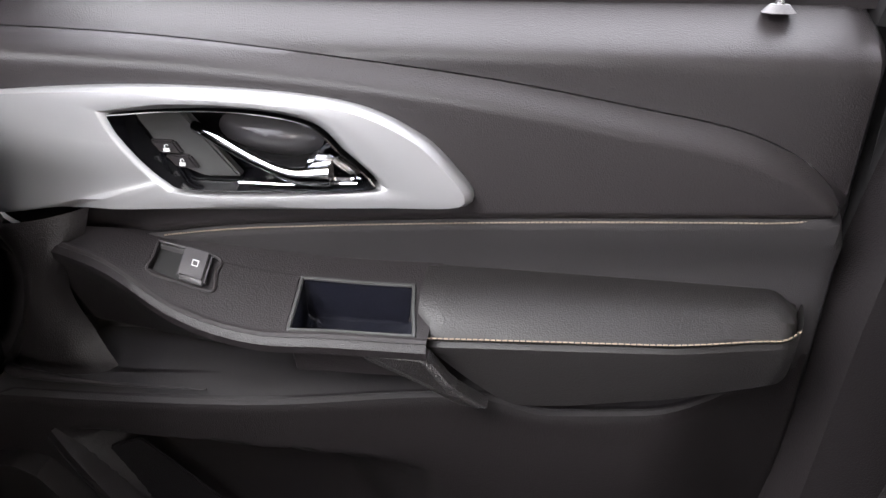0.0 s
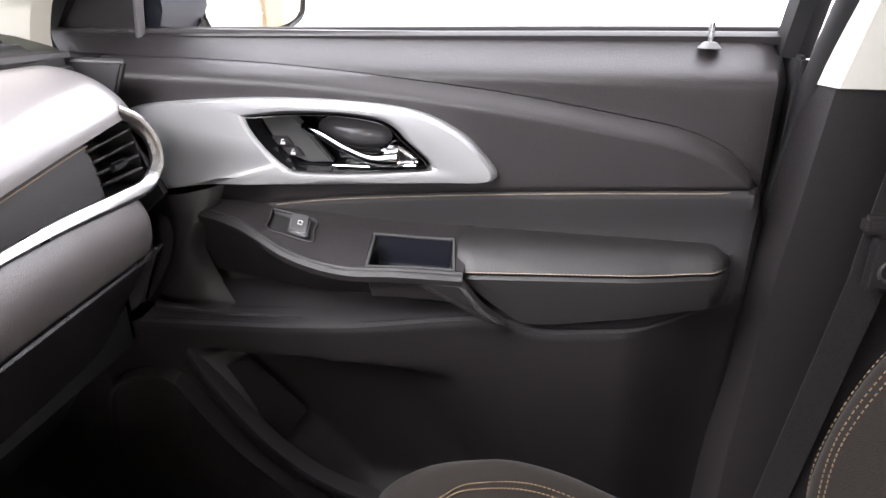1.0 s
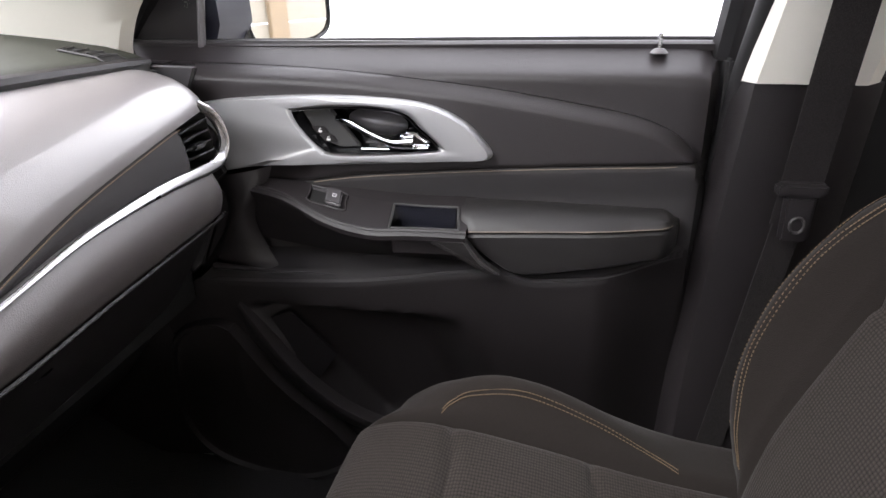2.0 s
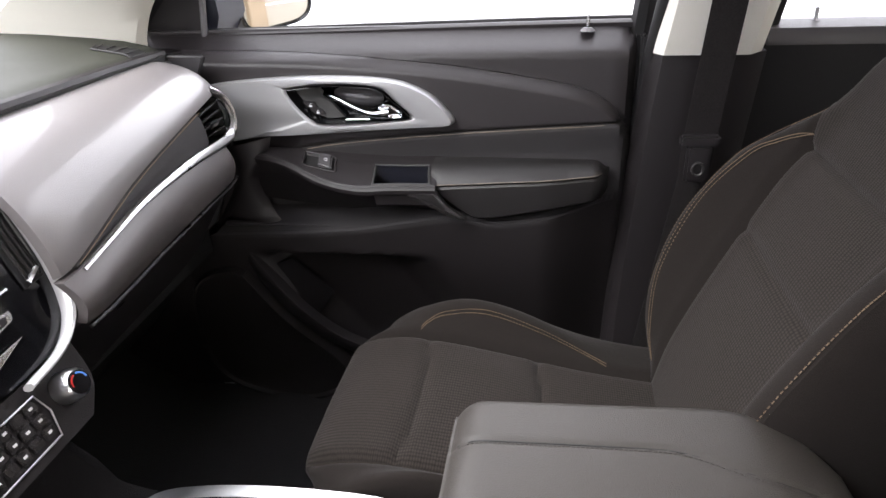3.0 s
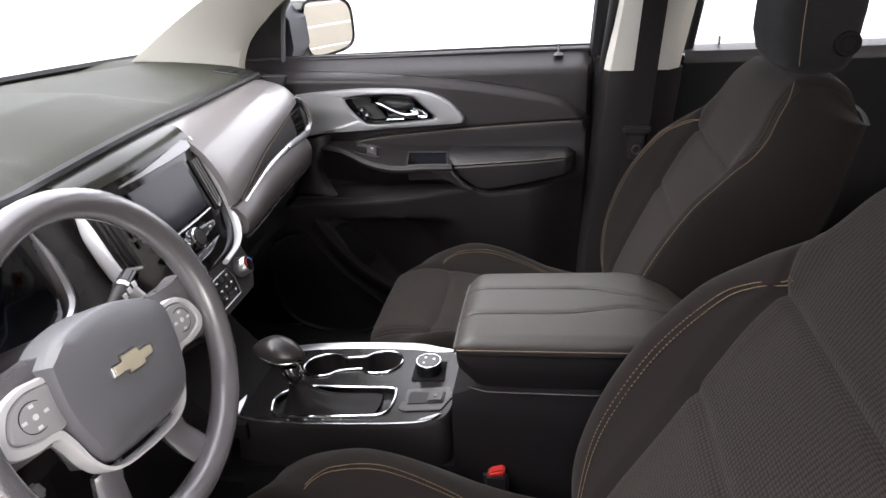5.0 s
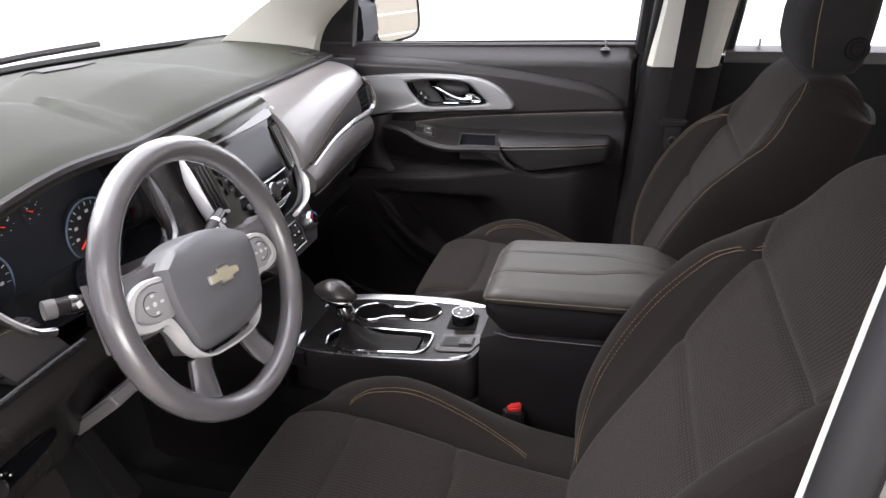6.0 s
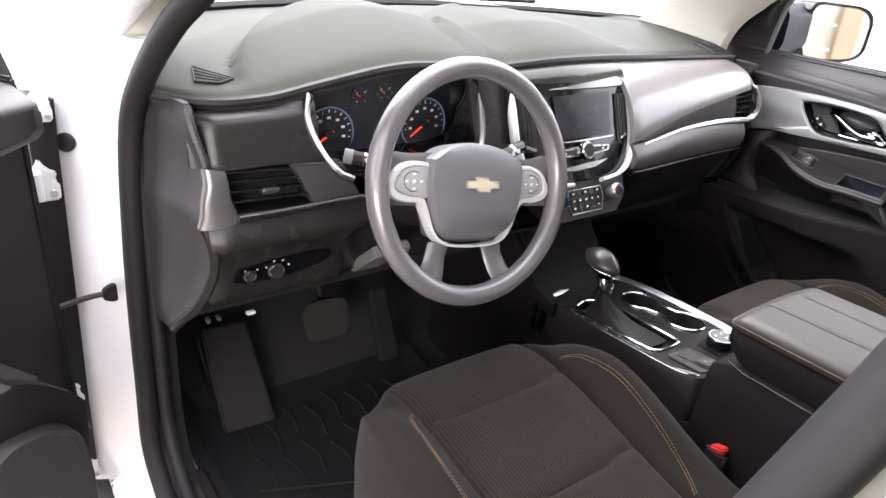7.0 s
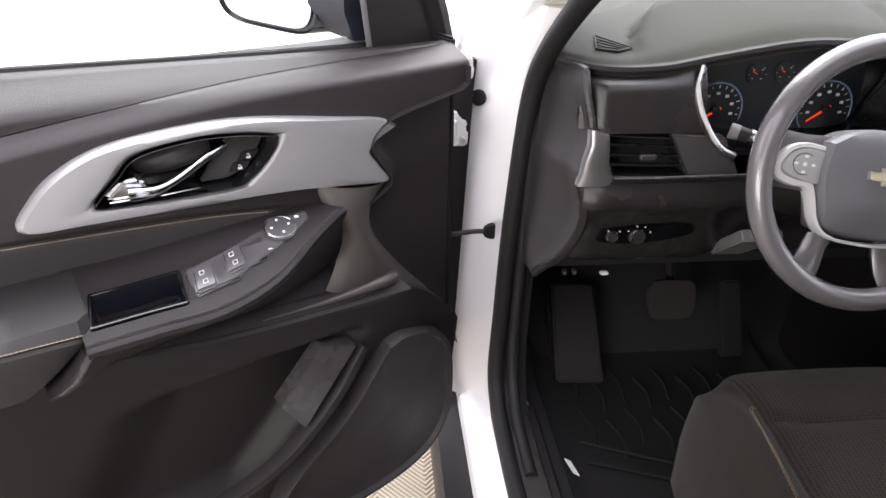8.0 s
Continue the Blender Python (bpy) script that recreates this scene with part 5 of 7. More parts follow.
def rimtube(name, outline, r, m, dz=0.001, label="", flat=1.0, closed=True, n=60):
    pts = cr([*outline, outline[0]] if closed else outline, n + 1)
    pts = pts[:-1] if closed else pts
    return part(name, tube([V((p.x, CT + p.y, ctop(p.x) + dz)) for p in pts], r, 8, closed=closed, flat=flat), m, cons, label)


wide = cr([(-0.024, -0.088), (-0.036, -0.02), (-0.036, 0.045), (-0.022, 0.095), (0.03, 0.110), (0.12, 0.112), (0.24, 0.102), (0.29, 0.088), (0.332, 0.078)], 40)
bar = []
for i, p in enumerate(wide):
    d_ = (wide[min(i + 1, 39)] - wide[max(i - 1, 0)]).normalized()
    n_ = V((d_.y, -d_.x, 0))
    h_ = 0.0078 * ss(-0.1, 0.12, i / 39) * (1 - 0.85 * ss(0.80, 1.0, i / 39))
    bar.append([V((p.x, CT + p.y, ctop(p.x))) + n_ * h_ * a + V((0, 0, b)) for a, b in ((-1.0, -0.002), (-1.0, 0.003), (-0.85, 0.0045), (0.75, 0.0015), (1.0, 0.0), (1.0, -0.003))])
part("chrome_rim", loft(bar), BAR, cons, "polished chrome console bar")
rimtube("chrome_rim", [(-0.036, 0.045), (-0.035, -0.05), (-0.02, -0.091), (0.06, -0.108), (0.18, -0.114), (0.29, -0.111), (0.325, -0.092)], 0.0017, SATIN, 0.001, "polished chrome console rim", 0.8, False)
cup = []
for c0, a0, a1 in (((0.086, 0.050), 35, 325), ((0.191, 0.054), 215, 505)):
    cup += [(c0[0] + 0.039 * math.cos(radians(a)), c0[1] + 0.034 * math.sin(radians(a))) for a in np.linspace(a0, a1, 14)]
rimtube("cup_holder_rim", cup, 0.0024, CHROME, 0.0015, "chrome cup holder rim")
pr = cr([*cup, cup[0]], 61)[:-1]
part("cup_holder", grid([[V((p.x + (0.138 - p.x) * k, CT + p.y + (0.052 - p.y) * k, ctop(p.x) + dz)) for p in pr] for k, dz in ((0.0, 0.001), (0.015, -0.004), (0.05, -0.05), (0.10, -0.066), (0.6, -0.068), (0.9995, -0.068))], close_v=True), HARD, cons, "dark double cup holder")
cup_edge = pr
gate = [(0.036, -0.086), (0.060, -0.094), (0.14, -0.097), (0.212, -0.095), (0.234, -0.086), (0.2395, -0.064), (0.2385, -0.036), (0.228, -0.024), (0.15, -0.019), (0.085, -0.014), (0.048, -0.022), (0.028, -0.048)]
rimtube("gate_rim", gate, 0.0026, CHROME, 0.0018, "chrome selector gate rim")
pr = cr([*gate, gate[0]], 61)[:-1]
part("gate_well", grid([[V((p.x + (0.13 - p.x) * k, CT + p.y + (-0.055 - p.y) * k, ctop(p.x) + dz)) for p in pr] for k, dz in ((0.0, 0.001), (0.03, -0.010), (0.5, -0.014), (0.9995, -0.014))], close_v=True), GLOSSBLACK, cons)
bm = bmesh.new()
for loop in (plate, cup_edge, pr):
    vs = [bm.verts.new((p.x, CT + p.y, ctop(p.x))) for p in loop]
    for a, b in zip(vs, vs[1:] + vs[:1]):
        bm.edges.new((a, b))
bmesh.ops.triangle_fill(bm, edges=list(bm.edges), use_beauty=True, use_dissolve=False, normal=(0, 0, 1))
for x in np.linspace(-0.02, 0.32, 20):
    bmesh.ops.bisect_plane(bm, geom=[*bm.verts, *bm.edges, *bm.faces], plane_co=(x, 0, 0), plane_no=(1, 0, 0))
for v_ in bm.verts:
    v_.co.z = ctop(v_.co.x)
part("top_plate", bm, GLOSSBLACK, cons, "satin black console top plate", smooth=False)
part("plate_skirt", grid([[V((p.x + (0.17 - p.x) * k, CT + p.y * (1 - k), ctop(p.x) + dz)) for p in plate] for k, dz in ((0.0, 0.0), (-0.012, -0.003), (-0.02, -0.012), (-0.05, -0.09))], close_v=True), HARD, cons)
boot = []
for t in np.linspace(0, 1, 15):
    ring_ = []
    for p in pr:
        a = math.atan2(p.y + 0.058, p.x - 0.12)
        n_ = V((0.079 + 0.013 * math.cos(a), CT - 0.063 + 0.012 * math.sin(a), 0))
        q_ = V((p.x, CT + p.y, 0)).lerp(V((0.125, CT - 0.058, 0)), 0.20).lerp(n_, 1 - (1 - t) ** 2.8)
        lift = 0.063 * t ** 1.5 + 0.010 * math.sin(math.pi * t) + 0.0022 * math.sin(9 * a + 7 * t) * math.sin(math.pi * t)
        ring_.append(V((q_.x, q_.y, ctop(q_.x) - 0.004 + lift)))
    boot.append(ring_)
part("selector_boot", loft(boot), BOOT, cons, "creased black selector boot")
part("selector_collar", loft([[V((x + r * math.cos(a), CT - 0.063 + r * math.sin(a), z)) for a in np.linspace(0, 6.283, 21)[:-1]] for x, z, r in ((0.080, 0.832, 0.014), (0.076, 0.846, 0.017), (0.072, 0.860, 0.015))]), CHROME, cons)
kb = []
for t in np.linspace(0.02, 0.98, 14):
    a = math.pi * t
    r = math.sin(a) ** 0.75
    cx = 0.016 + 0.088 * t
    kb.append([V((cx, CT - 0.064 + 0.027 * r * math.cos(b), 0.885 - 0.012 * (t - 0.5) + (0.026 if math.sin(b) > 0 else 0.022) * r * math.sin(b))) for b in np.linspace(0, 6.283, 21)[:-1]])
knob = part("selector_knob", loft(kb), KNOB, cons, "rounded black gear selector knob")
under = []
for t in np.linspace(0.06, 0.94, 12):
    r = math.sin(math.pi * t) ** 0.75
    cx = 0.016 + 0.088 * t
    under.append([V((cx, CT - 0.064 + 0.0272 * r * math.cos(b), 0.8845 - 0.012 * (t - 0.5) + 0.0232 * r * math.sin(b))) for b in np.linspace(math.pi * 1.08, math.pi * 1.92, 12)])
part("knob_underside", grid(under), PIANO, knob, "glossy black underside with chrome line")
part("knob_trim", tube([V((0.026 + 0.068 * t, CT - 0.064 - 0.0268 * math.sin(math.pi * (0.1136 + 0.773 * t)) ** 0.75, 0.8805 - 0.012 * (t - 0.5))) for t in np.linspace(0, 1, 10)], 0.0012, 6), SATIN, knob)
for k in range(4):
    part("gear_mark", box(0.07 + 0.03 * k, 0.074 + 0.03 * k, CT - 0.1035, CT - 0.1005, ctop(0.072 + 0.03 * k) - 0.001, ctop(0.072 + 0.03 * k) + 0.0006, 0), GREY, cons)
part("drive_mode_plate", prism([V((x, CT + y, ctop(x))) for x, y in ((0.258, -0.004), (0.256, 0.050), (0.312, 0.050), (0.316, -0.006))], (0, 0, 0.0022), 0.001), BINMAT, cons)
mk = part("drive_mode_knob", disc((0.285, CT + 0.022, ctop(0.285)), (0, 0, 1), 0.0225, 0.024, 32, 0.003, top=0.93), PIANO, cons, "black rotary knob with chrome ring")
part("knob_ring", tube([(0.285 + 0.0205 * math.cos(a), CT + 0.022 + 0.0205 * math.sin(a), ctop(0.285) + 0.023) for a in np.linspace(0, 6.283, 33)[:-1]], 0.0014, 6, closed=True), CHROME, mk)
for a in (0.5, 2.2, 4.0):
    part("mode_mark", box(0.285 + 0.010 * math.cos(a) - 0.002, 0.285 + 0.010 * math.cos(a) + 0.002, CT + 0.022 + 0.010 * math.sin(a) - 0.002, CT + 0.022 + 0.010 * math.sin(a) + 0.002, ctop(0.285) + 0.0235, ctop(0.285) + 0.0246, 0), ICON, mk)
part("switch_plate", prism([V((x, CT + y, ctop(x) + 0.0005)) for x, y in ((0.252, -0.078), (0.258, -0.028), (0.330, -0.024), (0.336, -0.050), (0.322, -0.084), (0.262, -0.086))], (0, 0, 0.002), 0.0008), PLATE, cons, "satin grey plate round the parking brake switch")
part("chrome_tip", prism([V((x, CT + y, ctop(x) + 0.0006)) for x, y in ((0.288, -0.108), (0.322, -0.092), (0.326, -0.088), (0.318, -0.102), (0.296, -0.1105))], (0, 0, 0.003), 0.0008), SATIN, cons)
part("brake_switch_well", prism([V((x, CT + y, ctop(x) + 0.0008)) for x, y in ((0.264, -0.070), (0.264, -0.038), (0.324, -0.036), (0.324, -0.068))], (0, 0, 0.003), 0.001), BLACK, cons)
part("brake_switch", prism([V((x, CT + y, ctop(x) + 0.002)) for x, y in ((0.296, -0.067), (0.296, -0.041), (0.322, -0.040), (0.322, -0.066))], (0, 0, 0.005), 0.002), KNOB, cons)
part("switch_mark", box(0.306, 0.312, CT - 0.057, CT - 0.050, ctop(0.309) + 0.006, ctop(0.309) + 0.0077, 0), GREY, cons)
# padded lid
lid = thing("console_lid", (0.50, 0.05, 0.90), "grey leatherette console armrest lid with dark seams", "armrest")
LY = 0.048
S1 = ([0.0, 0.50, 0.60, 0.72, 0.86, 1.0], [0.042, 0.040, 0.036, 0.018, 0.010, 0.010])
S2 = ([0.0, 0.48, 0.60, 0.72, 0.86, 1.0], [-0.036, -0.036, -0.028, -0.020, -0.018, -0.018])


def lid_top(u):
    return 0.943 + 0.013 * u - 0.038 * (max(0.0, u - 0.66) / 0.34) ** 2.2 - 0.017 * max(0.0, 1 - u / 0.10) ** 2.5


rows = []
for i in range(49):
    u = (i / 48) ** 1.2
    x = 0.352 + 0.353 * u
    zt = lid_top(u)
    hw = 0.111 - 0.012 * max(0.0, 1 - u / 0.06) ** 2.2 - 0.046 * (max(0.0, u - 0.68) / 0.32) ** 2.4
    zb = min(0.926 + 0.008 * u, zt - 0.004)
    row = []
    for k in range(61):
        f = -1 + 2 * k / 60
        y = LY + hw * math.copysign(min(1, abs(f) * 1.10), f)
        z = zt + 0.007 * (1 - f * f) - (zt - zb) * ss(0.76, 1.0, abs(f)) ** 2.0
        for g in (at(*S1, u), at(*S2, u)):
            z -= 0.0022 * math.exp(-(((y - LY - g) / 0.0028) ** 2))
        row.append(V((x, y, z)))
    rows.append([V((x, LY - hw + 0.010, zb - 0.009)), V((x, LY - hw + 0.002, zb - 0.006)), *row, V((x, LY + hw - 0.002, zb - 0.006)), V((x, LY + hw - 0.010, zb - 0.009))])
front = [[V((x, p.y, min(p.z, z))) for p in rows[0]] for x, z in ((0.358, 0.916), (0.352, 0.919), (0.3495, 0.926), (0.3495, 0.932))]
back = [[V((x, p.y, min(p.z, z))) for p in rows[-1]] for x, z in ((0.7085, 0.914), (0.706, 0.902))]
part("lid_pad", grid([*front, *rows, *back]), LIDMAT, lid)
for c in (S1, S2):
    pts = [V((0.352 + 0.353 * u, LY + at(*c, u), lid_top(u) + 0.0066 - 0.0010)) for u in np.linspace(0.02, 0.97, 26)]
    part("seam", tube([p + V((0, 0, -0.0014)) for p in pts], 0.0012, 6), BLACK, lid)
    part("seam_stitching", stitches([p + V((0, -0.0045, 0.0006)) for p in pts], (0, 0, 1), 80, 0.0030, 0.0004), LIDMAT, lid)
part("edge_stitching", stitches([V((0.356 + 0.30 * u, LY - 0.1112, 0.929 + 0.008 * u)) for u in np.linspace(0, 1, 6)], (0, -1, 0.2), 70, 0.0034, 0.0004), THREAD2, lid)
base = [[V((x, LY + sd * w, z)) for sd, z in ((-1, zb), (-1.02, zb + 0.02), (-1.0, 0.914), (-0.95, 0.921), (0.95, 0.921), (1.0, 0.914), (1.02, zb + 0.02), (1, zb))] for x, w, zb in ((0.354, 0.100, 0.905), (0.358, 0.107, 0.897), (0.384, 0.108, 0.870), (0.40, 0.108, 0.866), (0.66, 0.107, 0.872), (0.69, 0.095, 0.872))]
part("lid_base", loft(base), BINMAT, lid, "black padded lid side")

# ---- seats ----
def seat(name, ox, cy, oz, lean, label):
    """A front seat; ox, oz shift it forward and up, cy is its middle, lean reclines its back."""
    s = thing(name, (0.42 + ox, cy, 0.45), label, "car seat", "front seats")

    def surf(path, half, crown, t, v):
        """t along the seat, v across; beyond 1 it runs down the side."""
        n = len(path) - 1
        k = min(int(t * n), n - 1)
        f = t * n - k
        p = path[k].lerp(path[k + 1], f)
        da = path[k + 1] - path[max(k - 1, 0)]
        db = path[min(k + 2, n)] - path[k]
        d = da.normalized().lerp(db.normalized(), f).normalized()
        nn = V((-d.z, 0, d.x))
        h, w = crown(t, v), half(t)
        a = abs(v)
        sg = 1 if v >= 0 else -1
        free = (lambda q: V((q.x, 0.205 - 0.042 * (1 - math.exp((q.y - 0.205) / 0.042)), q.z)) if cy > 0 and q.y < 0.205 else q) if path is cush else (lambda q: q)
        q = p + V((0, sg * w * (min(a, 0.6) + (min(a, 1.0) - min(a, 0.6)) * (1 - (pinch(t) if path is cush else 0))), 0)) + nn * h
        if a > 1:
            e = a - 1
            q += V((0, sg * 0.012 * math.sin(min(1, e * 2.5) * math.pi / 2), 0)) - (nn if path is not cush else V((0, 0, 1))) * (0.03 * ss(0, 0.35, e) + 0.15 * max(0, e - 0.05)) * (ss(0.14, 0.36, t) if path is cush else 0)
        return free(q)

    def put(name_, path, half, crown, t0, t1, v0, v1, m, nu=26, nv=20, label_=""):
        lim = lambda v, t: v(t) if callable(v) else v

        def at_uv(a, b):
            t = t0 + a * (t1 - t0)
            return surf(path, half, crown, t, lim(v0, t) + b * (lim(v1, t) - lim(v0, t)))

        bm_ = sheet(at_uv, nu, nv)
        ob = part(name_, bm_, m, s, label_)
        length, width = 0.9 * (t1 - t0), 0.23 * abs(lim(v1, t0) - lim(v0, t0))
        uv = ob.data.uv_layers.new(name="cloth")
        for loop in ob.data.loops:
            i, j = divmod(loop.vertex_index, nv + 1)
            uv.data[loop.index].uv = (i / nu * length, j / nv * width)
        return ob

    L = lambda x, z: V((x + ox, cy, z + oz))
    K = lambda x, z: V((x + ox + lean * (z - 0.70), cy, z + oz + 0.12 * lean * ss(0.9, 1.1, z)))
    pinch = lambda t: 0.45 * ss(0.72, 0.40, t)
    cush = cr([L(0.255, 0.605), L(0.194, 0.652), L(0.146, 0.705), L(0.135, 0.749), L(0.210, 0.770), L(0.36, 0.748), L(0.50, 0.725), L(0.66, 0.705)], 60)
    ch = lambda t: 0.230 + 0.008 * ss(0.3, 0.6, t) - 0.012 * ss(0.65, 0.9, t)

    def cc_(t, v):
        a = abs(v)
        h = 0.008 * (1 - a * a) + 0.048 * math.exp(-(((a - 0.86) / 0.17) ** 2)) * ss(0.54, 0.67, t) * (1 - 0.97 * ss(0.68, 0.93, t))
        h -= 0.012 * math.exp(-(((a - 0.60) / 0.035) ** 2)) * ss(0.40, 0.5, t)
        h -= 0.060 * ss(0.60, 0.34, t) * ss(0.45, 1.0, a) ** 1.5
        bow = 0.012 * (1 - min(1, a / 0.6) ** 2)
        h -= 0.007 * (math.exp(-(((t - 0.615 - bow) / 0.007) ** 2)) + math.exp(-(((t - 0.780 - bow) / 0.007) ** 2))) * ss(0.62, 0.56, a)
        h += 0.006 * math.sin(math.pi * min(1, max(0, (t - 0.615) / 0.165))) * ss(0.6, 0.3, a)
        return h

    put("seat_cushion", cush, ch, cc_, 0, 1, -0.6, 0.6, FABRIC, 120, 36, "charcoal mesh cloth cushion")
    for g in (-1, 1):
        put("cushion_bolster", cush, ch, cc_, 0, 1, g * 0.6, g * 1.9, FABRIC2, 60, 36, "plain charcoal cloth bolster")
        for o in (0.0, 0.022) if g > 0 or cy < 0 else ():
            st = [surf(cush, ch, cc_, t, g * v) + V((0, 0, 0.0008)) for t, v in ((0.598, 0.645 + o), (0.608, 0.70 + o), (0.632, 0.745 + o), (0.69, 0.77 + o), (0.78, 0.765 + o), (0.86, 0.715 + o), (0.89, 0.65 + o))]
            part("bolster_stitching", stitches(st, (0, 0, 1), 105, 0.0034, 0.0005), THREAD, s, "tan stitching")
    part("cushion_base", box(0.25 + ox, 0.66 + ox, cy - 0.17, cy + 0.17, 0.50 + oz, 0.66 + oz, 0.02, 3), FABRIC3, s)
    for g in (-1, 1):
        part("side_shield", box(0.28 + ox, 0.70 + ox, cy + g * 0.205 - 0.012, cy + g * 0.205 + 0.012, 0.54 + oz, 0.68 + oz, 0.01, 3), HARD, s)
        part("seat_rail", box(0.18 + ox, 0.72 + ox, cy + g * 0.19 - 0.02, cy + g * 0.19 + 0.02, 0.452, 0.51 + oz, 0.004), HARD, s)
    # backrest: mesh insert, plain bolsters, mesh shoulder panel that dips between them
    back = cr([K(0.602, 0.70), K(0.636, 0.80), K(0.688, 0.92), K(0.742, 1.03), K(0.780, 1.095), K(0.808, 1.155), K(0.832, 1.210), K(0.862, 1.238), K(0.902, 1.242), K(0.945, 1.222), K(0.966, 1.175)], 80)
    BT = [0.0, 0.1, 0.2, 0.3, 0.4, 0.5, 0.6, 0.7, 0.8, 1.0]
    bh = lambda t: at(BT, [0.185, 0.222, 0.236, 0.224, 0.199, 0.174, 0.150, 0.130, 0.120, 0.120] if cy > 0 else [0.185, 0.222, 0.236, 0.230, 0.213, 0.193, 0.172, 0.150, 0.132, 0.120], t)
    swell = lambda t: at(BT, [-0.012, 0.040, 0.062, 0.052, 0.026, 0.005, 0.0, 0.0, 0.0, 0.0], t)
    t1, t2, t3 = 0.395, 0.495, 0.245
    ai = lambda t: at([0.0, 0.2, t1], [0.70, 0.64, 0.73], t) if t <= t1 else min(1.0, 0.73 + 0.27 * (t - t1) / (t2 - t1))

    def bc_(t, v):
        a = abs(v)
        h = 0.006 * (1 - a * a) + swell(t) * math.exp(-(((a - 0.93) / 0.19) ** 2))
        h -= 0.008 * math.exp(-(((a - ai(t)) / 0.030) ** 2)) * ss(t2, t1, t)
        h -= 0.007 * (0.8 * math.exp(-(((t - t3) / 0.007) ** 2)) + math.exp(-(((t - t1) / 0.008) ** 2))) * ss(ai(t) + 0.05, ai(t) - 0.03, a)
        h -= 0.012 * ss(0.86, 1.0, a) ** 2 * ss(t1, t2, t)
        return h

    put("backrest", back, bh, bc_, 0, t1, lambda t: -ai(t), ai, FABRIC, 110, 28, "charcoal mesh cloth backrest")
    put("shoulder_panel", back, bh, bc_, t1, 0.70, lambda t: -ai(t), ai, FABRIC, 60, 40, "charcoal mesh cloth shoulder panel")
    put("top_panel", back, bh, bc_, 0.70, 1.0, -1.0, 1.0, FABRIC2, 24, 24, "plain charcoal cloth top of the backrest")
    rear = cr([K(0.79, 0.66), K(0.83, 0.80), K(0.878, 0.95), K(0.928, 1.08), K(0.966, 1.175)], 60)

    def rear_at(t):
        k = min(1.0, t / 0.62) * 59
        return rear[min(int(k), 58)].lerp(rear[min(int(k), 58) + 1], k - min(int(k), 58))

    for g in (-1, 1):
        put("back_bolster", back, bh, bc_, 0, t2, lambda t: g * ai(t), g * 1.0, FABRIC2, 70, 18, "plain charcoal cloth side bolster")

        def flank(u, v):
            e, r = surf(back, bh, bc_, u, g), rear_at(u)
            r = V((r.x, cy + g * min(bh(u), 0.20), r.z))
            return e.lerp(r, v) + V((0, g * (0.022 if cy > 0 and g < 0 else 0.034) * math.sin(math.pi * v) ** 0.7 * ss(1.0, 0.6, u), 0))

        part("back_side", sheet(flank, 60, 20), FABRIC2, s, "plain charcoal cloth backrest side")
        for o in ((0.0, 0.024) if cy > 0 else (-0.055, -0.031)) if g > 0 else ():
            st = [surf(back, bh, bc_, t, g * v) + V((-0.0008, 0, 0.0008)) for t, v in ((0.035, 0.77 + o), (0.08, 0.83 + o), (0.15, 0.87 + o), (0.24, 0.875 + o), (0.32, 0.865 + o), (0.37, 0.845 + o), (0.405, 0.80 + o), (0.418, 0.77 + o))]
            part("back_stitching", stitches(st, (-1, 0, 0.4), 130, 0.0034, 0.0005), THREAD, s, "tan stitching")
        if cy < 0:
            continue
        st = [surf(back, bh, bc_, t, g * v) + V((-0.0008, g * 0.0008, 0.0008)) for t, v in (*((q, 0.985) for q in np.linspace(0.06, 0.62, 12)), (0.66, 0.96), (0.695, 0.90))]
        part("edge_stitching", stitches(st, (-0.7, g * 0.6, 0.3), 140, 0.0034, 0.0005), THREAD, s, "tan stitching")
    part("seat_shell", solid(sheet(lambda u, v: (lambda r: V((r.x + 0.028 * math.sin(math.pi * v) - 0.004, cy + (2 * v - 1) * min(bh(0.62 * u), 0.20), r.z)))(rear_at(0.62 * u)), 24, 16), (0.008, 0, 0)), FABRIC3, s)
    # head restraint
    hx = 0.898 + 0.4 * (ox + lean * 0.55)
    hr = []
    for z, wx, wy, sx in ((0, 0.035, 0.080, 0.006), (0.006, 0.046, 0.102, 0.004), (0.02, 0.056, 0.116, 0.0), (0.05, 0.062, 0.124, -0.002), (0.09, 0.063, 0.127, 0.0), (0.125, 0.060, 0.126, 0.004), (0.16, 0.048, 0.120, 0.010), (0.19, 0.034, 0.102, 0.016), (0.198, 0.015, 0.07, 0.018)):
        hr.append([V((hx + sx + wx * math.copysign(abs(math.cos(a)) ** 0.6, math.cos(a)), cy + wy * math.copysign(abs(math.sin(a)) ** 0.55, math.sin(a)), 1.243 + oz + z * 1.06)) for a in np.linspace(0, 6.2832, 41)[:-1]])
    hd = part("head_restraint", loft(hr), FABRIC3, s, "dark cloth head restraint")
    for g in (-1, 1):
        part("post", tube([(hx + 0.008, cy + g * 0.06, 1.20 + oz), (hx + 0.008, cy + g * 0.06, 1.27 + oz)], 0.007, 10), SATIN, hd)
        part("post_guide", disc((hx + 0.008, cy + g * 0.06, 1.236 + oz), (0, 0, 1), 0.016, 0.008, 18, 0.003), HARD, s)
    b = part("release_button", disc((hx + 0.026, cy - 0.119, 1.295 + oz), (0, -1, 0), 0.019, 0.009, 24, 0.002), BINMAT, s, "round black release button")
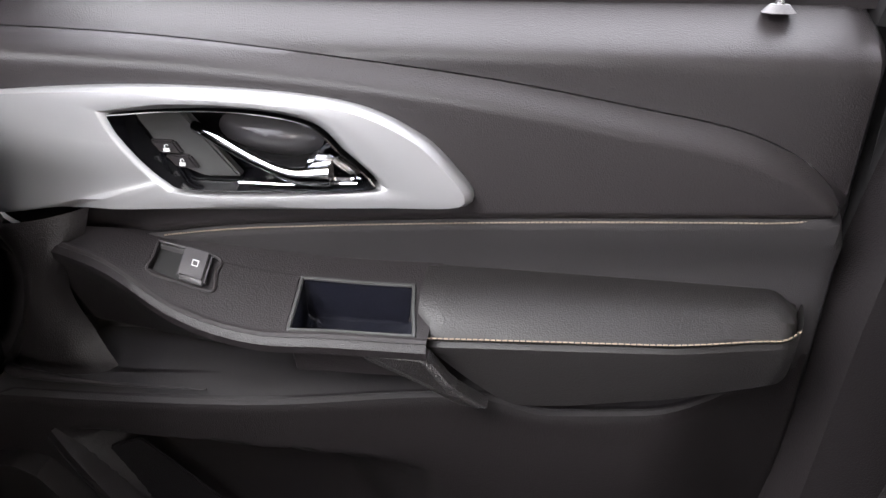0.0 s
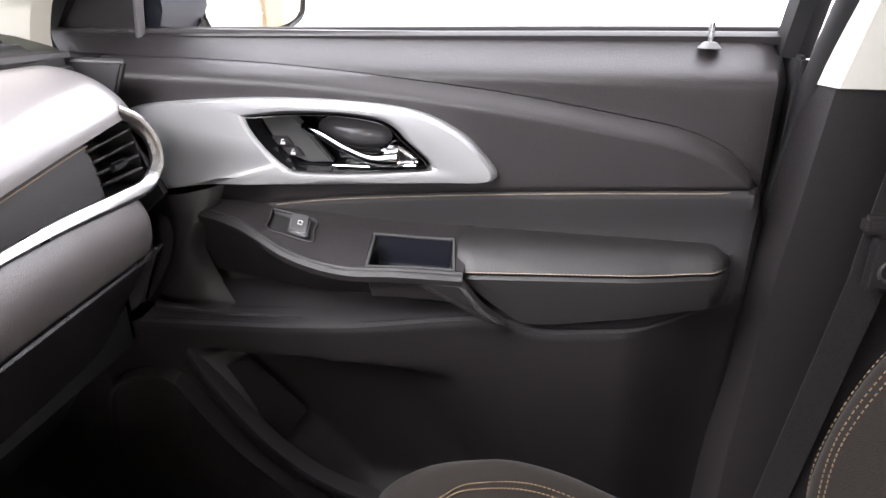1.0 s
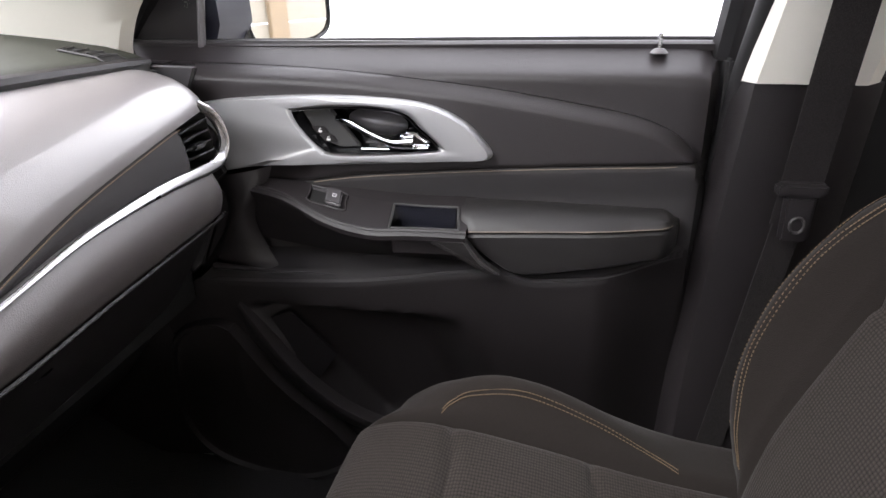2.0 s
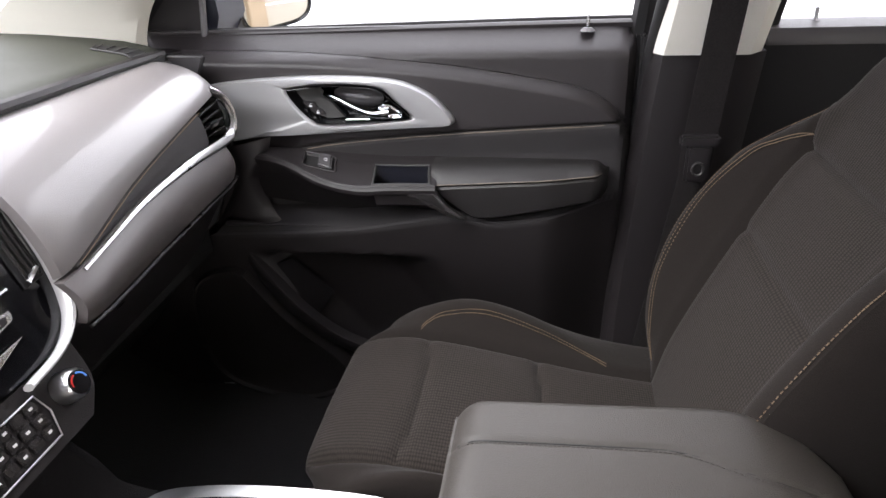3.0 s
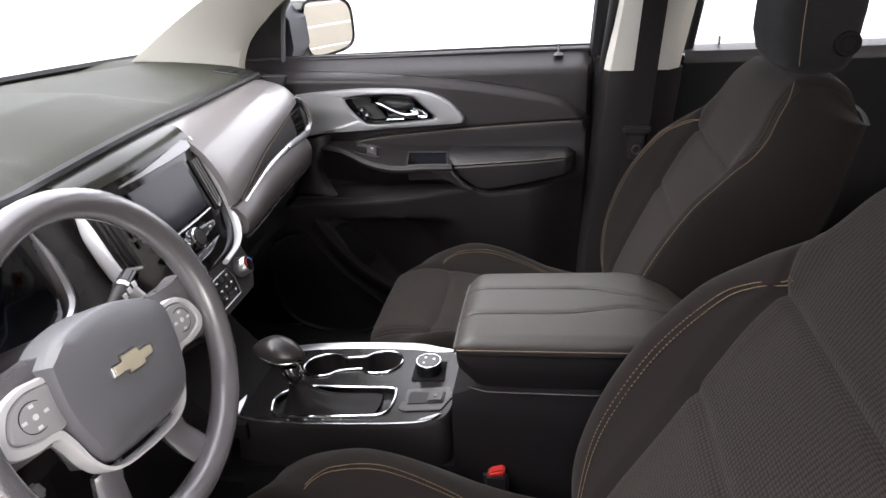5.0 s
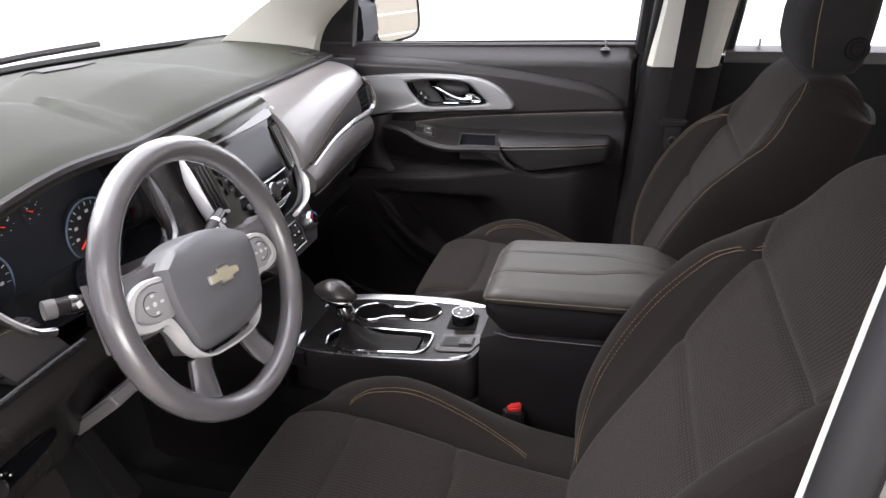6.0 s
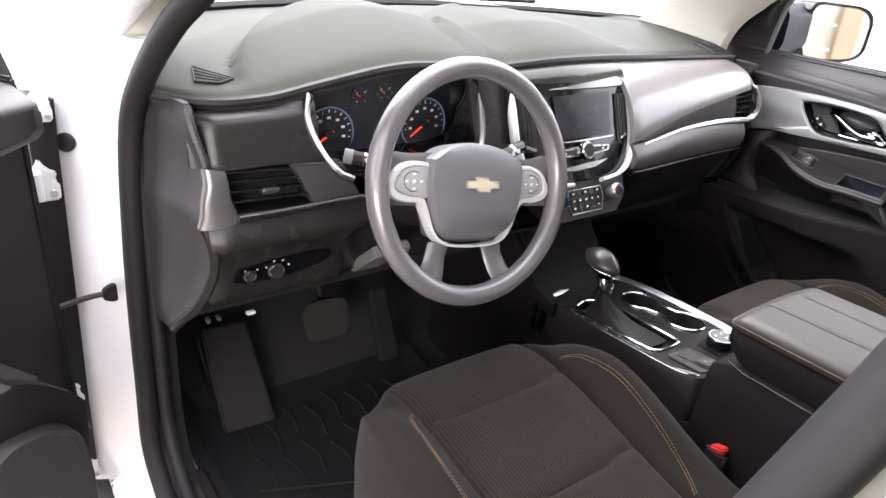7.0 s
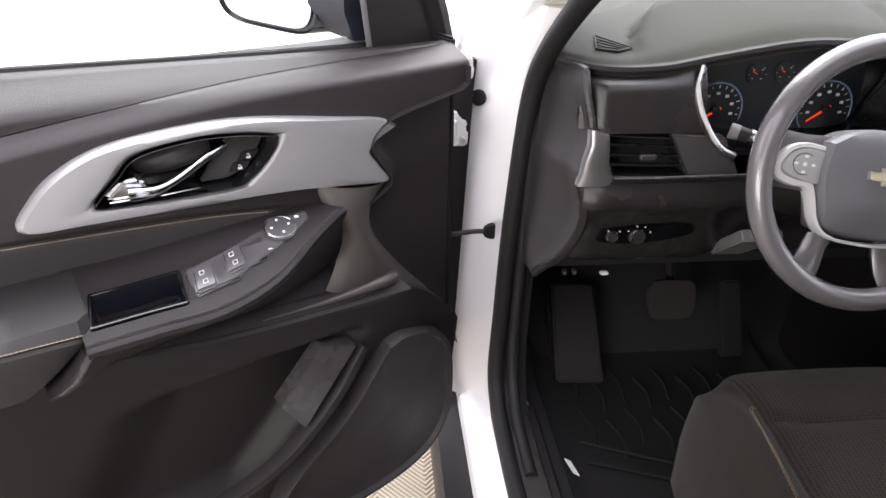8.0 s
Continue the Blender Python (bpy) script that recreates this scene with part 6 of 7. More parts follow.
    part("button_groove", tube([(hx + 0.026 + 0.0115 * math.cos(a), cy - 0.1283, 1.295 + oz + 0.0115 * math.sin(a)) for a in np.linspace(0, 6.283, 21)[:-1]], 0.0014, 6, closed=True), BINMAT, b)
    part("seam", tube([V((hx - 0.034 - 0.006 * math.sin(math.pi * u), cy - 0.1215 + 0.008 * (2 * u - 1) ** 2, 1.262 + oz + 0.17 * u)) for u in np.linspace(0, 1, 8)], 0.0008, 6), THREAD, hd)
    return s


seat("car_seat", 0.0, 0.374, 0.0, 0.0, "charcoal cloth passenger seat with tan stitching")
seat("car_seat", -0.085, -0.352, 0.0, 0.125, "charcoal cloth driver seat with tan stitching")
bk = thing("seat_belt_buckle", (0.41, -0.08, 0.66), "black belt buckle with red release button beside console", "belt buckle")
part("buckle_body", box(0.392, 0.430, -0.098, -0.080, 0.60, 0.728, 0.006, 3), HARD, bk)
part("release_button", prism([(0.397, -0.0975, 0.722), (0.425, -0.0975, 0.726), (0.425, -0.0975, 0.739), (0.402, -0.0975, 0.732)], (0, 0.017, 0), 0.003), RED, bk, "red release button")

# ---- body shell ----
shell_ = thing("sport_utility_car", (0.5, 0, 0.36), "white painted car body around the cabin", "car body")


def bothsides(fn):
    for s in (1, -1):
        fn(s)


def aperture(s):
    W = lambda x, y, z: V((x, s * y, z))
    # hinge pillar: white outside, from bonnet to rocker
    hp = [[W(x, y, z) for x, y in ((-0.62, 0.92 - o), (-0.42, 0.925 - o), (-0.355, 0.90 - o), (-0.33, 0.86 - o), (-0.285 + f, 0.83 - o), (-0.27 + f, 0.80 - o), (-0.30, 0.77 - o), (-0.62, 0.77 - o))] for z, o, f in ((0.41, 0.0, 0.05), (0.46, 0.0, 0.03), (0.70, 0.0, 0.0), *(((0.95, -0.01, -0.03), (1.10, -0.02, -0.06), (1.16, -0.02, -0.08)) if s > 0 else ((0.95, 0.015, 0.01), (1.10, 0.03, 0.02), (1.20, 0.045, 0.05), (1.27, 0.055, 0.09))))]
    part("hinge_pillar", loft(hp), WHITE, shell_, "white painted hinge pillar")
    # roof pillar and rail
    ap = cr([W(-0.42, 0.80, 1.13), W(-0.32, 0.795, 1.21), W(-0.14, 0.770, 1.345), W(0.05, 0.745, 1.475), W(0.25, 0.715, 1.575), W(0.60, 0.695, 1.635), W(1.2, 0.68, 1.635), W(2.0, 0.67, 1.60)], 40)
    if s > 0:
        ap = cr([W(-0.45, 0.85, 1.13), W(-0.38, 0.835, 1.25), W(-0.27, 0.815, 1.37), W(-0.14, 0.795, 1.445), W(0.05, 0.765, 1.535), W(0.25, 0.73, 1.60), W(0.60, 0.695, 1.64), W(1.2, 0.68, 1.64), W(2.0, 0.67, 1.60)], 40)
    part("roof_rail", tube(ap, lambda t: 0.010 + 0.035 * ss(0.0, 0.16, t) if s > 0 else 0.008 + 0.037 * ss(0.14, 0.42, t), 14), WHITE, shell_)
    fa = cr([W(-0.62, 0.73, 1.205), W(-0.55, 0.705, 1.243), W(-0.41, 0.66, 1.320), W(-0.26, 0.615, 1.395), W(-0.05, 0.57, 1.50), W(0.22, 0.55, 1.61)], 30)
    ra = cr([W(-0.30, 0.765, 1.185), W(-0.275, 0.758, 1.215), W(-0.20, 0.738, 1.290), W(-0.10, 0.715, 1.360), W(0.05, 0.695, 1.450), W(0.30, 0.66, 1.60)], 30)
    if s > 0:
        ra = cr([W(-0.312, 0.770, 1.180), W(-0.303, 0.762, 1.215), W(-0.270, 0.752, 1.270), W(-0.208, 0.743, 1.324), W(-0.14, 0.732, 1.370), W(0.0, 0.712, 1.455), W(0.30, 0.66, 1.60)], 30)
    rows = [[f + W(0, 0.03, 0), f, f.lerp(r, 0.25) + W(0.004, -0.012, 0), f.lerp(r, 0.55) + W(0.006, -0.018, 0), f.lerp(r, 0.85) + W(0.004, -0.012, 0), r, r + W(0.004, 0.03, 0)] for f, r in zip(fa, ra)]
    part("pillar_trim", grid(rows), BEIGE, shell_, "light beige front pillar trim")
    # rocker
    k = 0.035 if s < 0 else 0.0
    rk = [[W(x, y, z) for y, z in ((0.875, 0.28), (0.875, 0.40), (0.868, 0.435), (0.85 - k / 2, 0.462), (0.80 - k, 0.468), (0.765 - k, 0.46), (0.765 - k, 0.28))] for x in np.linspace(-0.30, 2.0, 12)]
    part("rocker", loft(rk), WHITE, shell_)
    part("rocker_cladding", loft([[W(x, y, z) for y, z in ((0.87, 0.25), (0.93, 0.26), (0.935, 0.38), (0.925, 0.405), (0.872, 0.412))] for x in np.linspace(-0.62, 2.0, 12)]), HARD, shell_, "black lower rocker cladding")
    part("sill_plate", loft([[W(x, y - k, z) for y, z in ((0.835, 0.468), (0.825, 0.476), (0.78, 0.480), (0.765, 0.45), (0.75, 0.45), (0.76, 0.468))] for x in np.linspace(-0.22, 0.62, 8)]), HARD, shell_, "black sill scuff plate")
    # B pillar
    q, r = (0.0, 0.0) if s > 0 else (0.097, 0.137)
    bp = [[W(q + x0 + dx, y - r + dy, z) for dx, dy in ((0.0, 0.0), (0.02, -0.028), (0.15, -0.030), (0.19, -0.0), (0.19, 0.07), (0.0, 0.07))] for z, x0, y in ((0.46, 0.545, 0.78), (0.70, 0.555, 0.80), (0.95, 0.575, 0.815), *(((1.163, 0.597, 0.822),) if s > 0 else ((1.078, 0.589, 0.819),)))]
    # Passenger trim takes a darker plastic, with the shade there in its colour.
    part("lower_pillar_trim", loft(bp), HARD if s > 0 else SOFT2, shell_, "black lower pillar trim")
    q2, r2 = (q, r) if s > 0 else (q + 0.008, 0.154)
    bp = [[W(q2 + x0 + dx, y - r2 + dy, z) for dx, dy in ((0.004, 0.002), (0.02, -0.026), (0.155, -0.028), (0.180, 0.002), (0.18, 0.02), (0.004, 0.02))] for z, x0, y in (((1.164, 0.597, 0.812), (1.27, 0.610, 0.782), (1.40, 0.625, 0.735), (1.58, 0.645, 0.66)) if s > 0 else ((1.08, 0.566, 0.833), (1.27, 0.609, 0.770), (1.40, 0.640, 0.727), (1.58, 0.68, 0.665)))]
    part("upper_pillar_trim", loft(bp), BEIGE, shell_, "light beige upper pillar trim")
    bo = [[W(q + x0 + dx, y - 0.86 * r + dy, z) for dx, dy in ((0.035, 0.0), (0.175, 0.0), (0.175, 0.03), (0.035, 0.012))] for z, x0, y in (((0.42, 0.555, 0.875), (0.9, 0.575, 0.875), (1.19, 0.605, 0.835), (1.30, 0.617, 0.795), (1.40, 0.63, 0.757), (1.57, 0.65, 0.700)) if s > 0 else ((0.42, 0.555, 0.875), (0.9, 0.56, 0.86), (1.19, 0.598, 0.828), (1.30, 0.622, 0.787), (1.40, 0.643, 0.748), (1.60, 0.686, 0.672)))]
    part("pillar_skin", loft(bo), WHITE, shell_)
    # door aperture seal
    k = 0.040 if s < 0 else 0.0
    seal = cr([W(-0.13, 0.842 - k, 0.470), W(-0.20, 0.842 - k, 0.485), W(-0.252, 0.842 - k, 0.545), W(-0.268, 0.836 - k, 0.66), W(-0.270, 0.832 - k, 0.80), W(-0.266, 0.822 - k * 0.9, 0.95), *((W(-0.30, 0.81, 1.12), W(-0.325, 0.795, 1.205), W(-0.285, 0.785, 1.280), W(-0.215, 0.772, 1.337), W(-0.14, 0.760, 1.385), W(0.0, 0.735, 1.465), W(0.20, 0.705, 1.545)) if s > 0 else (W(-0.25, 0.800 - k * 0.6, 1.12), W(-0.21, 0.775 - k * 0.3, 1.205), W(-0.10, 0.745, 1.300), W(0.0, 0.725, 1.366), W(0.10, 0.712, 1.437), W(0.22, 0.70, 1.503))), W(0.40, 0.680, 1.560), W(0.56 + q, 0.670 - r * 0.4, 1.575), *((W(0.64, 0.68, 1.54), W(0.632, 0.732, 1.42), W(0.620, 0.792, 1.27), W(0.605, 0.835, 1.13)) if s > 0 else (W(0.780, 0.575, 1.55), W(0.755, 0.618, 1.42), W(0.721, 0.665, 1.27), W(0.692, 0.708, 1.13))), W(0.585 + q, 0.850 - r, 0.95), W(0.56 + q, 0.852 - r * 0.8, 0.65), W(0.54 + q, 0.852 - r * 0.4, 0.50), W(0.45, 0.845 - k, 0.475), W(0.1, 0.842 - k, 0.468), W(-0.05, 0.842 - k, 0.466)], 140)
    if s < 0:
        lip = cr([W(-0.02, 0.770, 0.478), W(-0.14, 0.770, 0.484), W(-0.205, 0.770, 0.510), W(-0.245, 0.770, 0.575), W(-0.258, 0.768, 0.68), W(-0.262, 0.766, 0.80), W(-0.262, 0.764, 0.93), W(-0.258, 0.766, 1.05), W(-0.25, 0.768, 1.15)], 50)
        part("seal_lip", tube(lip, 0.012, 10), RUBBER, shell_, "inner lip of the door seal")
        part("seal_web", grid([[p + W(-0.006, 0.022, -0.004), p + W(-0.010, 0.010, -0.006), p + W(-0.004, -0.006, -0.004), p + W(-0.010, -0.03, -0.014)] for p in lip]), RUBBER, shell_)
    part("door_seal", tube(seal, 0.0175, 14, closed=True), RUBBER, shell_, "black rubber door seal")
    # kick panel inside the hinge pillar
    part("kick_panel", prism([W(-0.25, 0.755, 0.45), W(-0.275, 0.758, 0.70), W(-0.27, 0.758, 0.90), W(-0.60, 0.72, 0.90), W(-0.60, 0.70, 0.45)], W(0, 0.02, 0), 0.006, 3), HARD, shell_, "black kick panel")


bothsides(aperture)
part("closeout", prism([(-0.262, 0.748, 0.50), (-0.255, 0.748, 1.18), (-0.255, 0.85, 1.18), (-0.262, 0.85, 0.50)], (-0.012, 0, 0), 0.003), HARD, shell_, "black trim between dashboard and door")
part("roof_skin", sheet(lambda u, v: V((0.22 + 2.6 * u, -0.70 + 1.4 * v, 1.66 + 0.06 * math.sin(math.pi * v) - 0.05 * u * u)), 16, 16, (0, 0, 0.01)), WHITE, shell_)
part("headliner", sheet(lambda u, v: V((0.22 + 2.6 * u, -0.66 + 1.32 * v, 1.62 + 0.05 * math.sin(math.pi * v) - 0.05 * u * u)), 16, 16, (0, 0, 0.008)), BEIGE, shell_, "light beige headliner")
ws = part("windshield", sheet(lambda u, v: V((-0.90 + 0.30 * ((2 * u - 1)) ** 2 * (1 - v) + 1.14 * v - 0.02 * math.sin(math.pi * v), (2 * u - 1) * (0.80 - 0.16 * v), 1.215 + 0.43 * v + 0.02 * math.sin(math.pi * v))), 20, 12, (0, 0, 0.005)), GLASS, shell_, "clear windshield")
ws.visible_shadow = False
part("cowl", sheet(lambda u, v: V((-0.97 + 0.10 * v + 0.30 * (2 * u - 1) ** 2, (2 * u - 1) * 0.82, 1.205 + 0.012 * v)), 24, 4, (0, 0, -0.02)), HARD, shell_, "black cowl below the windshield")
part("frit_band", tube([V((-0.885 + 0.30 * (2 * u - 1) ** 2, (2 * u - 1) * 0.795, 1.232)) for u in np.linspace(0, 1, 30)], 0.010, 6), BLACK, shell_)
part("bonnet", sheet(lambda u, v: V((-1.95 + 1.0 * v + 0.28 * (2 * u - 1) ** 2 * v, (2 * u - 1) * 0.88, 1.02 + 0.16 * v + 0.03 * (1 - (2 * u - 1) ** 2))), 16, 12, (0, 0, -0.02)), WHITE, shell_)
for s in (1, -1):
    part("wing", sheet(lambda u, v: V((-1.95 + 1.55 * u, s * (0.88 + 0.07 * math.sin(math.pi * v)), 0.5 + (0.52 + 0.17 * u) * v)), 14, 8, (0, -s * 0.01, 0)), WHITE, shell_)
part("firewall", box(-0.96, -0.90, -0.80, 0.80, 0.30, 1.20, 0.0), BLACK, shell_)
part("floor_pan", box(-0.92, 2.8, -0.80, 0.80, 0.36, 0.44, 0.0), BLACK, shell_)
part("carpet", sheet(lambda u, v: V((-0.90 + 3.6 * u, -0.76 + 1.52 * v, 0.446 + 0.30 * ss(-0.30, -0.75, -0.90 + 3.6 * u))), 60, 8), CARPET, shell_, "black carpet")
part("wiper", tube(cr([(-0.93, -0.45, 1.235), (-0.90, -0.2, 1.243), (-0.90, 0.10, 1.245)], 10), 0.008, 6), HARD, shell_)
part("wiper", tube(cr([(-0.935, 0.10, 1.240), (-0.90, 0.35, 1.246), (-0.84, 0.55, 1.248)], 10), 0.009, 6), HARD, shell_, "black wiper arm")

# rear doors and rear seats
def rear_door(s, name, label):
    W = lambda x, y, z: V((x, s * y, z))
    d = thing(name, W(1.3, 0.88, 0.45), label, "car door")
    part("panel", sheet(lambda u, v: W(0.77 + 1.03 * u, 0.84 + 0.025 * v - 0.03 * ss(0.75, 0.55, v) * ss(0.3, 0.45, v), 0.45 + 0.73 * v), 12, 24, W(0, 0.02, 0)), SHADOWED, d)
    part("sill_trim", loft([[W(x, y, z) for y, z in ((0.855, 1.165), (0.855, 1.180), (0.862, 1.192), (0.900, 1.200), (0.915, 1.200), (0.915, 1.17))] for x in np.linspace(0.795, 1.8, 10)]), SOFT2, d)
    part("outer_skin", sheet(lambda u, v: W(0.80 + 1.03 * u, 0.955 - 0.04 * v * v, 0.38 + 0.78 * v), 8, 8, W(0, -0.01, 0)), WHITE, d)
    part("window_frame", tube([W(0.80, 0.895, 1.19), W(0.815, 0.82, 1.40), W(0.835, 0.735, 1.57), W(1.3, 0.735, 1.59), W(1.75, 0.74, 1.55)], 0.02, 8), RUBBER, d)
    g = part("window_pane", sheet(lambda u, v: W(0.81 + 0.98 * u, 0.915 - 0.165 * v, 1.19 + 0.38 * v), 8, 6, W(0, 0.004, 0)), GLASS, d)
    g.visible_shadow = False
    k = part("lock_knob", disc(W(0.878, 0.895, 1.195), (0, 0, 1), 0.0035, 0.026, 12, 0.001), SATIN, d, "small chrome lock pin")
    part("knob_collar", disc(W(0.878, 0.895, 1.193), (0, 0, 1), 0.013, 0.006, 20, 0.002, top=0.7), GREY, k)
    return d


rear_door(1, "rear_passenger_door", "closed black rear door panel with lock pin")
rear_door(-1, "rear_driver_door", "closed black rear door panel on driver side")
part("rear_quarter", box(1.80, 2.9, 0.84, 0.95, 0.40, 1.20, 0.01), SOFT2, shell_)
part("rear_quarter", box(1.80, 2.9, -0.95, -0.84, 0.40, 1.20, 0.01), SOFT2, shell_)
part("tailgate", box(2.85, 2.95, -0.84, 0.84, 0.40, 1.20, 0.01), SOFT2, shell_)


def rear_seat(cy):
    s = thing("rear_seat", (1.7, cy, 0.45), "dark charcoal cloth rear seat", "car seat", "rear seats")
    cs = [[V((x, cy + 0.24 * math.copysign(abs(math.cos(a)) ** 0.35, math.cos(a)), 0.68 + 0.09 * math.copysign(abs(math.sin(a)) ** 0.5, math.sin(a)))) for a in np.linspace(0, 6.2832, 33)[:-1]] for x in (1.37, 1.40, 1.65, 1.87)]
    part("seat_cushion", loft(cs), FABRIC3, s)
    bs = [[V((1.87 + 0.45 * (z - 0.75) + 0.055 * math.copysign(abs(math.sin(a)) ** 0.6, math.sin(a)), cy + w * math.copysign(abs(math.cos(a)) ** 0.4, math.cos(a)), z)) for a in np.linspace(0, 6.2832, 33)[:-1]] for z, w in ((0.72, 0.23), (0.95, 0.25), (1.12, 0.24), (1.20, 0.20), (1.23, 0.14))]
    part("backrest", loft(bs), FABRIC3, s)
    hs = [[V((2.11 + 0.045 * math.sin(a), cy + w * math.copysign(abs(math.cos(a)) ** 0.5, math.cos(a)), z)) for a in np.linspace(0, 6.2832, 25)[:-1]] for z, w in ((1.25, 0.10), (1.27, 0.13), (1.38, 0.13), (1.42, 0.09))]
    part("head_restraint", loft(hs), FABRIC3, s)
    part("seat_base", box(1.40, 1.85, cy - 0.2, cy + 0.2, 0.447, 0.62, 0.02), HARD, s)
    return s


rear_seat(0.40)
rear_seat(-0.40)

# front belt on the right pillar
belt = thing("seat_belt", (0.68, 0.74, 0.98), "dark grey seat belt hanging on the passenger pillar", "seat belt")
def web(u, v):
    c = V((0.712, 0.700, 1.50)).lerp(V((0.678, 0.742, 0.985)), u)
    return c + V((0.026 * (2 * v - 1), 0.004 * math.sin(3 * u), 0))


part("webbing", sheet(web, 16, 4, (0, -0.0018, 0)), BELT, belt)
part("web_lower", sheet(lambda u, v: V((0.66 + 0.04 * v, 0.755, 0.985)).lerp(V((0.60 + 0.04 * v, 0.76, 0.55)), u), 8, 2, (0, -0.0018, 0)), BELT, belt)
lt = part("latch_plate", box(0.648, 0.712, 0.722, 0.740, 1.028, 1.046, 0.004), HARD, belt, "black belt latch plate")
part("latch_tongue", box(0.660, 0.700, 0.722, 0.736, 0.965, 1.030, 0.005), HARD, lt)
part("tongue_slot", tube([(0.680 + 0.009 * math.cos(a), 0.7205, 0.990 + 0.011 * math.sin(a)) for a in np.linspace(0, 6.28, 17)[:-1]], 0.0022, 6, closed=True), PLATE, lt)

# ---- footwell ----
fm = thing("floor_mat", (-0.05, -0.40, 0.45), "black ribbed rubber floor mat in driver footwell", "floor mat")
part("mat_sheet", sheet(lambda u, v: V((-0.55 + 0.63 * u, -0.70 + 0.54 * v, 0.452 + 0.20 * ss(-0.30, -0.75, -0.55 + 0.63 * u) + 0.012 * (ss(0.05, 0.0, min(u, 1 - u)) + ss(0.05, 0.0, min(v, 1 - v))))), 30, 24, (0, 0, 0.004)), MATRUB, fm)
for row, y0 in enumerate((-0.625, -0.575, -0.525, -0.475, -0.425, -0.375, -0.325, -0.275)):
    for col_ in range(2):
        xa = -0.335 + 0.130 * col_ + 0.03 * (row % 2)
        part("rib", tube(cr([(xa, y0, 0.4565), (xa + 0.05, y0 + 0.014, 0.4565), (xa + 0.105, y0 + 0.004, 0.4565)], 8), 0.0035, 6), MATRUB, fm)
for xa, xb in ((-0.116, -0.010), (-0.063, 0.030)):
    part("mat_bar", tube([(xa, -0.654, 0.462), (xb, -0.40, 0.462), (xb + 0.03, -0.22, 0.462)], 0.0035, 6), MATRUB, fm)
part("mat_label", prism([(-0.068, -0.696, 0.468), (-0.064, -0.684, 0.464), (-0.026, -0.676, 0.464), (-0.030, -0.688, 0.468)], (0, 0, 0.001)), ICON, fm, "small white mat label")
pd = thing("brake_pedal", (-0.35, -0.40, 0.62), "black rubber brake pedal", "pedal")
part("pedal_pad", prism(cr([(-0.362, -0.440, 0.676), (-0.362, -0.398, 0.678), (-0.361, -0.356, 0.674), (-0.355, -0.344, 0.655), (-0.342, -0.347, 0.612), (-0.336, -0.358, 0.595), (-0.335, -0.398, 0.592), (-0.336, -0.436, 0.595), (-0.342, -0.448, 0.612), (-0.355, -0.452, 0.655), (-0.362, -0.440, 0.676)], 41)[:-1], (-0.015, 0, -0.006), 0.004, 2), PEDAL, pd, "worn brownish pedal pad")
part("pedal_arm", tube(cr([(-0.36, -0.395, 0.63), (-0.45, -0.38, 0.72), (-0.52, -0.37, 0.88)], 10), 0.010, 8), HARD, pd)
ap = thing("accelerator_pedal", (-0.36, -0.24, 0.56), "narrow black rubber accelerator pedal", "pedal")
part("pedal_pad", prism([(-0.38, -0.275, 0.66), (-0.38, -0.23, 0.66), (-0.31, -0.22, 0.50), (-0.31, -0.275, 0.50)], (-0.014, 0, -0.006), 0.005), RUBBER, ap)
dp = thing("foot_rest", (-0.36, -0.60, 0.48), "dark grey ribbed plastic foot rest beside the pedals", "foot rest")
part("rest_plate", prism([(-0.45, -0.645, 0.625), (-0.45, -0.545, 0.617), (-0.29, -0.545, 0.460), (-0.29, -0.655, 0.468)], (-0.03, 0, -0.03), 0.005, 2), RESTMAT, dp)
part("rest_base", prism([(-0.475, -0.650, 0.448), (-0.315, -0.650, 0.448), (-0.475, -0.650, 0.602)], (0, 0.10, 0), 0.004), HARD, dp)
part("knee_bolster", sheet(lambda u, v: V((-0.20, -0.74 + 0.6 * u, 0.845)).lerp(V((-0.46, -0.74 + 0.6 * u, 0.80)), v), 10, 6, (0, 0, 0.02)), HARD, dash)
part("foot_lamp", box(-0.180, -0.168, -0.641, -0.625, 0.813, 0.818, 0.002), ICON, dash)
for y in (-0.700, -0.682):
    part("panel_clip", box(-0.20, -0.188, y - 0.003, y + 0.003, 0.804, 0.812, 0.001), LOCKMAT, dash)

# ---- door hardware on the driver side ----
# Black slab over the pillar, in place of the shade in the gap.
gap_ = [[V((x, -(y - o), z)) for x, y in ((-0.336, 0.876), (-0.342, 0.896), (-0.350, 0.912), (-0.42, 0.940), (-0.43, 0.925), (-0.36, 0.880))] for z, o in ((0.47, -0.010), (0.60, -0.006), (0.75, 0.0), (0.95, 0.008), (1.10, 0.014), (1.16, 0.018))]
part("hinge_gap_shade", loft(gap_), RUBBER, shell_, "dark strip standing in for the shaded hinge gap")
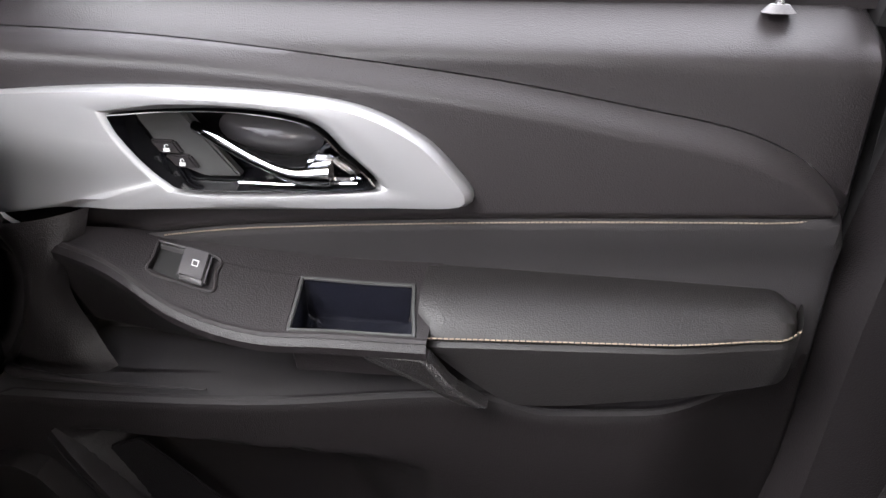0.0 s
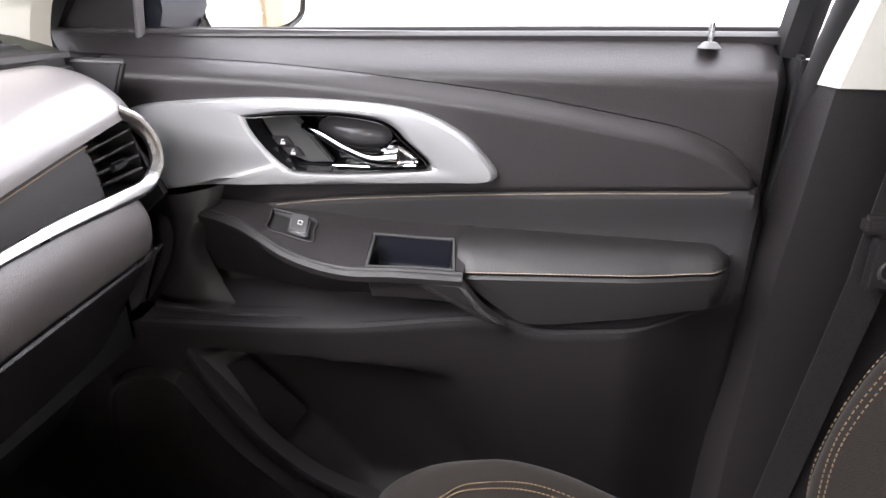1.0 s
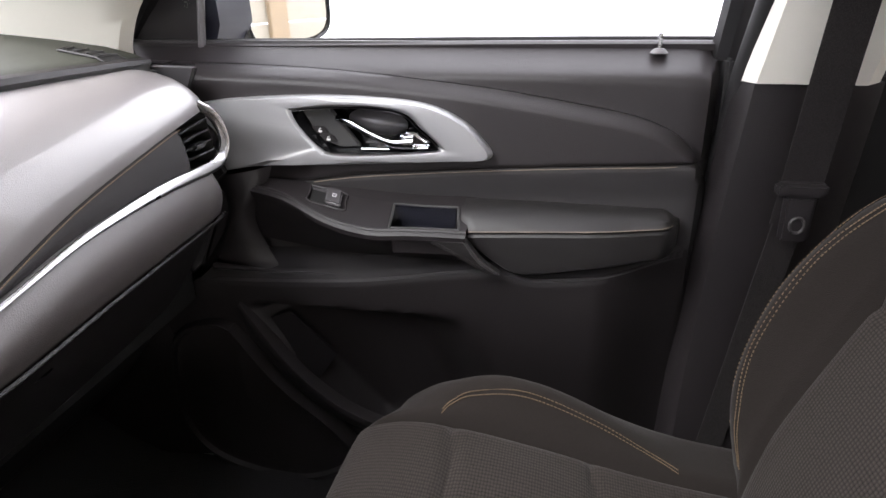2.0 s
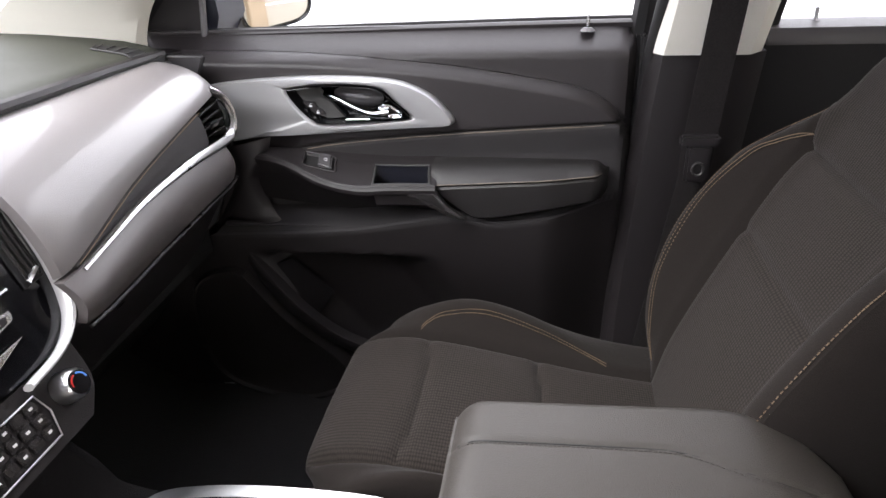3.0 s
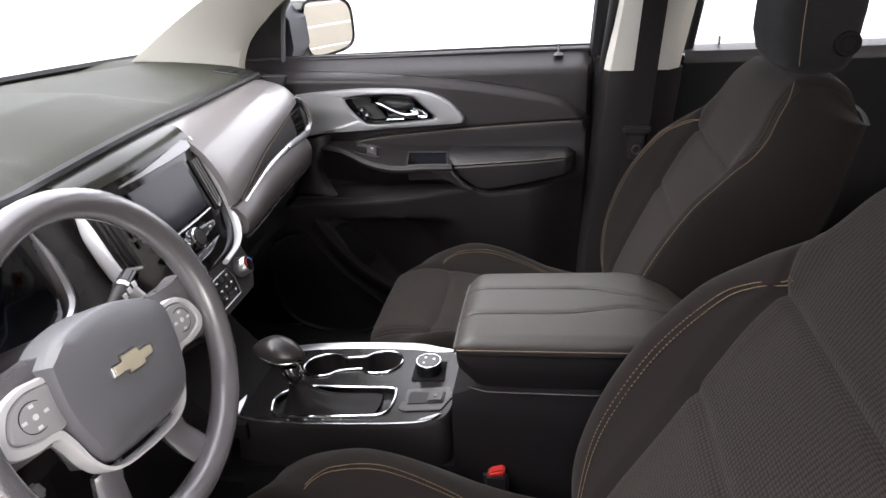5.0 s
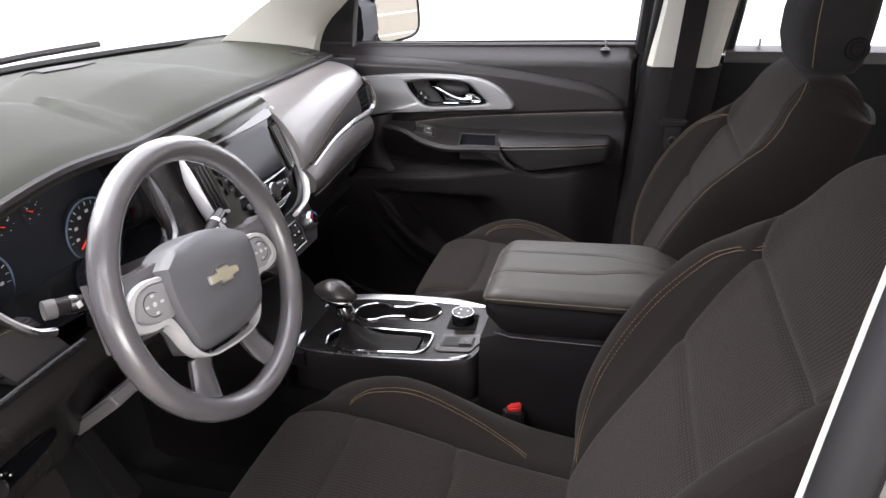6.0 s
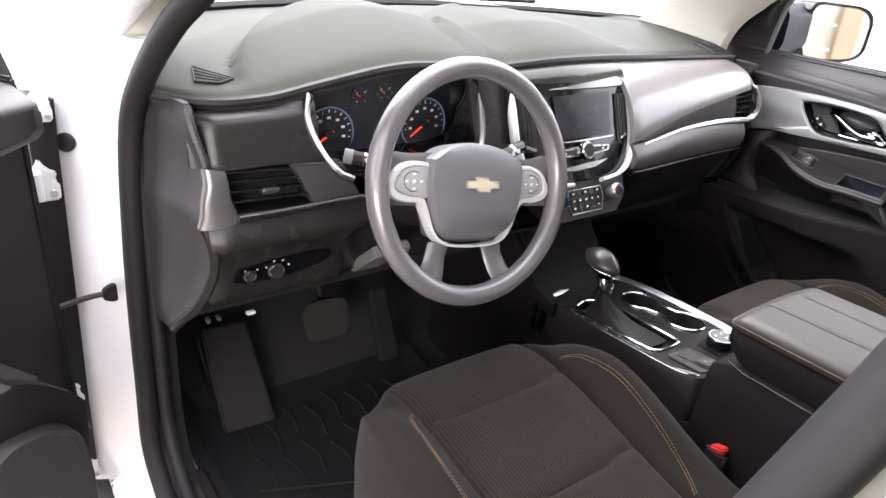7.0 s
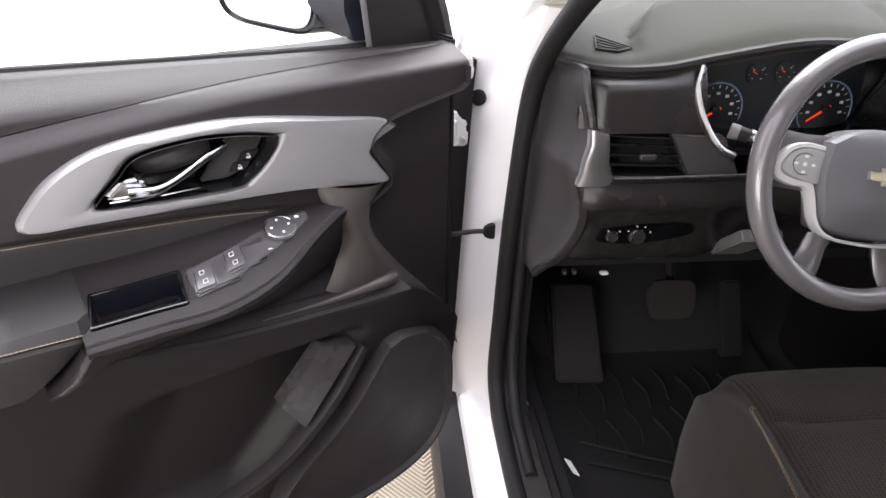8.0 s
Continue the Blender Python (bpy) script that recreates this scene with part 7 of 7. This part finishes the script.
for y, z, k in ((-0.876, 1.147, 0.8), (-0.888, 1.030, 1.1), (-0.908, 0.629, 1.1), (-0.898, 0.452, 0.9)):
    q_ = lambda a, b, x=-0.334: V((x, y + a * k, z + b * k))
    h = part("hinge", prism([q_(-0.020, -0.026), q_(0.016, -0.026), q_(0.020, -0.006), q_(0.012, 0.004), q_(0.017, 0.016), q_(0.004, 0.022), q_(-0.004, 0.036), q_(-0.012, 0.020), q_(-0.022, 0.012)], (-0.03, 0, 0), 0.003), WHITE, shell_, "white painted hinge bracket")
    part("hinge_pin", disc(q_(-0.010, -0.022, -0.333), (0, 0, 1), 0.0085 * k, 0.042 * k, 14, 0.002), WHITE, h)
    part("hinge_bolt", disc(q_(0.008, -0.014), (1, 0, 0), 0.006 * k, 0.005, 6, 0.001), STEEL, h)
ck = thing("door_check_strap", (-0.33, -0.83, 0.83), "black door check strap with rubber stop", "door check")
part("strap", tube(cr([(-0.225, -0.925, 0.872), (-0.248, -0.866, 0.868), (-0.252, -0.832, 0.866)], 8), 0.0065, 8, flat=0.6), HARD, ck)
part("rubber_stop", prism([(-0.252, -0.846, 0.859), (-0.252, -0.846, 0.877), (-0.254, -0.834, 0.883), (-0.255, -0.825, 0.883), (-0.255, -0.825, 0.852), (-0.254, -0.834, 0.852)], (0.010, 0.002, 0), 0.002), RUBBER, ck, "flared rubber stop")
pl = thing("pillar_plug", (-0.34, -0.87, 1.10), "black oval rubber plug in the pillar", "plug")
part("plug", disc((-0.346, -0.848, 1.091), (0.80, -0.55, 0.05), 0.015, 0.010, 20, 0.002), RUBBER, pl)
gap = thing("wiring_boot", (-0.40, -0.885, 0.80), "black rubber wiring boot between door and pillar", "wiring boot")
part("boot_tube", tube(cr([(-0.44, -0.90, 0.92), (-0.41, -0.905, 0.86), (-0.41, -0.90, 0.80), (-0.44, -0.89, 0.74)], 14), lambda t: 0.014 + 0.003 * math.sin(40 * t), 10), RUBBER, gap)


# ---- outside mirrors ----
def mirror(s, name, label, m):
    W = lambda x, y, z: V((x, s * y, z))
    d = thing(name, W(-0.22, 0.97, 1.20), label, "side mirror")
    ring = lambda x, k: [W(x, 1.086 + k * 0.108 * math.copysign(abs(math.cos(a)) ** 0.45, math.cos(a)), 1.258 + k * 0.076 * (1 - 0.15 * math.cos(a)) * math.copysign(abs(math.sin(a)) ** 0.45, math.sin(a)) - 0.004 * math.cos(a)) for a in np.linspace(0, 6.2832, 41)[:-1]]
    tilt = lambda p: V((p.x + 0.35 * (abs(p.y) - 1.086) - 0.02 * (p.z - 1.258), p.y, p.z))
    part("housing", loft([[tilt(p) for p in ring(x, k)] for x, k in ((-0.165, 0.99), (-0.16, 1.04), (-0.20, 1.05), (-0.25, 0.92), (-0.29, 0.6), (-0.30, 0.2))]), PIANO, d, "glossy black mirror housing")
    bm_ = bmesh.new()
    g = [tilt(p) + V((0.004, 0, 0)) for p in ring(-0.165, 0.93)]
    bm_.faces.new([bm_.verts.new(p) for p in g])
    part("mirror_glass", solid(bm_, (-0.002, 0, 0)), MIRROR, d, "mirror glass", smooth=False)
    part("mirror_arm", loft([[W(x, y, z) for x, z in ((-0.32, 1.188), (-0.215, 1.188), (-0.200 + 0.1 * (y - 0.88), 1.23), (-0.203 + 0.1 * (y - 0.88), 1.30), (-0.225, 1.330), (-0.32, 1.330))] for y in (0.885, 0.93, 0.985)]), DARKBLUE, d, "glossy blue-black mirror foot")
    if m is not None:
        d.matrix_basis = m @ d.matrix_basis
    return d


mirror(1, "passenger_mirror", "black passenger side mirror reflecting boarded wall", None)
open_m = left_door.matrix_basis @ Matrix.Translation((-0.348, -1.0, 0.40)).inverted()
mirror(-1, "driver_mirror", "black driver side mirror on the open door", open_m)

# ---- surroundings ----
# The driver-side wall is unseen, added to cut the light from there.
for name, label, ax in (("wall_rear", "beige boarded wall with timber posts", 0), ("blocking_wall", "unseen beige boarded wall added to cut driver-side light", 1)):
    bw = thing(name, (7.0, -4, 0) if ax == 0 else (5.0, -5.0, 0), label, "wall", kind="structure")
    for k in range(17):
        z0, z1 = 0.01 + 0.30 * k, 0.292 + 0.30 * k
        part("board", box(6.98, 7.02, -5.0, 9.0, z0, z1, 0.008) if ax == 0 else box(0.6, 6.98, -5.02, -4.98, z0, z1, 0.008), PLANK, bw)
    for y in (-3.5, 0.5, 2.4, 4.6, 7.4) if ax == 0 else (2.5, 5.5):
        part("post", box(6.86, 6.97, y, y + 0.25, 0, 5.0, 0.01) if ax == 0 else box(y, y + 0.25, -4.97, -4.86, 0, 5.0, 0.01), POST, bw)
# chevron floor tiles beside the car
bm = bmesh.new()
pitch, wide = 0.016, 0.13
for c in range(10):
    y0 = -0.80 - wide * (c + 1)
    for k in range(-8, int(1.5 / pitch)):
        x0 = -1.2 + pitch * k
        xa, xb = (x0, x0 + wide) if c % 2 else (x0 + wide, x0)
        w = pitch * 0.30
        q = [(xa - w, y0), (xa + w, y0), (xb + w, y0 + wide), (xb - w, y0 + wide)]
        lo = [bm.verts.new((x, y, 0.001)) for x, y in q]
        hi = [bm.verts.new((x + (0.0015 if i in (0, 3) else -0.0015), y, 0.006)) for i, (x, y) in enumerate(q)]
        bm.faces.new(hi)
        bm.faces.new((lo[0], lo[3], hi[3], hi[0]))
        bm.faces.new((lo[1], lo[2], hi[2], hi[1]))
tagged(part("floor_ribs", bm, FLOORTILE, smooth=False), "beige chevron-ribbed rubber floor tiles", "floor tiles", kind="stuff")
bm = bmesh.new()
bm.faces.new([bm.verts.new(p) for p in ((4.8, 3.5, 0.003), (6.9, 3.5, 0.003), (6.9, 8.5, 0.003), (4.8, 8.5, 0.003))])
bm.faces.new([bm.verts.new(p) for p in ((-3.0, -4.5, 0.003), (6.0, -4.5, 0.003), (6.0, 3.5, 0.003), (-3.0, 3.5, 0.003))])
tagged(part("floor_tiles", bm, FLOORBASE, smooth=False), "dark grooves under beige floor tiles", "floor tiles", kind="structure")
